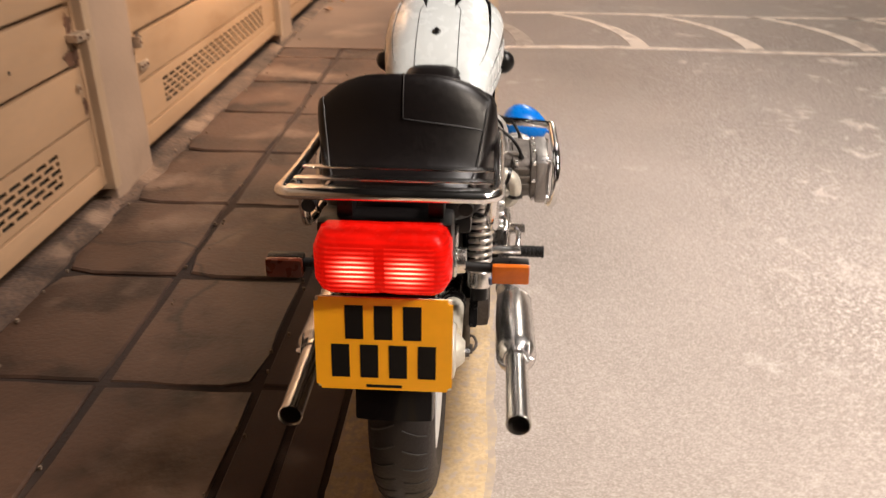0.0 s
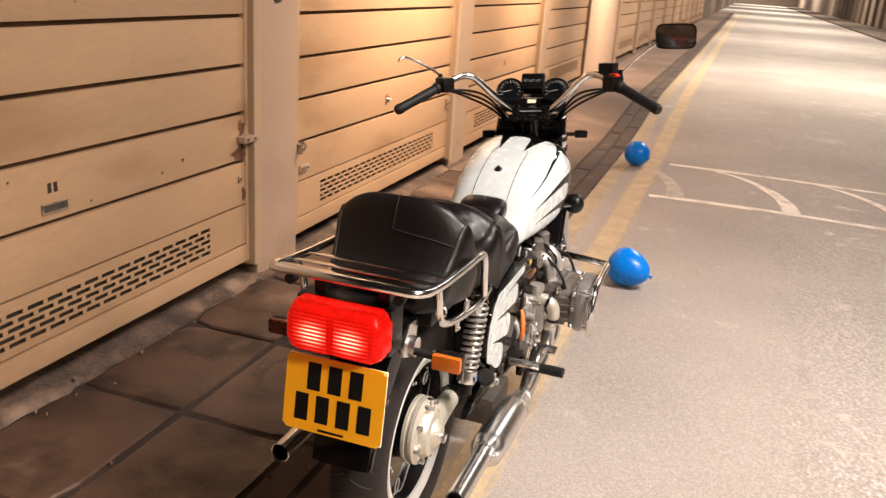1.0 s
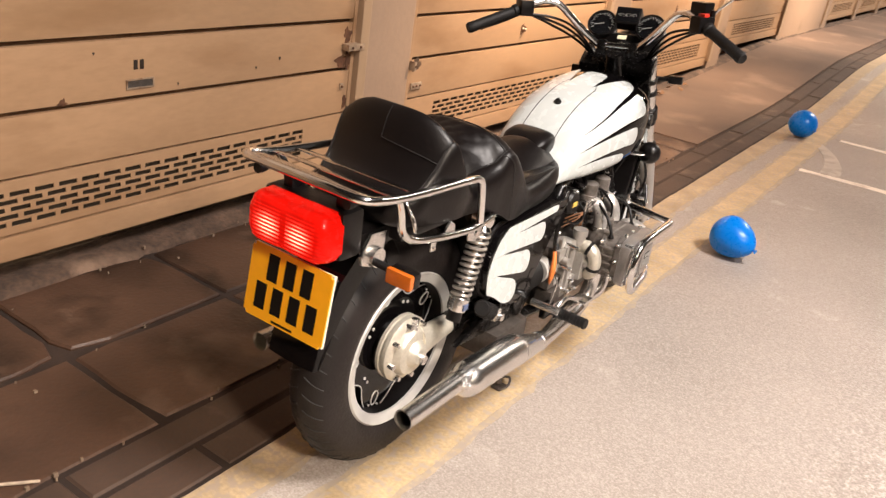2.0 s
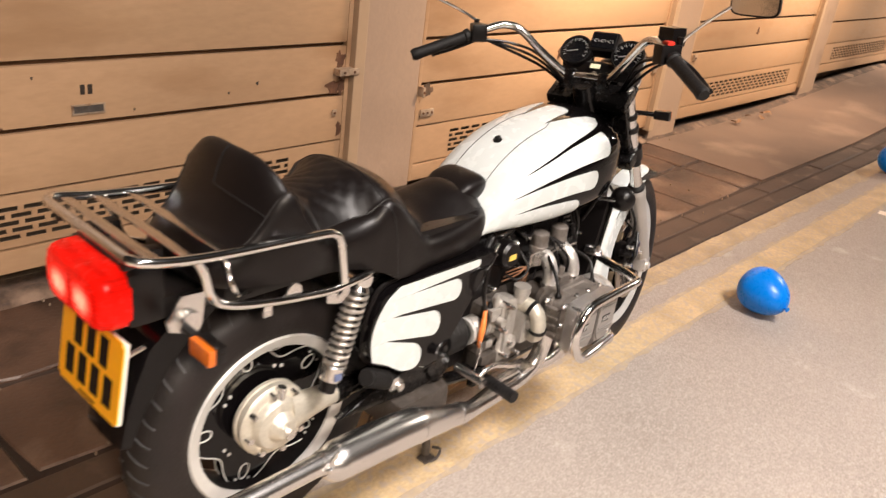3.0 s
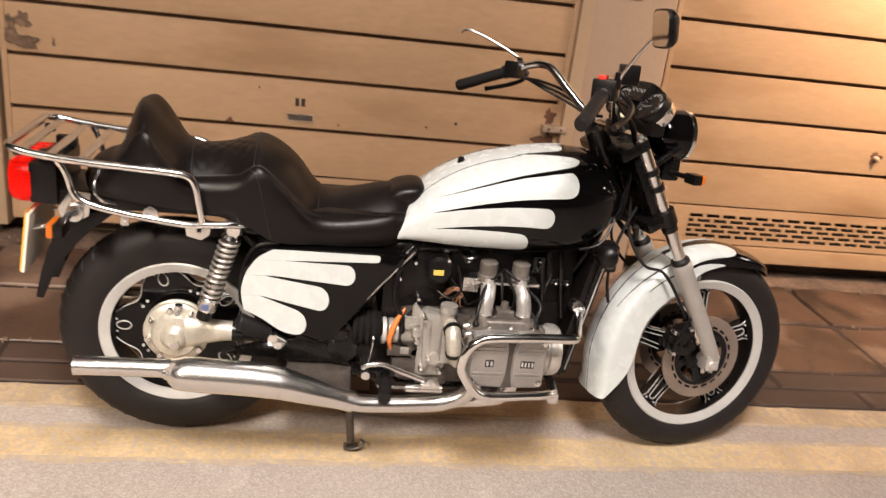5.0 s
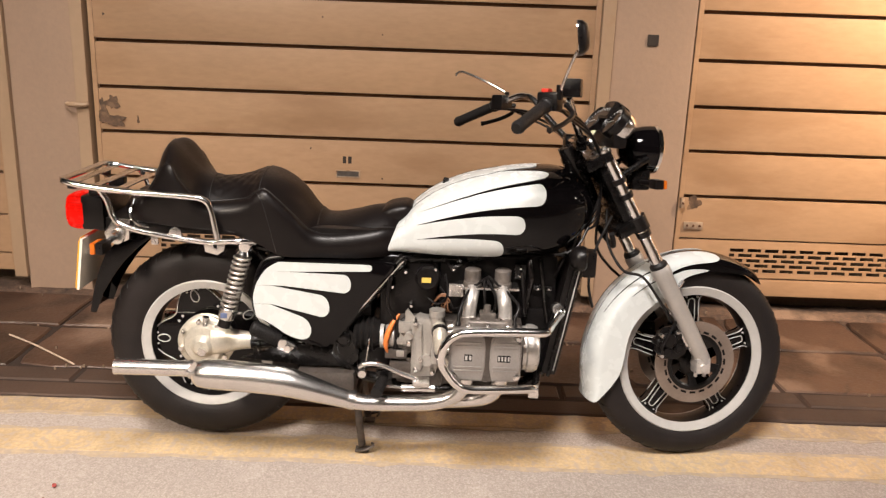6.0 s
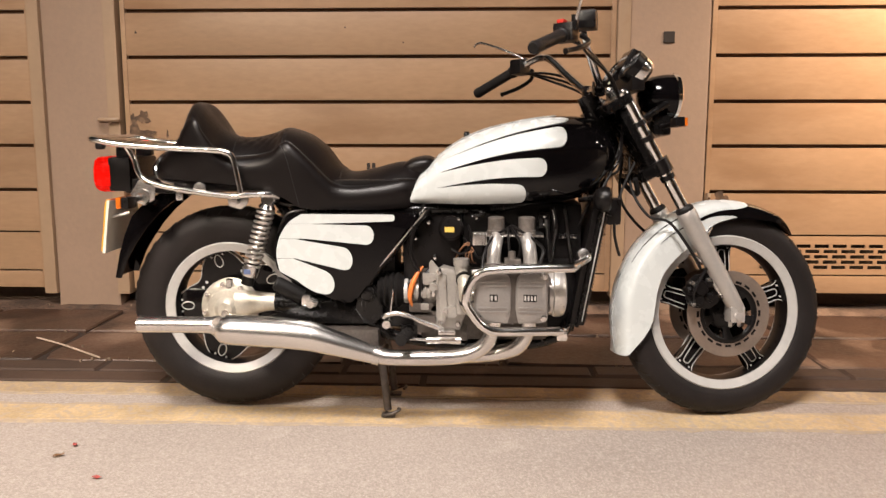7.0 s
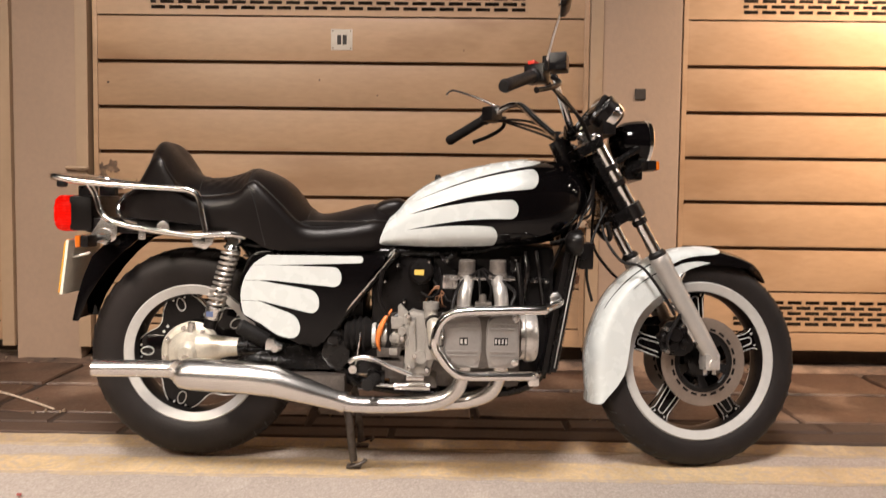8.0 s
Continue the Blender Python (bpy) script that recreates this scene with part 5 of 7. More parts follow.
    for y, z in ((2.250, 0.367), (2.430, 0.367), (2.250, 0.484), (2.430, 0.484)):
        bm = bmesh.new()
        lathe(bm, [(0, 0.011), (0.0058, 0.011), (0.0066, 0.006), (0.0098, 0.0045), (0.0105, 0.001), (0.0105, -0.02), (0, -0.02)], V(s * 0.322, y, z), (s, 0, 0), 14)
        part_each("bolt", bm, M["worn_chrome"], cover)
    # front belt cover
    bm = bmesh.new()
    lathe(bm, [(0, 0.040), (0.050, 0.039), (0.063, 0.034), (0.069, 0.024), (0.070, 0.016), (0.070, 0.004), (0.064, 0.0), (0.064, -0.01), (0, -0.01)], V(s * 0.235, 2.459, 0.423), (0, 1, 0), 36)
    part("belt_cover", bm, M["alloy"], engine, "round bright alloy belt cover")
    # carburettors and inlet runners
    for y in (2.302, 2.392):
        bm = bmesh.new()
        lathe(bm, [(0, 0.052), (0.020, 0.050), (0.0245, 0.046), (0.0245, 0.012), (0.027, 0.010), (0.027, 0.002), (0.022, -0.004), (0.022, -0.03), (0, -0.03)], V(s * 0.128, y, 0.578), (0, 0, 1), 28)
        part("carburettor", bm, M["cast"], engine, "grey alloy carburettor top")
        bm = bmesh.new()
        dy = -0.008 if y < 2.35 else 0.008
        tube(bm, smooth_path([V(s * 0.105, y, 0.560), V(s * 0.150, y, 0.566), V(s * 0.178, y + dy * 0.5, 0.545), V(s * 0.188, y + dy, 0.515), V(s * 0.190, y + dy, 0.485)], 5), 0.0205, 18)
        part("inlet_pipe", bm, M["alloy"], engine, "dull alloy inlet pipe")
    bm = bmesh.new()
    for y in (2.294, 2.40):
        lathe(bm, [(0.017, -0.006), (0.026, -0.006), (0.026, 0.004), (0.017, 0.004)], V(s * 0.190, y, 0.498), (0, 0, 1), 18, closed=True)
    box(bm, tuple(V(s * 0.10, 2.255, 0.572)), tuple(V(s * 0.165, 2.44, 0.580)), 0.002)
    part_each("flange", bm, M["worn_chrome"], engine)
    bm = bmesh.new()
    for k in range(4):
        box(bm, tuple(V(s * (0.150 + 0.002 * k), 2.238 + 0.009 * k, 0.548)), tuple(V(s * (0.160 + 0.002 * k), 2.243 + 0.009 * k, 0.582)), 0.001)
    box(bm, tuple(V(s * 0.148, 2.232, 0.545)), tuple(V(s * 0.155, 2.275, 0.586)), 0.003)
    part("coil_bracket", bm, M["worn_chrome"], engine)
    # small plumbing between the pipes
    bm = bmesh.new()
    lathe(bm, [(0, 0.05), (0.010, 0.048), (0.012, 0.03), (0.012, 0), (0, 0)], V(s * 0.185, 2.347, 0.485), (0, 0, 1), 16)
    box(bm, tuple(V(s * 0.165, 2.325, 0.485)), tuple(V(s * 0.205, 2.372, 0.512)), 0.004)
    part("thermostat", bm, M["cast"], engine)
    bm = bmesh.new()
    tube(bm, smooth_path([V(s * 0.150, 2.335, 0.60), V(s * 0.170, 2.338, 0.56), V(s * 0.185, 2.340, 0.52)], 6), 0.004, 8)
    tube(bm, smooth_path([V(s * 0.150, 2.345, 0.60), V(s * 0.185, 2.37, 0.555), V(s * 0.192, 2.365, 0.515)], 6), 0.004, 8)
    tube(bm, smooth_path([V(s * 0.11, 2.22, 0.60), V(s * 0.155, 2.228, 0.55), V(s * 0.15, 2.20, 0.52), V(s * 0.13, 2.17, 0.53)], 6), 0.0035, 8)
    tube(bm, smooth_path([V(s * 0.12, 2.20, 0.57), V(s * 0.150, 2.235, 0.53), V(s * 0.16, 2.25, 0.51), V(s * 0.14, 2.29, 0.52)], 6), 0.003, 8)
    tube(bm, smooth_path([V(s * 0.13, 2.45, 0.62), V(s * 0.15, 2.455, 0.56), V(s * 0.16, 2.46, 0.50)], 6), 0.006, 8)
    part_each("cable", bm, M["plastic"], engine)
    bm = bmesh.new()
    for k, (y0, y1) in enumerate(((2.222, 2.262), (2.228, 2.250), (2.236, 2.242))):
        tube(bm, smooth_path([V(s * 0.11, y0 - 0.04, 0.500 + 0.012 * k), V(s * 0.148, y0 - 0.022, 0.535 + 0.008 * k), V(s * 0.152, y0, 0.552 - 0.012 * k), V(s * 0.150, y1 - 0.03, 0.500 + 0.01 * k), V(s * 0.13, y1 - 0.02, 0.488)], 6), 0.0024, 6)
    part_each("wire", bm, M["wire"], engine, "thin brown wire")
    bm = bmesh.new()
    tube(bm, smooth_path([V(s * 0.098, 2.470, 0.650), V(s * 0.118, 2.478, 0.60), V(s * 0.112, 2.470, 0.54), V(s * 0.12, 2.462, 0.48)], 6), 0.0095, 12)
    tube(bm, smooth_path([V(s * 0.098, 2.505, 0.655), V(s * 0.112, 2.512, 0.60), V(s * 0.108, 2.522, 0.53), V(s * 0.11, 2.535, 0.46)], 6), 0.007, 10)
    tube(bm, smooth_path([V(s * 0.098, 2.222, 0.645), V(s * 0.125, 2.236, 0.628), V(s * 0.125, 2.262, 0.634), V(s * 0.10, 2.28, 0.648)], 6), 0.006, 8)
    part_each("hose", bm, M["hose"], engine)
    bm = bmesh.new()
    box(bm, tuple(V(s * 0.095, 2.428, 0.592)), tuple(V(s * 0.112, 2.462, 0.640)), 0.004)
    box(bm, tuple(V(s * 0.095, 2.488, 0.560)), tuple(V(s * 0.108, 2.545, 0.575)), 0.004)
    rod(bm, V(s * 0.09, 2.244, 0.624), V(s * 0.128, 2.244, 0.624), 0.011, 14)
    part_each("dark_fitting", bm, M["frame_black"], engine)
    bm = bmesh.new()
    for y, z in ((2.244, 0.624), (2.445, 0.628), (2.445, 0.604), (2.500, 0.567), (2.532, 0.567), (2.215, 0.545), (2.47, 0.52)):
        lathe(bm, [(0, 0.010), (0.0035, 0.0095), (0.0055, 0.005), (0.0055, -0.02), (0, -0.02)], V(s * (0.128 if y < 2.3 else 0.112), y, z), (s, 0, 0), 10)
    part_each("bolt", bm, M["chrome"], engine)
    # rear engine castings
    bm = bmesh.new()
    lathe(bm, [(0, 0.0), (0.034, 0.0), (0.036, 0.004), (0.036, 0.026), (0.032, 0.03), (0.032, 0.085), (0, 0.09)], V(s * 0.125, 2.045, 0.402), (0, 1, 0), 28)
    for k in range(4):
        lathe(bm, [(0.032, -0.0022), (0.0345, -0.0016), (0.0345, 0.0016), (0.032, 0.0022)], V(s * 0.125, 2.082 + 0.013 * k, 0.402), (0, 1, 0), 28, closed=True)
    box(bm, tuple(V(s * 0.140, 2.086, 0.428)), tuple(V(s * 0.166, 2.118, 0.446)), 0.004)
    box(bm, tuple(V(s * 0.135, 2.080, 0.352)), tuple(V(s * 0.168, 2.104, 0.372)), 0.004)
    part("starter_body", bm, M["dirty_alloy"], engine)
    bm = bmesh.new()
    lathe(bm, [(0, -0.075)] + [(0.050 + (0.005 if k % 2 else -0.003), -0.074 + 0.0085 * k) for k in range(9)] + [(0.040, 0.004), (0, 0.006)], V(s * 0.105, 2.022, 0.402), (0, 1, 0), 32)
    part("rubber_boot", bm, M["grip"], engine, "ribbed black rubber boot")
    bm = bmesh.new()
    lathe(bm, [(0.026, -0.005), (0.036, -0.005), (0.0375, 0.0), (0.036, 0.006), (0.026, 0.006)], V(s * 0.125, 2.034, 0.402), (0, 1, 0), 28, closed=True)
    part("clamp_ring", bm, M["rim"], engine, "pale metal clamp ring")
    bm = bmesh.new()
    run = smooth_path([V(s * 0.140, 2.086, 0.480), V(s * 0.158, 2.064, 0.450), V(s * 0.1665, 2.051, 0.415), V(s * 0.1665, 2.048, 0.385), V(s * 0.158, 2.058, 0.352)], 5)
    tube(bm, run, [0.003 + 0.0055 * math.sin(math.pi * min(1, k / (len(run) - 1) * 1.05)) for k in range(len(run))], 10)
    part("orange_hose", bm, M["orange_band"], engine, "orange rubber hose")
    bm = bmesh.new()
    prism(bm, [V(s * 0.12, y, z) for y, z in ((2.118, 0.300), (2.126, 0.36), (2.126, 0.43), (2.122, 0.466), (2.146, 0.484), (2.182, 0.476), (2.205, 0.445), (2.216, 0.350), (2.196, 0.292), (2.14, 0.288))], (s * 0.052, 0, 0), 0.012)
    prism(bm, [V(s * 0.165, y, z) for y, z in ((2.140, 0.318), (2.134, 0.455), (2.144, 0.468), (2.156, 0.462), (2.160, 0.330), (2.152, 0.312))], (s * 0.016, 0, 0), 0.004)
    rod(bm, V(s * 0.15, 2.172, 0.350), V(s * 0.186, 2.172, 0.350), 0.018, 16)
    box(bm, tuple(V(s * 0.15, 2.185, 0.345)), tuple(V(s * 0.200, 2.232, 0.440)), 0.010)
    rod(bm, V(s * 0.168, 2.200, 0.462), V(s * 0.168, 2.200, 0.500), 0.020, 20)
    rod(bm, V(s * 0.168, 2.200, 0.488), V(s * 0.168, 2.200, 0.508), 0.024, 10)
    rod(bm, V(s * 0.15, 2.20, 0.41), V(s * 0.21, 2.215, 0.40), 0.017, 16)
    rod(bm, V(s * 0.15, 2.118, 0.425), V(s * 0.185, 2.118, 0.425), 0.012, 14)
    box(bm, tuple(V(s * 0.13, 2.085, 0.44)), tuple(V(s * 0.165, 2.135, 0.462)), 0.004)
    prism(bm, [V(s * 0.145, y, z) for y, z in ((2.105, 0.44), (2.104, 0.492), (2.112, 0.502), (2.124, 0.486), (2.140, 0.47), (2.14, 0.44))], (s * 0.012, 0, 0), 0.002)
    part("rear_casting", bm, M["dirty_alloy"], engine, "bright alloy casting with filler cap")
    bm = bmesh.new()
    for y, z, r in ((2.118, 0.405, 0.008), (2.137, 0.47, 0.007), (2.215, 0.36, 0.009), (2.155, 0.355, 0.007), (2.14, 0.32, 0.008), (2.19, 0.315, 0.008)):
        lathe(bm, [(0, 0.012), (r * 0.7, 0.012), (r, 0.006), (r, -0.03), (0, -0.03)], V(s * 0.186, y, z), (s, 0, 0), 10)
    part_each("bolt", bm, M["worn_chrome"], engine)
    bm = bmesh.new()
    box(bm, tuple(V(s * 0.13, 2.045, 0.345)), tuple(V(s * 0.165, 2.13, 0.372)), 0.004)
    box(bm, tuple(V(s * 0.12, 2.06, 0.285)), tuple(V(s * 0.175, 2.125, 0.335)), 0.006)
    rod(bm, V(s * 0.14, 2.13, 0.35), V(s * 0.165, 2.13, 0.35), 0.02, 16)
    box(bm, tuple(V(s * 0.11, 2.13, 0.255)), tuple(V(s * 0.155, 2.22, 0.305)), 0.008)
    part("lower_casting", bm, M["dark_cast"], engine)
    # exhaust
    xo = s * 0.225
    bm = bmesh.new()
    tube(bm, [V(xo, 1.252, 0.315), V(xo, 1.36, 0.3155), V(xo, 1.515, 0.3145)], 0.0242, 24, hollow=True)
    lathe(bm, [(0.0242, 0.0), (0.0252, 0.001), (0.0252, 0.006), (0.0242, 0.007), (0.0218, 0.005), (0.0212, 0.09)], V(xo, 1.251, 0.315), (0, 1, 0.0), 24)
    exhaust = part("exhaust", bm, M["worn_chrome"], bike, "chrome exhaust with a long tapered silencer")
    bm = bmesh.new()
    runs = ((1.484, 0.3135, 0.0262), (1.494, 0.310, 0.036), (1.507, 0.3035, 0.0445), (1.530, 0.3010, 0.0455), (1.60, 0.2970, 0.0458), (1.69, 0.2920, 0.0458), (1.752, 0.2845, 0.0445), (1.766, 0.2820, 0.0435), (1.78, 0.2780, 0.0425), (1.86, 0.2530, 0.0350), (1.942, 0.2272, 0.0275), (1.956, 0.2245, 0.0265))
    tube(bm, [V(xo * (1 if y < 1.78 else 1 - 0.07 * (y - 1.78) / 0.17), y, z) for y, z, r in runs], [r for y, z, r in runs], 32)
    part("silencer", bm, M["worn_chrome"], exhaust, "polished chrome silencer")
    bm = bmesh.new()
    lathe(bm, [(0.0272, -0.010), (0.0300, -0.008), (0.0300, 0.012), (0.0262, 0.014)], V(xo * 0.93, 1.950, 0.2258), (0, 1, -0.24), 24, closed=True)
    lathe(bm, [(0.0440, -0.0014), (0.0452, -0.0008), (0.0452, 0.0008), (0.0440, 0.0014)], V(xo, 1.766, 0.282), (0, 1, -0.2), 32, closed=True)
    lathe(bm, [(0.0262, -0.006), (0.0285, -0.006), (0.0285, 0.006), (0.0262, 0.006)], V(xo, 1.479, 0.314), (0, 1, -0.02), 24, closed=True)
    part_each("clamp", bm, M["worn_chrome"], exhaust)
    bm = bmesh.new()
    prism(bm, [V(s * 0.248, y, z) for y, z in ((1.462, 0.318), (1.480, 0.334), (1.496, 0.350), (1.506, 0.345), (1.494, 0.325), (1.478, 0.305), (1.466, 0.305))], (s * 0.004, 0, 0), 0.001)
    lathe(bm, [(0, 0.010), (0.005, 0.010), (0.008, 0.005), (0.008, -0.004), (0, -0.004)], V(s * 0.252, 1.476, 0.316), (s, 0, 0), 10)
    part_each("hanger", bm, M["worn_chrome"], exhaust)
    for fy, fx, fz in ((2.300, 0.205, 0.352), (2.400, 0.205, 0.352)):
        bm = bmesh.new()
        lag = fy - 2.30
        tube(bm, smooth_path([V(xo * 0.935, 1.950, 0.2258), V(s * 0.207, 2.01, 0.2165), V(s * (0.20 - lag * 0.25), 2.14 + lag, 0.2170 + lag * 0.02), V(s * (0.20 - lag * 0.2), 2.215 + lag, 0.226 + lag * 0.02), V(s * 0.203, 2.268 + lag, 0.255), V(s * fx, fy - 0.006, 0.305), V(s * fx, fy, fz)], 5), 0.0235, 20)
        part("header_pipe", bm, M["worn_chrome"], exhaust, "heat-stained header pipe")
    # crash bar
    bm = bmesh.new()
    tube(bm, smooth_path([V(s * 0.150, 2.555, 0.520), V(s * 0.168, 2.567, 0.515), V(s * 0.180, 2.560, 0.508), V(s * 0.25, 2.535, 0.510), V(s * 0.325, 2.510, 0.512), V(s * 0.345, 2.495, 0.512), V(s * 0.347, 2.42, 0.511), V(s * 0.347, 2.30, 0.506), V(s * 0.347, 2.255, 0.496), V(s * 0.347, 2.226, 0.466), V(s * 0.347, 2.216, 0.420), V(s * 0.346, 2.232, 0.385), V(s * 0.343, 2.262, 0.348), V(s * 0.338, 2.300, 0.332), V(s * 0.326, 2.40, 0.330), V(s * 0.312, 2.470, 0.328), V(s * 0.28, 2.49, 0.322), V(s * 0.12, 2.515, 0.300)], 5), 0.0125, 16)
    part("crash_bar", bm, M["chrome"], bike, "chrome tubular engine guard")
    bm = bmesh.new()
    lathe(bm, [(0, -0.02), (0.016, -0.018), (0.019, 0.0), (0.016, 0.02), (0, 0.024)], V(s * 0.152, 2.556, 0.520), (s, 0, 0.2), 16)
    box(bm, tuple(V(s * 0.285, 2.468, 0.30)), tuple(V(s * 0.315, 2.498, 0.330)), 0.006)
    part_each("bar_clamp", bm, M["worn_chrome"], bike)
    # foot pegs
    peg = part("foot_peg", rod(bmesh.new(), V(s * 0.20, 2.045, 0.292), V(s * 0.312, 2.034, 0.297), 0.0155, 16), M["grip"], bike, "black rubber foot peg")
    bm = bmesh.new()
    for k in range(9):
        x = 0.215 + k * 0.0115
        lathe(bm, [(0.0150, -0.0022), (0.0172, -0.0018), (0.0172, 0.0018), (0.0150, 0.0022)], V(s * x, 2.0435 - 0.0012 * k, 0.2927 + 0.0005 * k), (1, 0, 0), 14, closed=True)
    part_each("peg_rib", bm, M["grip"], peg)
    bm = bmesh.new()
    rod(bm, V(s * 0.12, 2.05, 0.287), V(s * 0.205, 2.045, 0.292), 0.010, 12)
    box(bm, tuple(V(s * 0.165, 2.02, 0.262)), tuple(V(s * 0.185, 2.07, 0.31)), 0.004)
    part("peg_bracket", bm, M["frame_black"], peg)
    # passenger peg folded back
    bm = bmesh.new()
    tube(bm, [V(s * 0.15, 1.724, 0.387), V(s * 0.157, 1.690, 0.407), V(s * 0.164, 1.652, 0.428), V(s * 0.166, 1.645, 0.432)], [0.020, 0.0215, 0.0215, 0.018], 16)
    ppeg = part("passenger_peg", bm, M["grip"], bike, "folded black rubber passenger peg")
    bm = bmesh.new()
    for k in range(12):
        t = k / 11
        lathe(bm, [(0.0205, -0.002), (0.0236, -0.0015), (0.0236, 0.0015), (0.0205, 0.002)], V(s * (0.151 + 0.013 * t), 1.720 - 0.068 * t, 0.389 + 0.039 * t), (s * 0.18, -0.86, 0.49), 16, closed=True)
    part_each("peg_rib", bm, M["grip"], ppeg)
    bm = bmesh.new()
    lathe(bm, [(0, 0.03), (0.011, 0.028), (0.014, 0.02), (0.012, 0), (0.016, -0.01), (0, -0.02)], V(s * 0.155, 1.744, 0.379), (0, 0.8, -0.45), 14)
    box(bm, tuple(V(s * 0.140, 1.724, 0.362)), tuple(V(s * 0.172, 1.750, 0.396)), 0.004)
    rod(bm, V(s * 0.165, 1.752, 0.368), V(s * 0.178, 1.752, 0.368), 0.011, 12)
    part("peg_hinge", bm, M["worn_chrome"], ppeg)
    tri = bmesh.new()
    prism(tri, [V(s * 0.115, y, z) for y, z in ((1.60, 0.315), (1.70, 0.35), (1.86, 0.385), (1.93, 0.34), (1.93, 0.30), (1.82, 0.30))], (s * 0.02, 0, 0), 0.004)
    part("peg_plate", tri, M["frame_black"], bike)
# brake pedal and gear lever
for s, nm in ((1, "brake_pedal"), (-1, "gear_lever")):
    bm = bmesh.new()
    tube(bm, smooth_path([V(s * 0.235, 1.975, 0.344), V(s * 0.238, 1.995, 0.356), V(s * 0.238, 2.03, 0.356), V(s * 0.236, 2.09, 0.333), V(s * 0.236, 2.150, 0.311)], 6), [0.0075] * 24 + [0.007], 12)
    box(bm, tuple(V(s * 0.215, 2.135, 0.300)), tuple(V(s * 0.262, 2.185, 0.312)), 0.004)
    rod(bm, V(s * 0.15, 1.985, 0.325), V(s * 0.245, 1.985, 0.325), 0.012, 12)
    part(nm, bm, M["worn_chrome"], bike, "chrome foot lever")
    bm = bmesh.new()
    rod(bm, V(s * 0.21, 2.10, 0.272), V(s * 0.21, 2.20, 0.272), 0.011, 12)
    rod(bm, V(s * 0.21, 2.02, 0.277), V(s * 0.21, 2.10, 0.272), 0.004, 8)
    part("master_cylinder", bm, M["worn_chrome"], bike)
    bm = bmesh.new()
    tube(bm, smooth_path([V(s * 0.205, 1.99, 0.33), V(s * 0.21, 2.0, 0.40), V(s * 0.20, 2.0, 0.42)], 5), 0.0022, 8)
    part("brake_rod", bm, M["worn_chrome"], bike)
# centre stand
bm = bmesh.new()
for s in (1, -1):
    tube(bm, smooth_path([V(s * 0.10, 1.93, 0.26), V(s * 0.10, 1.955, 0.16), V(s * 0.10, 1.972, 0.02)], 5), 0.012, 12)
    box(bm, tuple(V(s * 0.086, 1.952, 0.001)), tuple(V(s * 0.120, 1.996, 0.008)), 0.003)
    tube(bm, smooth_path([V(s * 0.088, 1.966, 0.008), V(s * 0.118, 1.960, 0.008), V(s * 0.130, 1.985, 0.016), V(s * 0.118, 2.010, 0.026), V(s * 0.095, 2.004, 0.022)], 4), 0.0042, 8)
rod(bm, V(-0.10, 1.95, 0.17), V(0.10, 1.95, 0.17), 0.010, 10)
part("centre_stand", bm, M["dark_cast"], bike, "dark steel centre stand resting on the ground")

# -- radiator --
bm = bmesh.new()
m = Matrix.Translation(V(0, 2.575, 0.49)) @ Matrix.Rotation(radians(-10), 4, "X")
box(bm, (-0.155, -0.022, -0.185), (0.155, 0.022, 0.185), 0.008, m)
radiator = part("radiator", bm, M["plastic"], bike, "black finned radiator behind the forks")
bm = bmesh.new()
for k in range(34):
    box(bm, (-0.145, 0.022, -0.172 + k * 0.0104), (0.145, 0.027, -0.1695 + k * 0.0104), 0.0, m)
part("fin", bm, M["dark_cast"], radiator)
bm = bmesh.new()
for s in (1, -1):
    tube(bm, [m @ Vector((s * 0.158, 0.0, -0.19)), m @ Vector((s * 0.158, 0.0, 0.19))], 0.006, 8)
part_each("radiator_edge", bm, M["frame_black"], radiator)
bm = bmesh.new()
tube(bm, [m @ Vector((0.158, 0.012, -0.17)), m @ Vector((0.158, 0.012, 0.17))], 0.0022, 6)
part("radiator_trim", bm, M["rim"], radiator)
for s in (1, -1):
    bm = bmesh.new()
    lathe(bm, [(0, 0.02), (0.030, 0.02), (0.036, 0.014), (0.037, 0.0), (0.030, -0.018), (0.016, -0.028), (0, -0.03)], V(s * 0.186, 2.606, 0.685), (0, 1, 0.0), 28)
    part("horn", bm, M["plastic"], bike, "black disc horn")
    bm = tube(bmesh.new(), [V(s * 0.186, 2.585, 0.685), V(s * 0.10, 2.55, 0.675), V(s * 0.06, 2.56, 0.70)], 0.007, 8)
    part("horn_bracket", bm, M["chrome"], bike)

# -- forks, head and front mudguard (all turned with the steering) --
DOWN = -AXIS


def on_fork(x, d, ahead=0.0):
    """A point on a fork line, d metres below the top; the forks stand ahead of the steering axis."""
    return V(x, 2.656, 0.972) + DOWN * d + Vector((0, 0.872, 0.49)) * ahead


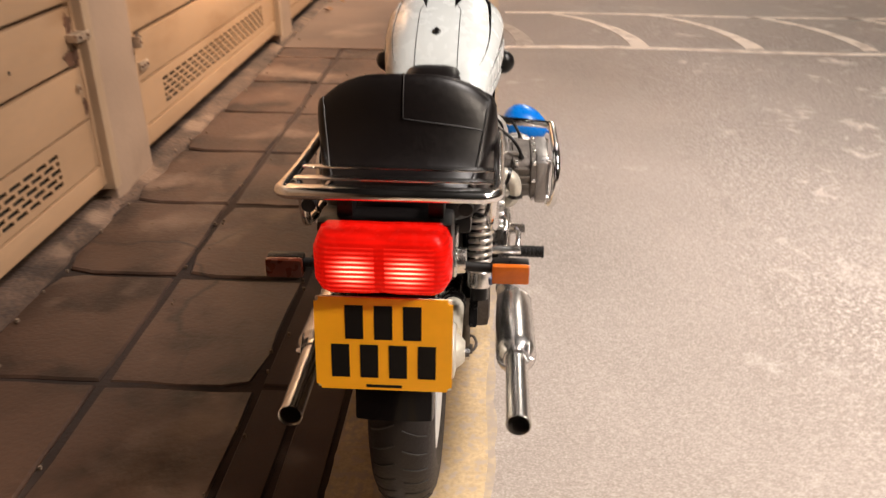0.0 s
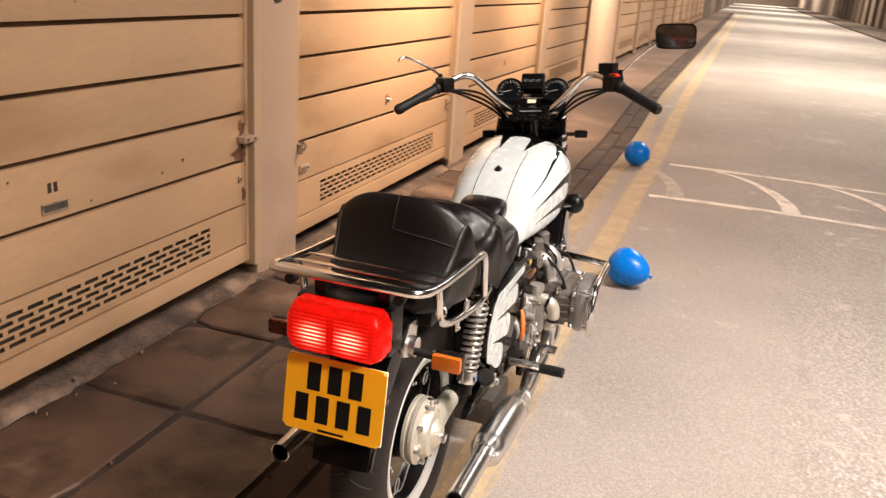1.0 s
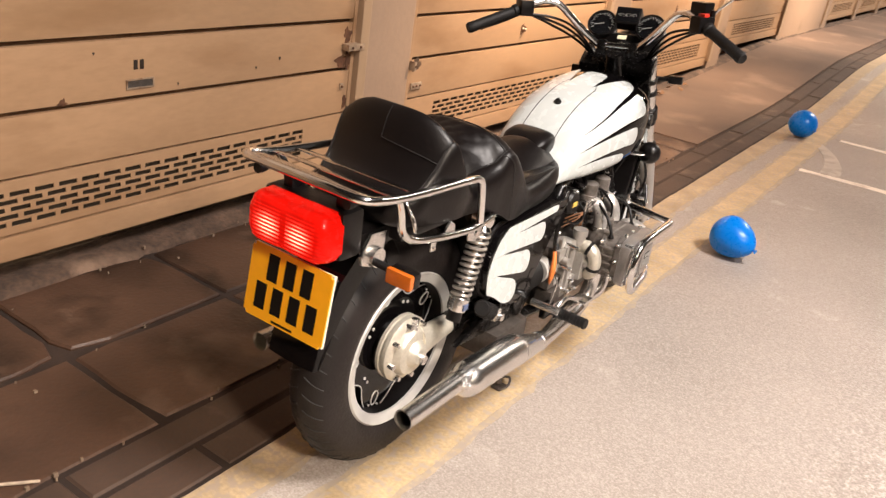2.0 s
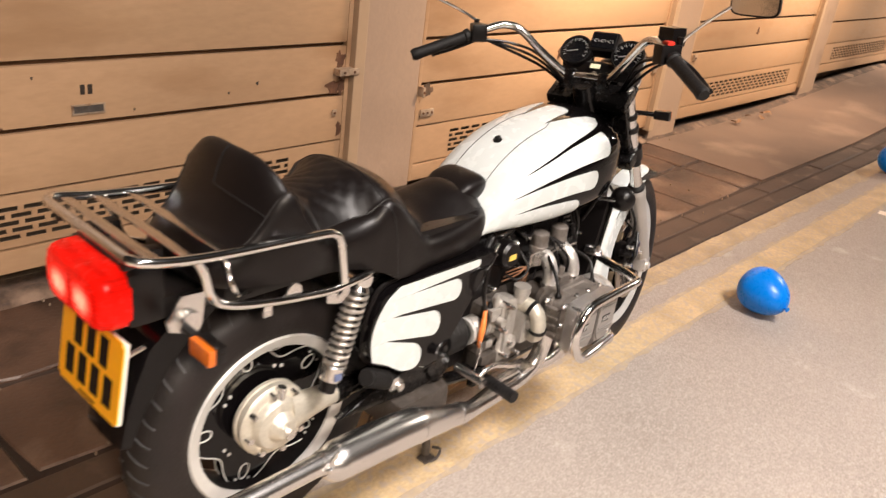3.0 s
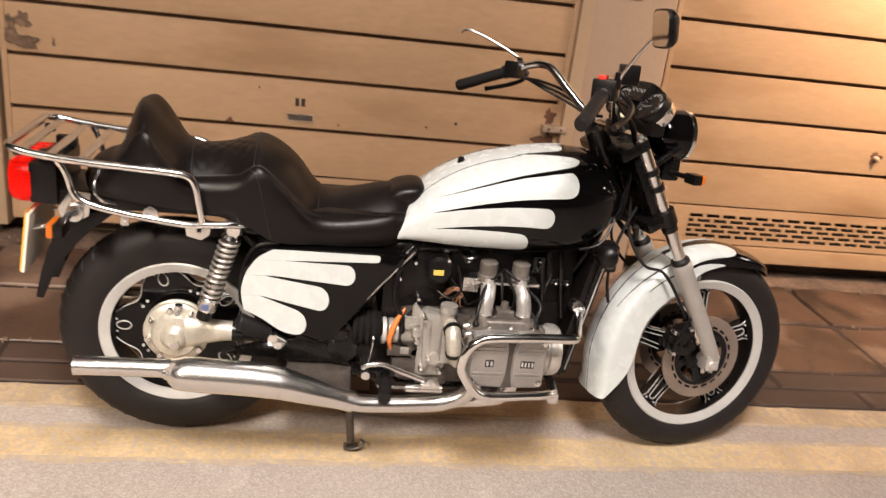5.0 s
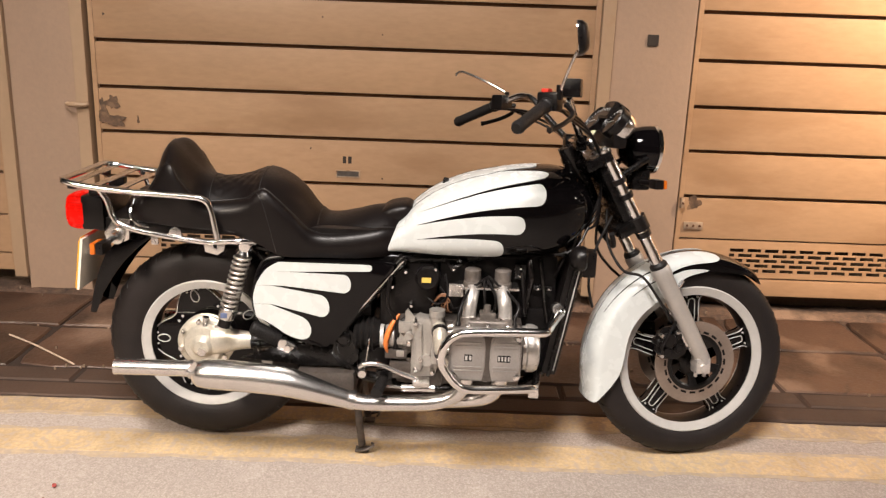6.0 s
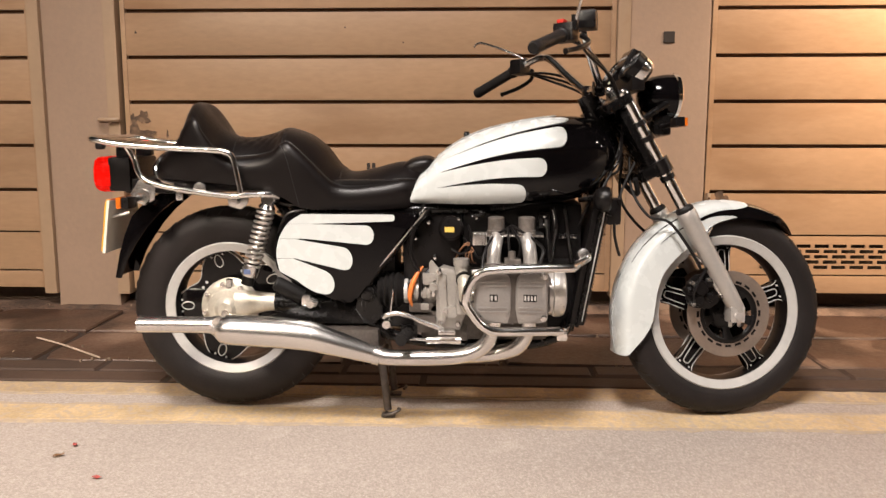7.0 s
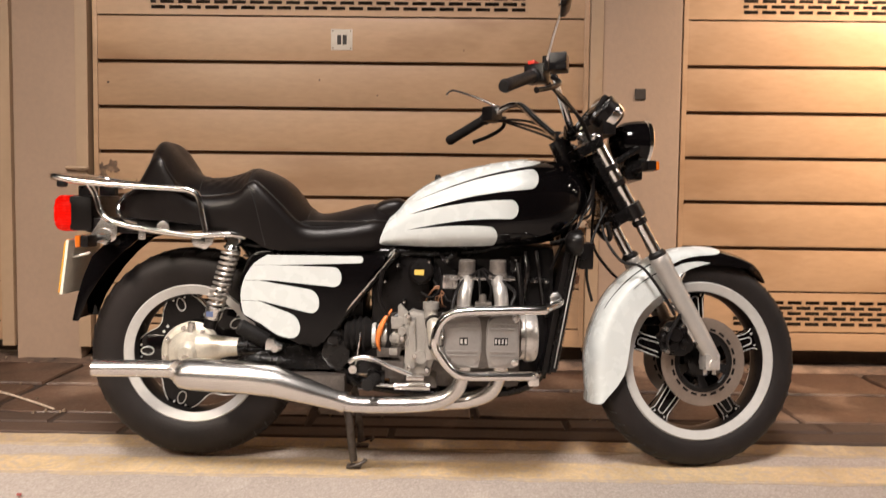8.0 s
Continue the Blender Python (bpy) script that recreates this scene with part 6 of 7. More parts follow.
for s in (1, -1):
    bm = bmesh.new()
    rod(bm, on_fork(s * 0.105, -0.005), on_fork(s * 0.105, 0.50), 0.0185, 22)
    tubep = part("fork_tube", steered(bm), M["chrome"], bike, "chrome fork tube")
    bm = bmesh.new()
    path = [on_fork(s * 0.105, d) for d in (0.385, 0.392, 0.41, 0.43, 0.62, 0.70, 0.735, 0.745)]
    tube(bm, path, [0.024, 0.029, 0.030, 0.0275, 0.0265, 0.025, 0.023, 0.018], 24)
    leg = part("fork_leg", steered(bm), M["fork_leg"], bike, "satin grey fork leg")
    bm = bmesh.new()
    tube(bm, [on_fork(s * 0.105, d) for d in (0.372, 0.38, 0.392)], [0.020, 0.027, 0.027], 20)
    part("dust_seal", steered(bm), M["grip"], leg)
    bm = bmesh.new()
    box(bm, tuple(FRONT + Vector((s * 0.083, -0.022, -0.02))), tuple(FRONT + Vector((s * 0.127, 0.024, 0.028))), 0.006)
    rod(bm, FRONT + Vector((s * 0.05, 0, 0)), FRONT + Vector((s * 0.135, 0, 0)), 0.012, 12)
    for dy in (-0.013, 0.015):
        rod(bm, FRONT + Vector((s * 0.105, dy, -0.034)), FRONT + Vector((s * 0.105, dy, 0.0)), 0.006, 8)
    part("axle_clamp", steered(bm), M["alloy"], leg)
    # calipers behind the legs
    bm = bmesh.new()
    cp = FRONT + Vector((s * 0.075, -0.105, 0.070))
    box(bm, tuple(cp - Vector((0.028, 0.026, 0.040))), tuple(cp + Vector((0.024, 0.022, 0.034))), 0.014)
    lathe(bm, [(0, 0.012), (0.020, 0.012), (0.024, 0.006), (0.024, -0.01), (0, -0.01)], cp + Vector((s * 0.030, -0.004, 0.014)), (s, 0, 0), 20)
    for dy, dz, r0, h in ((-0.010, -0.022, 0.020, 0.030), (0.022, 0.030, 0.015, 0.036), (-0.034, 0.006, 0.012, 0.034), (0.030, -0.014, 0.016, 0.028)):
        lathe(bm, [(0, h), (r0 * 0.55, h), (r0 * 0.62, h - 0.004), (r0 * 0.92, h - 0.006), (r0, h - 0.011), (r0, -0.01), (0, -0.01)], cp + Vector((s * 0.006, dy, dz)), (s, 0, 0), 18)
    prism(bm, [cp + Vector((s * 0.012, y, z)) for y, z in ((-0.045, 0.020), (-0.020, 0.052), (0.035, 0.062), (0.060, 0.035), (0.058, -0.030), (0.030, -0.050), (-0.020, -0.046), (-0.044, -0.020))], (s * 0.012, 0, 0), 0.003)
    tube(bm, smooth_path([cp + Vector((s * 0.028, -0.020, -0.035)), cp + Vector((s * 0.046, -0.032, 0.0)), cp + Vector((s * 0.044, -0.012, 0.040)), cp + Vector((s * 0.030, 0.020, 0.085)), cp + Vector((s * 0.020, 0.030, 0.14))], 5), 0.005, 8)
    caliper = part("brake_caliper", steered(bm), M["plastic"], bike, "black brake caliper")
    bm = bmesh.new()
    for dy, dz in ((-0.030, 0.030), (0.020, 0.038), (-0.028, -0.034), (0.045, 0.055), (0.062, -0.01)):
        lathe(bm, [(0, 0.012), (0.006, 0.012), (0.008, 0.006), (0.008, -0.012), (0, -0.012)], cp + Vector((s * 0.030, dy, dz)), (s, 0, 0), 10)
    rod(bm, cp + Vector((s * 0.03, 0.03, 0.04)), cp + Vector((s * 0.03, 0.062, -0.012)), 0.007, 8)
    part_each("bolt", steered(bm), M["worn_chrome"], caliper)
    # lower yoke clamp and collars
    bm = bmesh.new()
    for d in (0.085, 0.135, 0.215, 0.265):
        tube(bm, [on_fork(s * 0.105, d), on_fork(s * 0.105, d + 0.016)], 0.0225, 18)
    tube(bm, [on_fork(s * 0.105, 0.215), on_fork(s * 0.105, 0.258)], 0.028, 18)
    part_each("collar", steered(bm), M["plastic"], tubep)
bm = bmesh.new()
m = Matrix.Translation(on_fork(0, 0.235, -0.02)) @ Matrix.Rotation(radians(-29.3), 4, "X").inverted()
box(bm, (-0.125, -0.05, -0.018), (0.125, 0.03, 0.018), 0.01, m)
m = Matrix.Translation(on_fork(0, 0.012, -0.02)) @ Matrix.Rotation(radians(-29.3), 4, "X").inverted()
box(bm, (-0.125, -0.055, -0.016), (0.125, 0.032, 0.016), 0.01, m)
box(bm, (-0.11, -0.02, -0.22), (0.11, 0.02, -0.02), 0.01, m)
part("yoke", steered(bm), M["frame_black"], bike, "black fork yokes")
bm = bmesh.new()
for s in (1, -1):
    lathe(bm, [(0, 0.018), (0.010, 0.018), (0.012, 0.012), (0.017, 0.010), (0.017, 0.0), (0, 0)], on_fork(s * 0.105, 0.0), AXIS, 12)
part_each("fork_cap", steered(bm), M["worn_chrome"], bike)

# mudguard: angle from the front horizontal, across from one skirt to the other
def guard_r(a):
    return curve_at([(45, 0.336), (58, 0.346), (90, 0.347), (120, 0.342), (150, 0.340), (180, 0.343), (192, 0.346), (200.5, 0.356)], a)


def guard_in(a):
    return curve_at([(45, 0.333), (54, 0.326), (73, 0.300), (92, 0.285), (103, 0.272), (108, 0.248), (125, 0.242), (150, 0.244), (178, 0.238), (192, 0.266), (200.5, 0.338)], a)


def guard_pt(a, v, out=0.0):
    r, ri = guard_r(a), guard_in(a)
    half = 0.072 * min(1.0, 0.12 + (a - 45) / 18)
    # across: skirt, rounded shoulder, crown
    q = abs(2 * v - 1)
    sgn = 1 if v < 0.5 else -1
    drop = r - ri
    if q > 0.55:
        t = (q - 0.55) / 0.45
        x, rr = half, (r - min(0.030, drop * 0.6)) * (1 - t) + ri * t
        n = Vector((sgn, 0))
    else:
        t = q / 0.55 * math.pi / 2
        x, rr = half * math.sin(t) ** 0.9 if t > 0 else 0.0, r - min(0.030, drop * 0.6) * (1 - math.cos(t))
        n = Vector((sgn * math.sin(t), math.cos(t)))
    x, rr = sgn * x + n.x * out, rr + n.y * out
    b = radians(a)
    return FRONT + Vector((x, rr * math.cos(b), rr * math.sin(b)))


bm = bmesh.new()
rows = [[bm.verts.new(guard_pt(45 + 155.5 * i / 60, k / 28)) for k in range(29)] for i in range(61)]
for a, b in zip(rows, rows[1:]):
    for k in range(28):
        bm.faces.new((a[k], a[k + 1], b[k + 1], b[k]))
bmesh.ops.recalc_face_normals(bm, faces=bm.faces[:])
bmesh.ops.solidify(bm, geom=bm.faces[:], thickness=0.003)
guard = part("front_mudguard", steered(bm), M["black_paint"], bike, "black front mudguard painted with white feathers")


def guard_patch(a0, a1, v0, v1, tip, name="white_feather", n=24, material="white_paint", lift=1.0):
    """From a0 (the rounded tip side) to a1; v ranges may change along the way."""
    def g(u, v, out):
        lo, hi = v0(u), v1(u)
        e = max(0.0, 1 - (u - a0) / tip)
        k = math.sqrt(max(0.0, 1 - min(1, e) ** 2.2)) + 1e-3
        m = (lo + hi) / 2
        return guard_pt(u, m + (lo - m) * k + (hi - lo) * k * v, out * lift + 0.0008)
    us = [a0 + (a1 - a0) * (k / n) ** 1.7 for k in range(n + 1)]
    part(name, steered(patch(bmesh.new(), g, us, 10)), M[material], guard, "white painted feather" if material == "white_paint" else "")


for s in (0, 1):
    w = (lambda v: v) if s == 0 else (lambda v: 1 - v)
    # rear sheet, upper feather and short lower feather on each flank
    guard_patch(116, 200.2, lambda u, w=w: w(0.004), lambda u, w=w: w(0.494), 0.01)
    guard_patch(80, 116, lambda u, w=w: w(0.20 + 0.05 * max(0, (112 - u) / 32)), lambda u, w=w: w(0.478 - 0.05 * max(0, (110 - u) / 30)), 9)
    guard_patch(86, 116, lambda u, w=w: w(0.012), lambda u, w=w: w(0.188 - 0.10 * max(0, (112 - u) / 26)), 12)
    guard_patch(116.5, 152, lambda u, w=w: w(0.33 + (u - 116) * 0.0022), lambda u, w=w: w(0.347 + (u - 116) * 0.0018), 1, "dark_quill", material="plate_black", lift=1.6)
    guard_patch(116.5, 136, lambda u, w=w: w(0.185 + (u - 116) * 0.002), lambda u, w=w: w(0.200 + (u - 116) * 0.0013), 1, "dark_quill", material="plate_black", lift=1.6)
bm = bmesh.new()
for s in (1, -1):
    tube(bm, [guard_pt(104, 0.02 if s > 0 else 0.98, 0.004), on_fork(s * 0.098, 0.50)], 0.007, 8)
    tube(bm, [FRONT + Vector((s * 0.076, -0.13, 0.19)), FRONT + Vector((s * 0.100, -0.02, 0.10))], 0.006, 8)
part_each("guard_stay", steered(bm), M["worn_chrome"], guard)

# -- handlebar and controls --
bm = bmesh.new()
for s in (1, -1):
    tube(bm, smooth_path([V(s * 0.0, 2.595, 1.003), V(s * 0.055, 2.594, 1.003), V(s * 0.080, 2.585, 1.015), V(s * 0.135, 2.545, 1.070), V(s * 0.185, 2.512, 1.122), V(s * 0.215, 2.495, 1.134), V(s * 0.245, 2.468, 1.130), V(s * 0.30, 2.415, 1.102), V(s * 0.41, 2.315, 1.046)], 6), 0.0115, 16)
bar = part("handlebar", steered(bm), M["chrome"], bike, "high chrome handlebar")
bm = bmesh.new()
for s in (1, -1):
    box(bm, tuple(V(s * 0.038, 2.578, 0.975)), tuple(V(s * 0.066, 2.612, 1.020)), 0.006)
part_each("bar_clamp", steered(bm), M["frame_black"], bar)
for s in (1, -1):
    g0, g1 = V(s * 0.298, 2.417, 1.103), V(s * 0.416, 2.310, 1.043)
    d = (g1 - g0).normalized()
    bm = bmesh.new()
    tube(bm, [g0, g0 + d * 0.012, g0 + d * 0.016, g0 + d * 0.15, g1 - d * 0.004, g1 + d * 0.006], [0.020, 0.020, 0.0165, 0.0165, 0.018, 0.014], 18)
    gripp = part("hand_grip", steered(bm), M["grip"], bar, "black rubber grip")
    bm = bmesh.new()
    box(bm, (-0.022, -0.032, -0.026), (0.022, 0.026, 0.024), 0.008, Matrix.Translation(g0 - d * 0.026) @ Matrix.Rotation(s * radians(-40), 4, "Z"))
    switch = part("switch_box", steered(bm), M["plastic"], bar, "black switch housing")
    if s > 0:
        bm = bmesh.new()
        box(bm, (-0.014, -0.010, 0), (0.014, 0.010, 0.010), 0.003, Matrix.Translation(g0 - d * 0.024 + Vector((0, -0.012, 0.023))) @ Matrix.Rotation(radians(-40), 4, "Z"))
        part("stop_button", steered(bm), M["red"], switch, "red stop switch")
        bm = bmesh.new()
        box(bm, (-0.026, -0.024, -0.018), (0.026, 0.024, 0.030), 0.005, Matrix.Translation(g0 - d * 0.05 + Vector((0.0, 0.048, 0.022))) @ Matrix.Rotation(radians(-25), 4, "Z"))
        part("fluid_reservoir", steered(bm), M["plastic"], bar, "square black brake reservoir")
    # lever in front of the grip
    bm = bmesh.new()
    fwd = Vector((s * 0.25, 0.9, -0.25)).normalized()
    a = g0 - d * 0.03 + fwd * 0.040
    tube(bm, smooth_path([a, a + d * 0.04 + fwd * 0.034, a + d * 0.10 + fwd * 0.040, a + d * 0.165 + fwd * 0.026], 5), [0.009] + [0.0068] * 14 + [0.0085], 10)
    part("lever", steered(bm), M["plastic"] if s > 0 else M["plastic"], bar, "black hand lever")
    # mirror stalks: one carries a mirror, the other is broken off
    b0 = V(s * 0.300, 2.448, 1.128) if s > 0 else V(s * 0.296, 2.452, 1.120)
    if s > 0:
        stalk = [b0, b0 + Vector((0.014, 0.004, 0.026)), b0 + Vector((0.064, 0.006, 0.072)), b0 + Vector((0.112, 0.008, 0.108))]
    else:
        stalk = [b0, b0 + Vector((-0.004, -0.002, 0.022)), b0 + Vector((-0.040, -0.060, 0.058)), b0 + Vector((-0.082, -0.125, 0.088)), b0 + Vector((-0.094, -0.142, 0.091)), b0 + Vector((-0.106, -0.152, 0.086)), b0 + Vector((-0.108, -0.154, 0.078))]
    bm = tube(bmesh.new(), smooth_path(stalk, 4), 0.0042, 10)
    st = part("mirror_stalk", steered(bm), M["chrome"], bar, "thin chrome mirror stalk")
    bm = rod(bmesh.new(), b0 - Vector((0, 0, 0.012)), b0 + Vector((0.002 * s, 0, 0.026)), 0.0085, 10)
    part("stalk_base", steered(bm), M["plastic"], st)
    if s > 0:
        mm = Matrix.Translation(stalk[-1] + Vector((0.058, -0.018, 0.022))) @ Matrix.Rotation(radians(-16), 4, "Z") @ Matrix.Rotation(radians(6), 4, "X")
        bm = bmesh.new()
        loft(bm, [[mm @ Vector((0.064 * k * math.copysign(abs(math.cos(b)) ** 0.4, math.cos(b)), y, 0.040 * k * math.copysign(abs(math.sin(b)) ** 0.4, math.sin(b)))) for b in [j * math.pi / 16 for j in range(32)]] for y, k in ((0.024, 0.45), (0.020, 0.75), (0.008, 0.97), (0.0, 1.0), (-0.004, 1.0))])
        mir = part("mirror", steered(bm), M["plastic"], st, "rectangular black mirror shell")
        bm = bmesh.new()
        loft(bm, [[mm @ Vector((0.060 * math.copysign(abs(math.cos(b)) ** 0.4, math.cos(b)), y, 0.036 * math.copysign(abs(math.sin(b)) ** 0.4, math.sin(b)))) for b in [j * math.pi / 16 for j in range(32)]] for y in (-0.0042, -0.0052)])
        part("mirror_glass", steered(bm), M["mirror"], mir, "mirror glass")

# cables from the bars
bm = bmesh.new()
for s in (1, -1):
    for k in range(3):
        o = 0.008 * k
        tube(bm, smooth_path([V(s * 0.275, 2.45 + o, 1.09), V(s * 0.22, 2.50 + o, 1.085 - 0.012 * k), V(s * 0.16, 2.56 + o * 2, 1.06 - 0.02 * k), V(s * 0.11, 2.62 + o, 1.0 - 0.012 * k), V(s * 0.075, 2.66, 0.93), V(s * 0.06, 2.66, 0.83 - 0.03 * k), V(s * 0.07, 2.62, 0.74)], 6), 0.0042, 8)
part_each("cable", steered(bm), M["plastic"], bike)
bm = bmesh.new()
tube(bm, smooth_path([V(0.03, 2.70, 0.80), V(0.05, 2.70, 0.70), V(0.085, 2.74, 0.62), V(0.10, 2.80, 0.60), V(0.11, 2.86, 0.52), V(0.10, 2.90, 0.46)], 6), 0.0045, 8)
tube(bm, smooth_path([V(-0.03, 2.70, 0.80), V(-0.05, 2.70, 0.68), V(-0.085, 2.76, 0.60), V(-0.11, 2.86, 0.52), V(-0.10, 2.90, 0.46)], 6), 0.0045, 8)
tube(bm, smooth_path([V(0.05, 2.71, 0.78), V(0.06, 2.66, 0.68), V(0.07, 2.64, 0.58), V(0.06, 2.66, 0.50)], 6), 0.0045, 8)
tube(bm, smooth_path([V(0.08, 2.70, 0.73), V(0.05, 2.72, 0.69), V(-0.02, 2.73, 0.69), V(-0.07, 2.71, 0.73)], 6), 0.008, 10)
part_each("brake_hose", steered(bm), M["grip"], bike, "black rubber brake hose")
bm = bmesh.new()
box(bm, tuple(V(0.04, 2.630, 0.60)), tuple(V(0.10, 2.675, 0.68)), 0.012)
rod(bm, V(0.09, 2.64, 0.64), V(0.115, 2.64, 0.645), 0.014, 12)
part("junction", bm, M["plastic"], bike)
bm = bmesh.new()
tube(bm, smooth_path([V(0.13, 2.60, 0.80), V(0.12, 2.60, 0.72), V(0.12, 2.57, 0.66), V(0.10, 2.55, 0.60)], 6), 0.005, 8)
tube(bm, smooth_path([V(0.10, 2.64, 0.76), V(0.135, 2.60, 0.70), V(0.14, 2.54, 0.68)], 6), 0.004, 8)
part_each("loom", bm, M["plastic"], bike)

# -- instruments and lamps --
dash = part("instrument_bracket", steered(boxes((tuple(V(-0.12, 2.672, 0.985)), tuple(V(0.12, 2.715, 1.035))), bevel=0.012)), M["plastic"], bike, "black instrument cluster")
tilt = Vector((0, -0.80, 0.60)).normalized()
for s in (1, -1):
    o = V(s * 0.082, 2.690, 1.058)
    bm = bmesh.new()
    lathe(bm, [(0, -0.052), (0.030, -0.050), (0.043, -0.036), (0.048, -0.010), (0.050, 0.012), (0.047, 0.016), (0.044, 0.010), (0, 0.008)], o, tilt, 36)
    dial = part("dial", steered(bm), M["plastic"], dash, "round black dial")
    bm = bmesh.new()
    lathe(bm, [(0.0, 0.0092), (0.043, 0.0092), (0.043, 0.0104), (0.0, 0.0108)], o, tilt, 36)
    part("dial_glass", steered(bm), M["dial"], dial)
    bm = bmesh.new()
    u = Vector((1, 0, 0))
    w = tilt.cross(u)
    for k in range(-10, 11):
        a = k * 0.21 + math.pi / 2
        dd = u * math.cos(a) + w * math.sin(a)
        long = 0.030 if k % 2 == 0 else 0.0345
        tube(bm, [o + tilt * 0.0114 + dd * long, o + tilt * 0.0114 + dd * 0.0395], 0.0009 if k % 2 == 0 else 0.0006, 4)
    tube(bm, [o + tilt * 0.0118 + u * 0.006, o + tilt * 0.0118 - u * 0.027 - w * 0.008], 0.0013, 4)
    part("dial_mark", steered(bm), M["rim"], dial)
    bm = bmesh.new()
    lathe(bm, [(0.044, -0.040), (0.047, -0.034), (0.0495, -0.014), (0.046, -0.014), (0.040, -0.040)], o, tilt, 36, closed=True)
    part("dial_band", steered(bm), M["chrome"], dial)
m = Matrix.Translation(V(0, 2.712, 1.084)) @ Matrix.Rotation(radians(-32), 4, "X")
box_bm = box(bmesh.new(), (-0.043, -0.024, -0.031), (0.043, 0.028, 0.031), 0.009, m)
gauge = part("gauge_box", steered(box_bm), M["plastic"], dash, "rectangular black gauge pod")
bm = box(bmesh.new(), (-0.036, -0.0255, -0.023), (0.036, -0.024, 0.024), 0.0, m)
part("gauge_glass", steered(bm), M["dial"], gauge)
bm = bmesh.new()
for x in (-0.022, 0.0, 0.022):
    tube(bm, [m @ Vector((x - 0.008, -0.0262, -0.004)), m @ Vector((x - 0.004, -0.0262, 0.004)), m @ Vector((x + 0.004, -0.0262, 0.004)), m @ Vector((x + 0.008, -0.0262, -0.004))], 0.0006, 4)
    tube(bm, [m @ Vector((x, -0.0264, -0.006)), m @ Vector((x - 0.012, -0.0264, 0.001))], 0.0007, 4)
part_each("gauge_mark", steered(bm), M["rim"], gauge)
bm = box(bmesh.new(), (-0.015, 0, -0.007), (0.015, 0.003, 0.007), 0.0, Matrix.Translation(V(-0.002, 2.650, 1.028)) @ Matrix.Rotation(radians(-35), 4, "X"))
part("sticker", steered(bm), M["pale_tag"], dash, "small pale sticker", smooth=False)
bm = bmesh.new()
lathe(bm, [(0, 0.01), (0.010, 0.01), (0.012, 0.004), (0.016, 0.0), (0.016, -0.02), (0, -0.02)], V(0.0, 2.645, 1.000), (0, -0.7, 0.7), 16)
part("ignition_lock", steered(bm), M["worn_chrome"], dash)
lo = V(0, 2.813, 0.981)
fw = Vector((0, 0.992, -0.04)).normalized()
bm = bmesh.new()
lathe(bm, [(0, -0.078), (0.022, -0.076), (0.045, -0.062), (0.060, -0.038), (0.068, -0.006), (0.071, 0.022), (0.071, 0.030)], lo, fw, 40)
lamp = part("headlamp", steered(bm), M["black_paint"], bike, "round headlamp in a black shell")
bm = bmesh.new()
lathe(bm, [(0.071, 0.024), (0.0745, 0.026), (0.0745, 0.036), (0.069, 0.041), (0.066, 0.036)], lo, fw, 40)
part("lamp_ring", steered(bm), M["chrome"], lamp, "chrome lamp rim")
bm = bmesh.new()
lathe(bm, [(0.067, 0.037), (0.05, 0.043), (0.025, 0.047), (0.0, 0.048)], lo, fw, 40)
part("lamp_lens", steered(bm), M["glass"], lamp, "clear headlamp glass")
bm = bmesh.new()
for s in (1, -1):
    tube(bm, [on_fork(s * 0.09, 0.09), V(s * 0.075, 2.80, 0.955)], 0.010, 10)
box(bm, tuple(V(-0.07, 2.76, 0.86)), tuple(V(0.07, 2.815, 0.92)), 0.01)
part_each("lamp_bracket", steered(bm), M["frame_black"], lamp)


def indicator(o, aim, parent_pt, steer, s):
    go = steered if steer else (lambda b: b)
    aim = Vector(aim).normalized()
    bm = boxes((tuple(o - Vector((0.024, 0.024, 0.014))), tuple(o + Vector((0.024, 0.002, 0.014)))), bevel=0.006)
    ind = part("indicator", go(bm), M["plastic"], bike, "black indicator with amber lens")
    bm = boxes((tuple(o + Vector((-0.022, 0.0025, -0.0125))), tuple(o + Vector((0.022, 0.012, 0.0125)))), bevel=0.005)
    part("indicator_lens", go(bm), M["orange_lens"], ind, "amber lens")
    part("indicator_stalk", go(rod(bmesh.new(), parent_pt, o - aim * 0.008, 0.0075, 10)), M["plastic"] if steer else M["chrome"], ind)


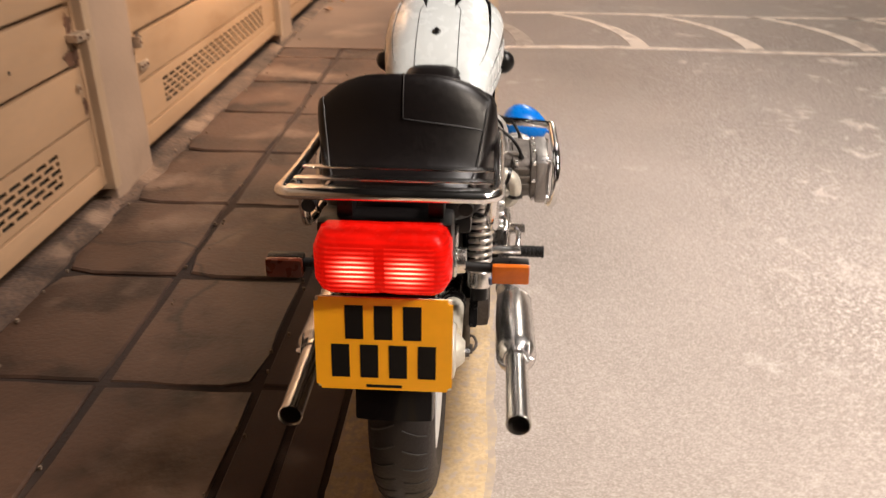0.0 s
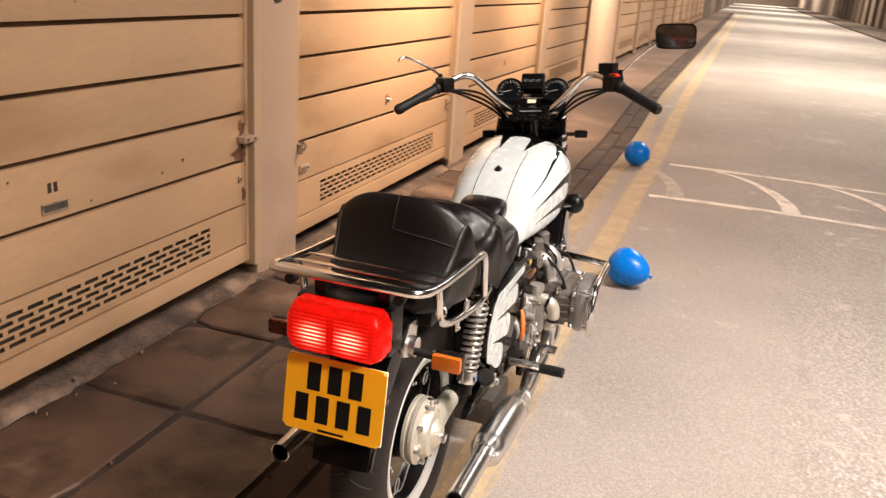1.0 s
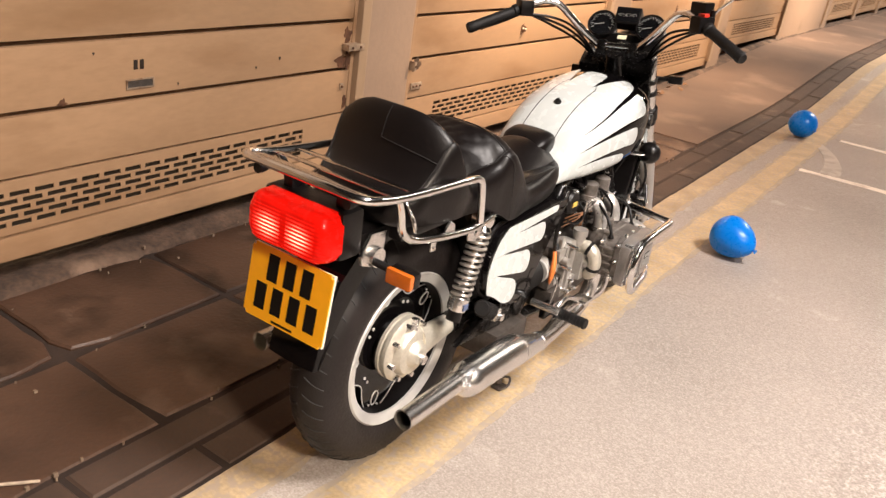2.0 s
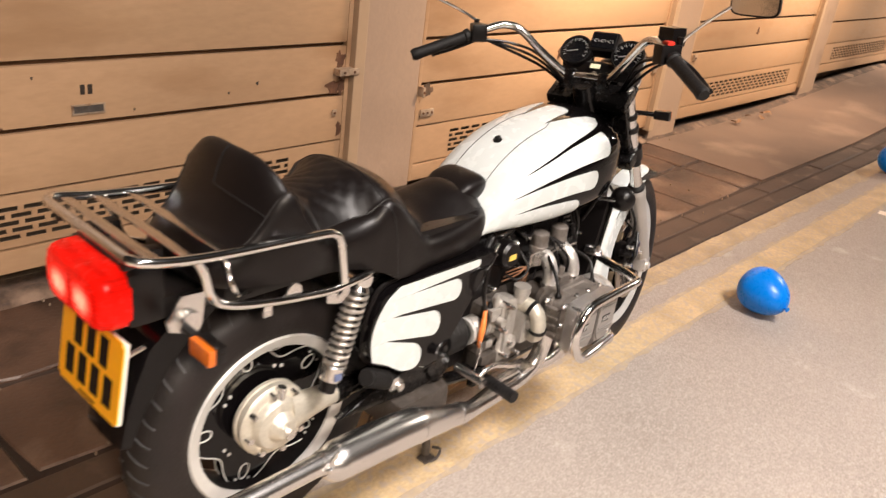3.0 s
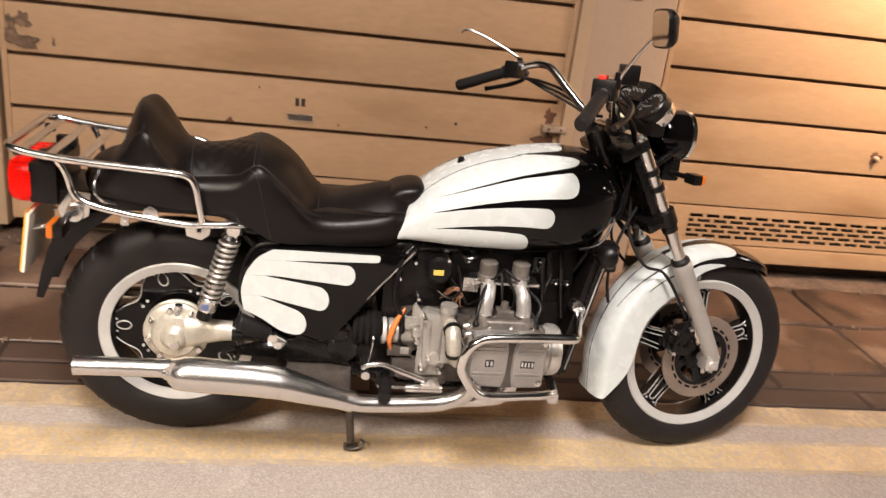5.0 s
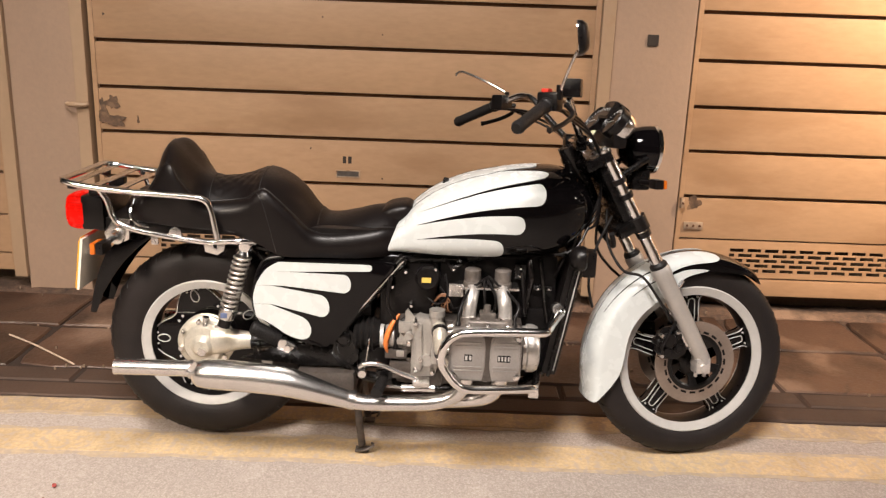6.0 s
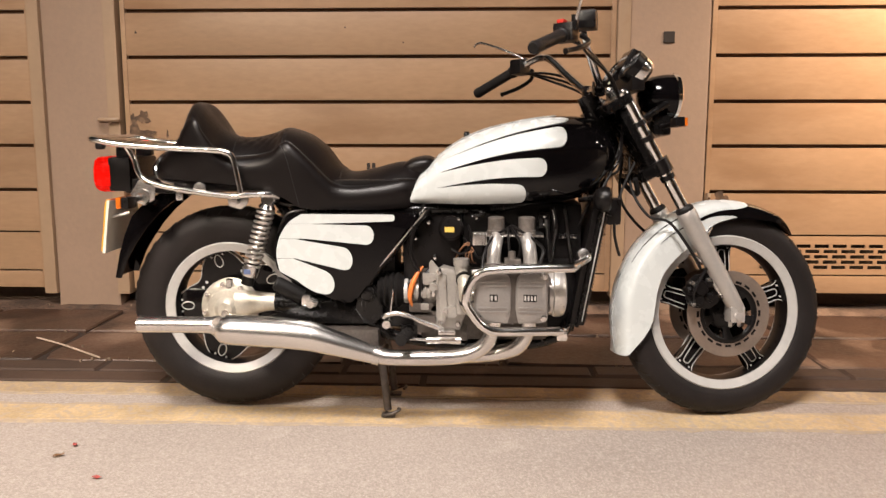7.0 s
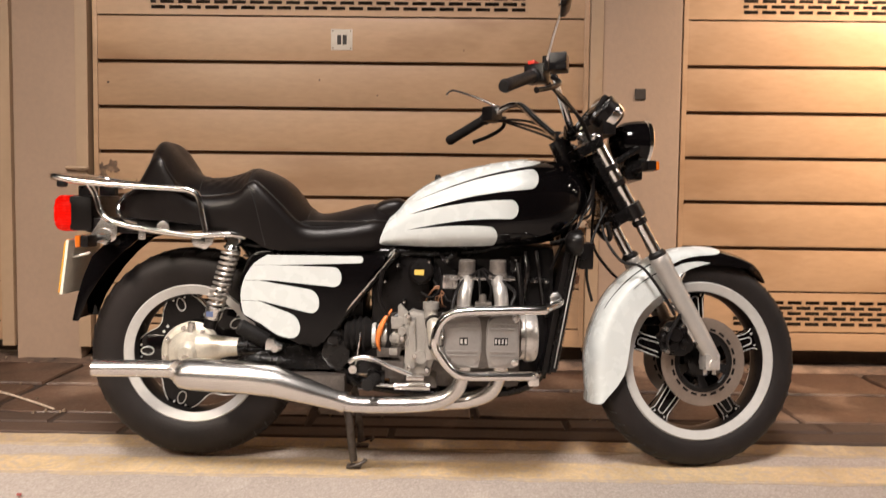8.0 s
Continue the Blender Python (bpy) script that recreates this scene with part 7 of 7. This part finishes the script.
for s in (1, -1):
    indicator(V(s * 0.175, 2.800, 0.888), (0, 1, 0), V(s * 0.06, 2.785, 0.885), True, s)
    # rear: squarer lenses facing back
    o = V(s * 0.195, 1.218, 0.672)
    bm = boxes((tuple(o - Vector((0.032, 0.0, 0.017))), tuple(o + Vector((0.032, 0.022, 0.017)))), bevel=0.006)
    ind = part("indicator", bm, M["plastic"], bike, "black rear indicator with amber lens")
    bm = boxes((tuple(o - Vector((0.032, 0.016, 0.017))), tuple(o + Vector((0.032, -0.0005, 0.017)))), bevel=0.006)
    # the left lens takes the darkened copy in place of real shade
    part("indicator_lens", bm, M["orange_lens"] if s > 0 else M["shaded_lens"], ind, "amber ribbed lens" if s > 0 else "lens coloured dark red to stand for shade")
    bm = rod(bmesh.new(), V(s * 0.09, 1.222, 0.680), V(s * 0.165, 1.226, 0.674), 0.009, 10)
    part("indicator_stalk", bm, M["grip"], ind)
    bm = bmesh.new()
    prism(bm, [V(s * 0.095, y, z) for y, z in ((1.225, 0.735), (1.275, 0.732), (1.268, 0.672), (1.235, 0.655), (1.20, 0.668), (1.195, 0.69))], (s * 0.008, 0, 0), 0.002)
    lathe(bm, [(0, -0.02), (0.022, -0.018), (0.024, 0.0), (0.022, 0.018), (0, 0.02)], V(s * 0.10, 1.236, 0.682), (1, 0, 0), 18)
    part_each("lamp_bracket", bm, M["worn_chrome"], bike)

# -- tail lamp, plate, rear mudguard --
bm = bmesh.new()
box(bm, tuple(V(-0.116, 1.128, 0.696)), tuple(V(0.100, 1.196, 0.800)), 0.012)
tail = part("tail_lamp", bm, M["plastic"], bike, "large red tail lamp, lit, in a black housing")
def lens_ring(y, w, h, cut, waist):
    """Half of the outline from the middle of the top, mirrored: cut corners and a slight waist."""
    half = [(0.0, h - waist), (0.012, h - waist * 0.6), (0.026, h), (w - cut, h), (w - cut * 0.45, h - cut * 0.30), (w, h - cut * 1.3), (w, -h + cut * 1.1), (w - cut * 0.45, -h + cut * 0.26), (w - cut, -h), (0.026, -h), (0.0, -h + waist * 0.4)]
    return [V(-0.008 + x, y, 0.7475 + z) for x, z in half] + [V(-0.008 - x, y, 0.7475 + z) for x, z in half[-2:0:-1]]


bm = bmesh.new()
loft(bm, [lens_ring(1.134, 0.108, 0.053, 0.020, 0.001), lens_ring(1.104, 0.108, 0.0535, 0.022, 0.003), lens_ring(1.088, 0.105, 0.0515, 0.024, 0.005), lens_ring(1.079, 0.098, 0.0465, 0.024, 0.006), lens_ring(1.0755, 0.088, 0.0385, 0.022, 0.006)])
part("tail_lens", bm, M["tail"], tail, "glowing red ribbed lens")
bm = bmesh.new()
for s in (1, -1):
    box(bm, tuple(V(s * 0.060, 1.15, 0.80)), tuple(V(s * 0.085, 1.20, 0.830)), 0.003)
part_each("lamp_bracket", bm, M["plastic"], tail)
pm = Matrix.Translation(V(-0.012, 1.106, 0.588)) @ Matrix.Rotation(radians(-8.0), 4, "X")
bm = box(bmesh.new(), (-0.114, -0.0015, -0.083), (0.114, 0.0015, 0.083), 0.0, pm)
bmesh.ops.bevel(bm, geom=[e for e in bm.edges if abs((pm.inverted().to_3x3() @ (e.verts[0].co - e.verts[1].co)).y) > 0.002], offset=0.008, segments=3, affect="EDGES")
plate = part("number_plate", bm, M["plate_yellow"], bike, "yellow rear number plate with plain black bars", smooth=False)
back = box(bmesh.new(), (-0.112, 0.0018, -0.081), (0.112, 0.010, 0.081), 0.0, pm)
part("plate_backing", back, M["plate_white"], plate, "pale plate backing", smooth=False)
for row, (count, z0, z1) in enumerate(((3, 0.010, 0.070), (4, -0.060, 0.000))):
    w, gap = 0.038, 0.010
    total = count * w + (count - 1) * gap
    for k in range(count):
        x = -total / 2 + k * (w + gap)
        bm = box(bmesh.new(), (x + 0.004, -0.0022, z0), (x + w - 0.004, -0.0015, z1), 0.0, pm)
        part("plate_bar", bm, M["plate_black"], plate, smooth=False)
bm = box(bmesh.new(), (-0.03, -0.0022, -0.078), (0.03, -0.0015, -0.073), 0.0, pm)
part("plate_bar", bm, M["plate_black"], plate, smooth=False)
bm = bmesh.new()
for sx in (-0.075, 0.075):
    lathe(bm, [(0, 0.004), (0.004, 0.003), (0.005, 0), (0, 0)], pm @ Vector((sx, 0.008, 0.03)), (0, 1, 0), 8)
    rod(bm, pm @ Vector((sx, 0.01, 0.03)), pm @ Vector((sx, 0.06, 0.05)), 0.005, 8)
part_each("plate_bolt", bm, M["worn_chrome"], plate)
bm = bmesh.new()
guard_prof = [(1.45, 0.722, 0.064), (1.38, 0.722, 0.066), (1.30, 0.708, 0.069), (1.228, 0.672, 0.071), (1.176, 0.622, 0.071), (1.149, 0.56, 0.071), (1.130, 0.50, 0.070), (1.113, 0.425, 0.069)]
skirt = (0.020, 0.022, 0.032, 0.050, 0.054, 0.040, 0.026, 0.014)
rows = []
for n, (y, z, w) in enumerate(guard_prof):
    inn = (Vector((0, 1.477, 0.40)) - Vector((0, y, z))).normalized()
    depth = skirt[n]
    row = []
    for k in range(13):
        q = k / 12 * 2 - 1
        dip = depth * max(0, abs(q) - 0.66) / 0.34 + 0.010 * q * q
        row.append(bm.verts.new((C + w * min(1, abs(q) / 0.70) * (1 if q > 0 else -1), y + inn.y * dip, z + inn.z * dip)))
    rows.append(row)
for a, b in zip(rows, rows[1:]):
    for k in range(12):
        bm.faces.new((a[k], a[k + 1], b[k + 1], b[k]))
bmesh.ops.recalc_face_normals(bm, faces=bm.faces[:])
bmesh.ops.solidify(bm, geom=bm.faces[:], thickness=0.004)
part("rear_mudguard", bm, M["black_paint"], bike, "black rear mudguard")
bm = bmesh.new()
box(bm, tuple(V(-0.09, 1.17, 0.69)), tuple(V(0.09, 1.42, 0.735)), 0.012)
part("tail_tray", bm, M["plastic"], bike)

# -- luggage rack --
bm = bmesh.new()
loop = []
for s in (1, -1):
    leg = [V(s * 0.168, 1.553, 0.700), V(s * 0.168, 1.546, 0.740), V(s * 0.168, 1.534, 0.796), V(s * 0.168, 1.514, 0.816), V(s * 0.170, 1.470, 0.823), V(s * 0.170, 1.30, 0.832), V(s * 0.170, 1.19, 0.842), V(s * 0.166, 1.125, 0.853), V(s * 0.145, 1.104, 0.857)]
    loop += smooth_path(leg if s > 0 else leg[::-1], 4)
tube(bm, loop, 0.0095, 14)
rack = part("luggage_rack", bm, M["chrome"], bike, "chrome tubular luggage rack behind the seat")
for y, z in ((1.142, 0.852), (1.203, 0.843), (1.272, 0.836)):
    bm = box(bmesh.new(), (-0.168, -0.011, -0.002), (0.168, 0.011, 0.002), 0.0015, Matrix.Translation(V(0, y, z)) @ Matrix.Rotation(radians(-7), 4, "X"))
    part("rack_rail", bm, M["chrome"], rack)
for s in (1, -1):
    bm = bmesh.new()
    tube(bm, smooth_path([V(s * 0.138, 1.655, 0.684), V(s * 0.160, 1.625, 0.694), V(s * 0.166, 1.56, 0.692), V(s * 0.166, 1.508, 0.690), V(s * 0.166, 1.378, 0.707), V(s * 0.164, 1.285, 0.727), V(s * 0.160, 1.250, 0.752), V(s * 0.160, 1.235, 0.80), V(s * 0.164, 1.215, 0.836)], 5), 0.0088, 14)
    part("rack_stay", bm, M["chrome"], rack)
    bm = bmesh.new()
    for y, z in ((1.368, 0.690), (1.545, 0.676)):
        box(bm, tuple(V(s * 0.161, y - 0.010, z - 0.014)), tuple(V(s * 0.166, y + 0.010, z + 0.012)), 0.0045)
        lathe(bm, [(0, 0.004), (0.004, 0.004), (0.005, 0.0), (0, 0)], V(s * 0.166, y, z - 0.006), (s, 0, 0), 10)
    prism(bm, [V(s * 0.160, y, z) for y, z in ((1.51, 0.688), (1.575, 0.688), (1.570, 0.665), (1.55, 0.650), (1.515, 0.660))], (s * 0.006, 0, 0), 0.001)
    prism(bm, [V(s * 0.160, y, z) for y, z in ((1.405, 0.700), (1.450, 0.698), (1.445, 0.722), (1.430, 0.732), (1.415, 0.724))], (s * 0.006, 0, 0), 0.001)
    part_each("rack_tab", bm, M["worn_chrome"], rack)
    bm = bmesh.new()
    tube(bm, smooth_path([V(s * 0.12, 1.300, 0.80), V(s * 0.15, 1.296, 0.765), V(s * 0.150, 1.31, 0.735), V(s * 0.13, 1.34, 0.722)], 5), 0.005, 8)
    part_each("rack_brace", bm, M["chrome"], rack)
    bm = bmesh.new()
    lathe(bm, [(0, -0.012), (0.011, -0.012), (0.012, 0.0), (0.010, 0.012), (0, 0.013)], V(s * 0.12, 1.120, 0.835), (0, 1, 0), 12)
    part("rack_buffer", bm, M["grip"], rack)

# ---- fittings on the doors ----
def blotch(name, y, z, w, h, material, x, label, category, seed, thick=0.0015, n=36):
    """A thin irregular patch on the wall plane."""
    rnd = random.Random(seed)
    bm = bmesh.new()
    ph = [rnd.uniform(0, 6.28) for _ in range(4)]
    pts = []
    for k in range(n):
        a = 2 * math.pi * k / n
        r = 1 + 0.22 * math.sin(3 * a + ph[0]) + 0.16 * math.sin(5 * a + ph[1]) + 0.10 * math.sin(9 * a + ph[2]) + rnd.uniform(-0.10, 0.08)
        pts.append(Vector((x, y + w / 2 * r * math.cos(a), z + h / 2 * r * math.sin(a))))
    prism(bm, pts, (thick, 0, 0))
    return tagged(thing(name, bm, material), label, category)


F = WALL + 0.0005
# corner of the numbered door: rusted bracket, clamp and hasp
blotch("rust_patch", 2.828, 0.735, 0.045, 0.075, M["rust"], F, "flaking rust patch on the edge of a garage door", "rust", 1)
blotch("rust_patch", 2.800, 0.625, 0.075, 0.055, M["rust"], F, "dark rust patch spreading along a door groove", "rust", 2)
blotch("rust_patch", 2.842, 0.628, 0.040, 0.070, M["rust"], F + 0.0018, "dark rust patch spreading along a door groove", "rust", 3)
blotch("rust_patch", 2.845, 0.437, 0.030, 0.060, M["rust"], F, "small rust patch low on a garage door", "rust", 4)
blotch("rust_patch", 0.655, 0.936, 0.062, 0.056, M["grime"], F + 0.004, "dark round stain around a missing latch", "rust", 5)
blotch("rust_patch", 0.612, 0.893, 0.042, 0.105, M["grime"], F + 0.0058, "dark grimy stain on the edge of a garage door", "rust", 11)
blotch("rust_patch", 0.660, 0.852, 0.105, 0.050, M["grime"], F + 0.0076, "dark grimy stain below a missing latch", "rust", 6)
blotch("rust_patch", 0.769, 0.858, 0.010, 0.036, M["grime"], F, "thin dark scrape on a garage door", "rust", 12)
blotch("rust_patch", 3.389, 0.560, 0.060, 0.065, M["grime"], F, "dark rust patch in the corner of a garage door", "rust", 7)
blotch("rust_patch", 4.446, 0.680, 0.060, 0.055, M["rust"], F, "rust smudge around a door knob", "rust", 8)
blotch("rust_patch", 7.141, 0.705, 0.045, 0.055, M["rust"], F, "rust smudge on a garage door", "rust", 9)
blotch("rust_patch", 1.455, 0.606, 0.028, 0.022, M["rust"], F, "small rust drip above a door groove", "rust", 10)
for k, (y, z, r) in enumerate(((1.572, 0.755, 0.008), (1.908, 0.621, 0.008), (2.287, 0.645, 0.009), (2.415, 0.672, 0.013), (1.629, 1.349, 0.007), (0.640, 1.330, 0.010), (2.30, 1.49, 0.006), (1.90, 1.28, 0.006))):
    blotch("screw_hole", y, z, r, r * 1.2, M["mark"], F, "small dark screw hole in a garage door", "screw hole", 20 + k, 0.001, 10)


def bracket(y0, y1, z0, z1, depth, label, bolts=2):
    b = base("bracket", WALL, (y0 + y1) / 2, z0, label, "bracket")
    part("plate", boxes(((WALL + 0.002, y0, z0), (WALL + depth, y1, z1)), bevel=0.002), M["old_steel"], b)
    for k in range(bolts):
        bm = bmesh.new()
        lathe(bm, [(0, 0.006), (0.005, 0.005), (0.006, 0.0), (0.006, -0.003), (0, -0.003)], (WALL + depth, y0 + (y1 - y0) * (k + 0.5) / bolts, (z0 + z1) / 2), (1, 0, 0), 10)
        part("bolt", bm, M["rust"], b)
    return b


bracket(2.795, 2.905, 0.678, 0.706, 0.042, "rusted steel bracket across a door edge")
bracket(2.800, 2.822, 0.498, 0.526, 0.008, "small steel plate screwed to a garage door", 1)
bracket(3.350, 3.440, 0.432, 0.468, 0.010, "worn galvanised hasp plate on a garage door", 3)
bracket(5.550, 5.605, 0.485, 0.560, 0.012, "pale steel hasp plate on a garage door", 2)
bracket(6.105, 6.150, 0.535, 0.575, 0.016, "small dark steel latch on a garage door", 1)
bracket(3.318, 3.332, 0.540, 0.585, 0.040, "small rusted bolt plate on a door post", 1)


bpy.context.view_layer.update()
bm = bmesh.new()
lathe(bm, [(0, 0.026), (0.008, 0.025), (0.012, 0.018), (0.009, 0.010), (0.014, 0.004), (0.014, 0), (0, 0)], (WALL + 0.001, 4.446, 0.678), (1, 0, 0), 18)
part("door_knob", bm, M["old_steel"], doors[1], "small worn steel knob")
# pipe clamp round the post
bm = bmesh.new()
tube(bm, smooth_path([(WALL + 0.05, 0.555, 0.925), (WALL + 0.062, 0.53, 0.925), (WALL + 0.062, 0.485, 0.925), (WALL + 0.045, 0.462, 0.925), (WALL + 0.02, 0.458, 0.925), (WALL + 0.015, 0.50, 0.925), (WALL + 0.03, 0.545, 0.925)], 5, closed=True), 0.009, 8, closed=True)
tagged(thing("pipe_clamp", bm, M["frame"], smooth=True), "cream painted steel loop clamped to a door post", "clamp")

# number sign, stencilled number and letter slot: plain bars for the figures
sign = base("number_sign", WALL, 1.733, 1.486, "square pale enamel number sign with plain dark bars", "sign")
part("plate", boxes(((WALL + 0.001, 1.683, 1.487), (WALL + 0.004, 1.783, 1.583)), bevel=0.0012), M["sign"], sign, smooth=False)
for y in (1.712, 1.737):
    part("bar", boxes(((WALL + 0.004, y, 1.512), (WALL + 0.0048, y + 0.019, 1.556))), M["mark"], sign, smooth=False)
for y in (1.692, 1.774):
    for z in (1.496, 1.574):
        bm = bmesh.new()
        lathe(bm, [(0, 0.002), (0.003, 0.0015), (0.0035, 0), (0, 0)], (WALL + 0.004, y, z), (1, 0, 0), 8)
        part("screw", bm, M["rust"], sign)
sten = base("door_number", WALL, 1.744, 0.688, "faded stencilled number, two dark bars on cream paint", "number")
for y in (1.722, 1.747):
    part("bar", boxes(((WALL + 0.0006, y, 0.689), (WALL + 0.0014, y + 0.016, 0.722))), M["mark"], sten, smooth=False)
slot = base("letter_slot", WALL, 1.747, 0.624, "small metal letter slot in a garage door", "letter slot")
part("frame", boxes(((WALL + 0.001, 1.690, 0.623), (WALL + 0.005, 1.803, 0.628)), ((WALL + 0.001, 1.690, 0.652), (WALL + 0.005, 1.803, 0.657)), ((WALL + 0.001, 1.690, 0.628), (WALL + 0.005, 1.696, 0.652)), ((WALL + 0.001, 1.797, 0.628), (WALL + 0.005, 1.803, 0.652))), M["old_steel"], slot, smooth=False)
part("flap", boxes(((WALL + 0.001, 1.696, 0.628), (WALL + 0.0022, 1.797, 0.652))), M["dark_cast"], slot, smooth=False)
bm = boxes(((WALL + 0.0125, 3.093, 1.272), (WALL + 0.020, 3.143, 1.322)), bevel=0.003)
tagged(thing("square_sensor", bm, M["mark"]), "small square black plate on a rendered pier", "plate")

# litter along the foot of the doors
bm = tube(bmesh.new(), smooth_path([(-0.875, 0.404, 0.016), (-0.764, 0.576, 0.015), (-0.60, 0.798, 0.013)], 5), [0.0042] * 10 + [0.0035], 6)
tagged(thing("twig", bm, M["twig"], smooth=True), "pale thin twig lying on dark paving", "twig")
for k in range(9):
    rnd = random.Random(100 + k)
    y, x = 6.75 + rnd.uniform(0, 0.75), -1.42 + rnd.uniform(0, 0.10)
    bm = bmesh.new()
    m = pose(x, y, 0.034 + rise(y) + rnd.uniform(0, 0.006), rnd.uniform(-35, 35), rnd.uniform(-35, 35), rnd.uniform(0, 360))
    pts = [Vector((0.026 * math.cos(a) * (1 + 0.3 * math.cos(3 * a)), 0.016 * math.sin(a), 0.004 * math.sin(2 * a))) for a in [j * math.pi / 6 for j in range(12)]]
    prism(bm, [m @ q for q in pts], (0, 0, 0.0012))
    tagged(thing("dry_leaf", bm, M["leaf"]), "curled brown dry leaf at the foot of a door", "leaf", "dry leaves")

for k, (x, y, yaw) in enumerate(((0.235, 1.112, 15), (0.448, 1.274, 70), (0.312, 1.104, 130))):
    m = pose(x, y, 0.0025, 3, -4, yaw)
    outline = [m @ Vector((0.013 * math.cos(a) * (1 + 0.25 * math.sin(2 * a + k)), 0.006 * math.sin(a), 0.002 * math.cos(3 * a))) for a in [j * math.pi / 6 for j in range(12)]]
    bm = bmesh.new()
    prism(bm, outline, (0, 0, 0.0012))
    tagged(thing("petal", bm, M["petal"] if k < 2 else M["leaf"]), "small dull red petal lying on the asphalt" if k < 2 else "small brown leaf scrap lying on the asphalt", "petal" if k < 2 else "leaf")

# pale grit gathered along the doors and in the joints
rng = random.Random(12)
items = []
for k in range(130):
    y = rng.uniform(-0.6, 6.5)
    x = rng.choice((rng.gauss(-1.40, 0.035), rng.gauss(-1.01, 0.02), rng.gauss(-0.59, 0.015), rng.uniform(-1.35, -0.4)))
    if x < -1.47:
        continue
    r = rng.uniform(0.0018, 0.0045)
    z = 0.032 if x < -1.42 else (0.022 if x < -1.375 else 0.010)
    items.append(((x - r, y - r * rng.uniform(0.6, 1.6), z - 0.008), (x + r * rng.uniform(0.5, 1.2), y + r, z + r * 0.8)))
tagged(new("grit", raw_boxes("grit", items, M["grit"])), "pale grit and crumbs scattered over dark paving", "grit", kind="stuff")

# ---- balloons ----
def balloon(x, y, r, tilt, yaw, label, long=1.08):
    bm = bmesh.new()
    prof = []
    for k in range(25):
        a = math.pi * k / 24
        h = -math.cos(a)
        rr = math.sin(a) * (1.0 - 0.45 * (long - 1) * h)
        prof.append((max(rr, 0.0) * r, h * r * long if h > 0 else h * r * 1.0))
    lathe(bm, prof, (0, 0, 0), (0, 0, -1), 40)
    b = base("balloon", x, y, 0.0, label, "balloon", "balloons on the lane")
    m = pose(x, y, r * 0.985, tilt, 0, yaw)
    bmesh.ops.transform(bm, matrix=m, verts=bm.verts[:])
    low = min(v.co.z for v in bm.verts)
    bmesh.ops.translate(bm, vec=(0, 0, 0.001 - low), verts=bm.verts[:])
    part("skin", bm, M["balloon"], b)
    kn = bmesh.new()
    lathe(kn, [(0.0, 0.0), (0.006, 0.002), (0.005, 0.008), (0.010, 0.016), (0.011, 0.018), (0.0, 0.016)], (0, 0, -r * long + 0.001), (0, 0, -1), 12)
    bmesh.ops.transform(kn, matrix=m, verts=kn.verts[:])
    bmesh.ops.translate(kn, vec=(0, 0, 0.001 - low), verts=kn.verts[:])
    part("knot", kn, M["balloon"], b)
    return b


balloon(0.160, 3.76, 0.096, 84, -112, "blue party balloon, slightly pear-shaped, lying on the asphalt lane", 1.30)
balloon(-0.165, 6.78, 0.104, 80, -120, "round blue party balloon lying on the yellow lines")

# ---- paving pieces ----
def piece_mesh(name, w, l, h, material, bevel=0.006):
    bm = boxes(((-w / 2, -l / 2, -h), (w / 2, l / 2, 0)))
    top = [e for e in bm.edges if all(v.co.z > -1e-6 for v in e.verts)]
    bmesh.ops.bevel(bm, geom=top, offset=bevel, segments=1, affect="EDGES")
    return finish(name, bm, material)


def rough_slab(w, l, h, seed):
    """A slab with chipped, slightly wandering edges."""
    rng = random.Random(seed)
    rim = []
    for (ax, ay), (bx, by) in zip(((-1, -1), (1, -1), (1, 1), (-1, 1)), ((1, -1), (1, 1), (-1, 1), (-1, -1))):
        for q in range(4):
            t = q / 4 + (rng.uniform(-0.05, 0.05) if q else 0)
            cut = rng.uniform(0.0, 0.011) if q else rng.choice((0.004, 0.008, 0.018, 0.026))
            x, y = ax + (bx - ax) * t, ay + (by - ay) * t
            rim.append((x * (w / 2 - cut), y * (l / 2 - cut)))
    bm = bmesh.new()
    rings = [[bm.verts.new((x * k, y * k, z)) for x, y in rim] for k, z in ((1.0, -h), (1.0, -0.007), (0.978, 0.0))]
    for a, b in zip(rings, rings[1:]):
        for i in range(16):
            bm.faces.new((a[i], a[(i + 1) % 16], b[(i + 1) % 16], b[i]))
    bm.faces.new(rings[-1])
    return finish("slab", bm, M["slab"])


def lay(name, mesh, x, y, z, tilt=0.4):
    ob = new(name, mesh)
    ob.matrix_world = pose(x, y, z + rise(y) + random.uniform(-0.003, 0.002), math.degrees(math.atan(rise(y + 0.3) - rise(y - 0.3)) / 0.6) + random.uniform(-tilt, tilt) * 0.5, random.uniform(-tilt, tilt), random.uniform(-0.3, 0.3))
    ob.parent = PAVE
    return ob


slabs_a = [rough_slab(0.421, 0.590, 0.05, k) for k in range(5)]
slabs_b = [rough_slab(0.408, 0.590, 0.05, 20 + k) for k in range(5)]
kerb_m = piece_mesh("kerb_stone", 0.118, 0.905, 0.06, M["kerb"], 0.01)
for k in range(-12, 60):
    y = 1.443 + 0.6 * k
    lay("slab", random.choice(slabs_a), -0.807, y, 0.006)
    lay("slab", random.choice(slabs_b), -1.234, y, 0.010)
for k in range(-8, 50):
    lay("kerb_stone", kerb_m, -0.53, 1.3 + 0.915 * k, 0.005, 0.2)
for k in range(-8, 50):
    lay("kerb_stone", kerb_m, -0.405, 1.6 + 0.915 * k, 0.003, 0.2)
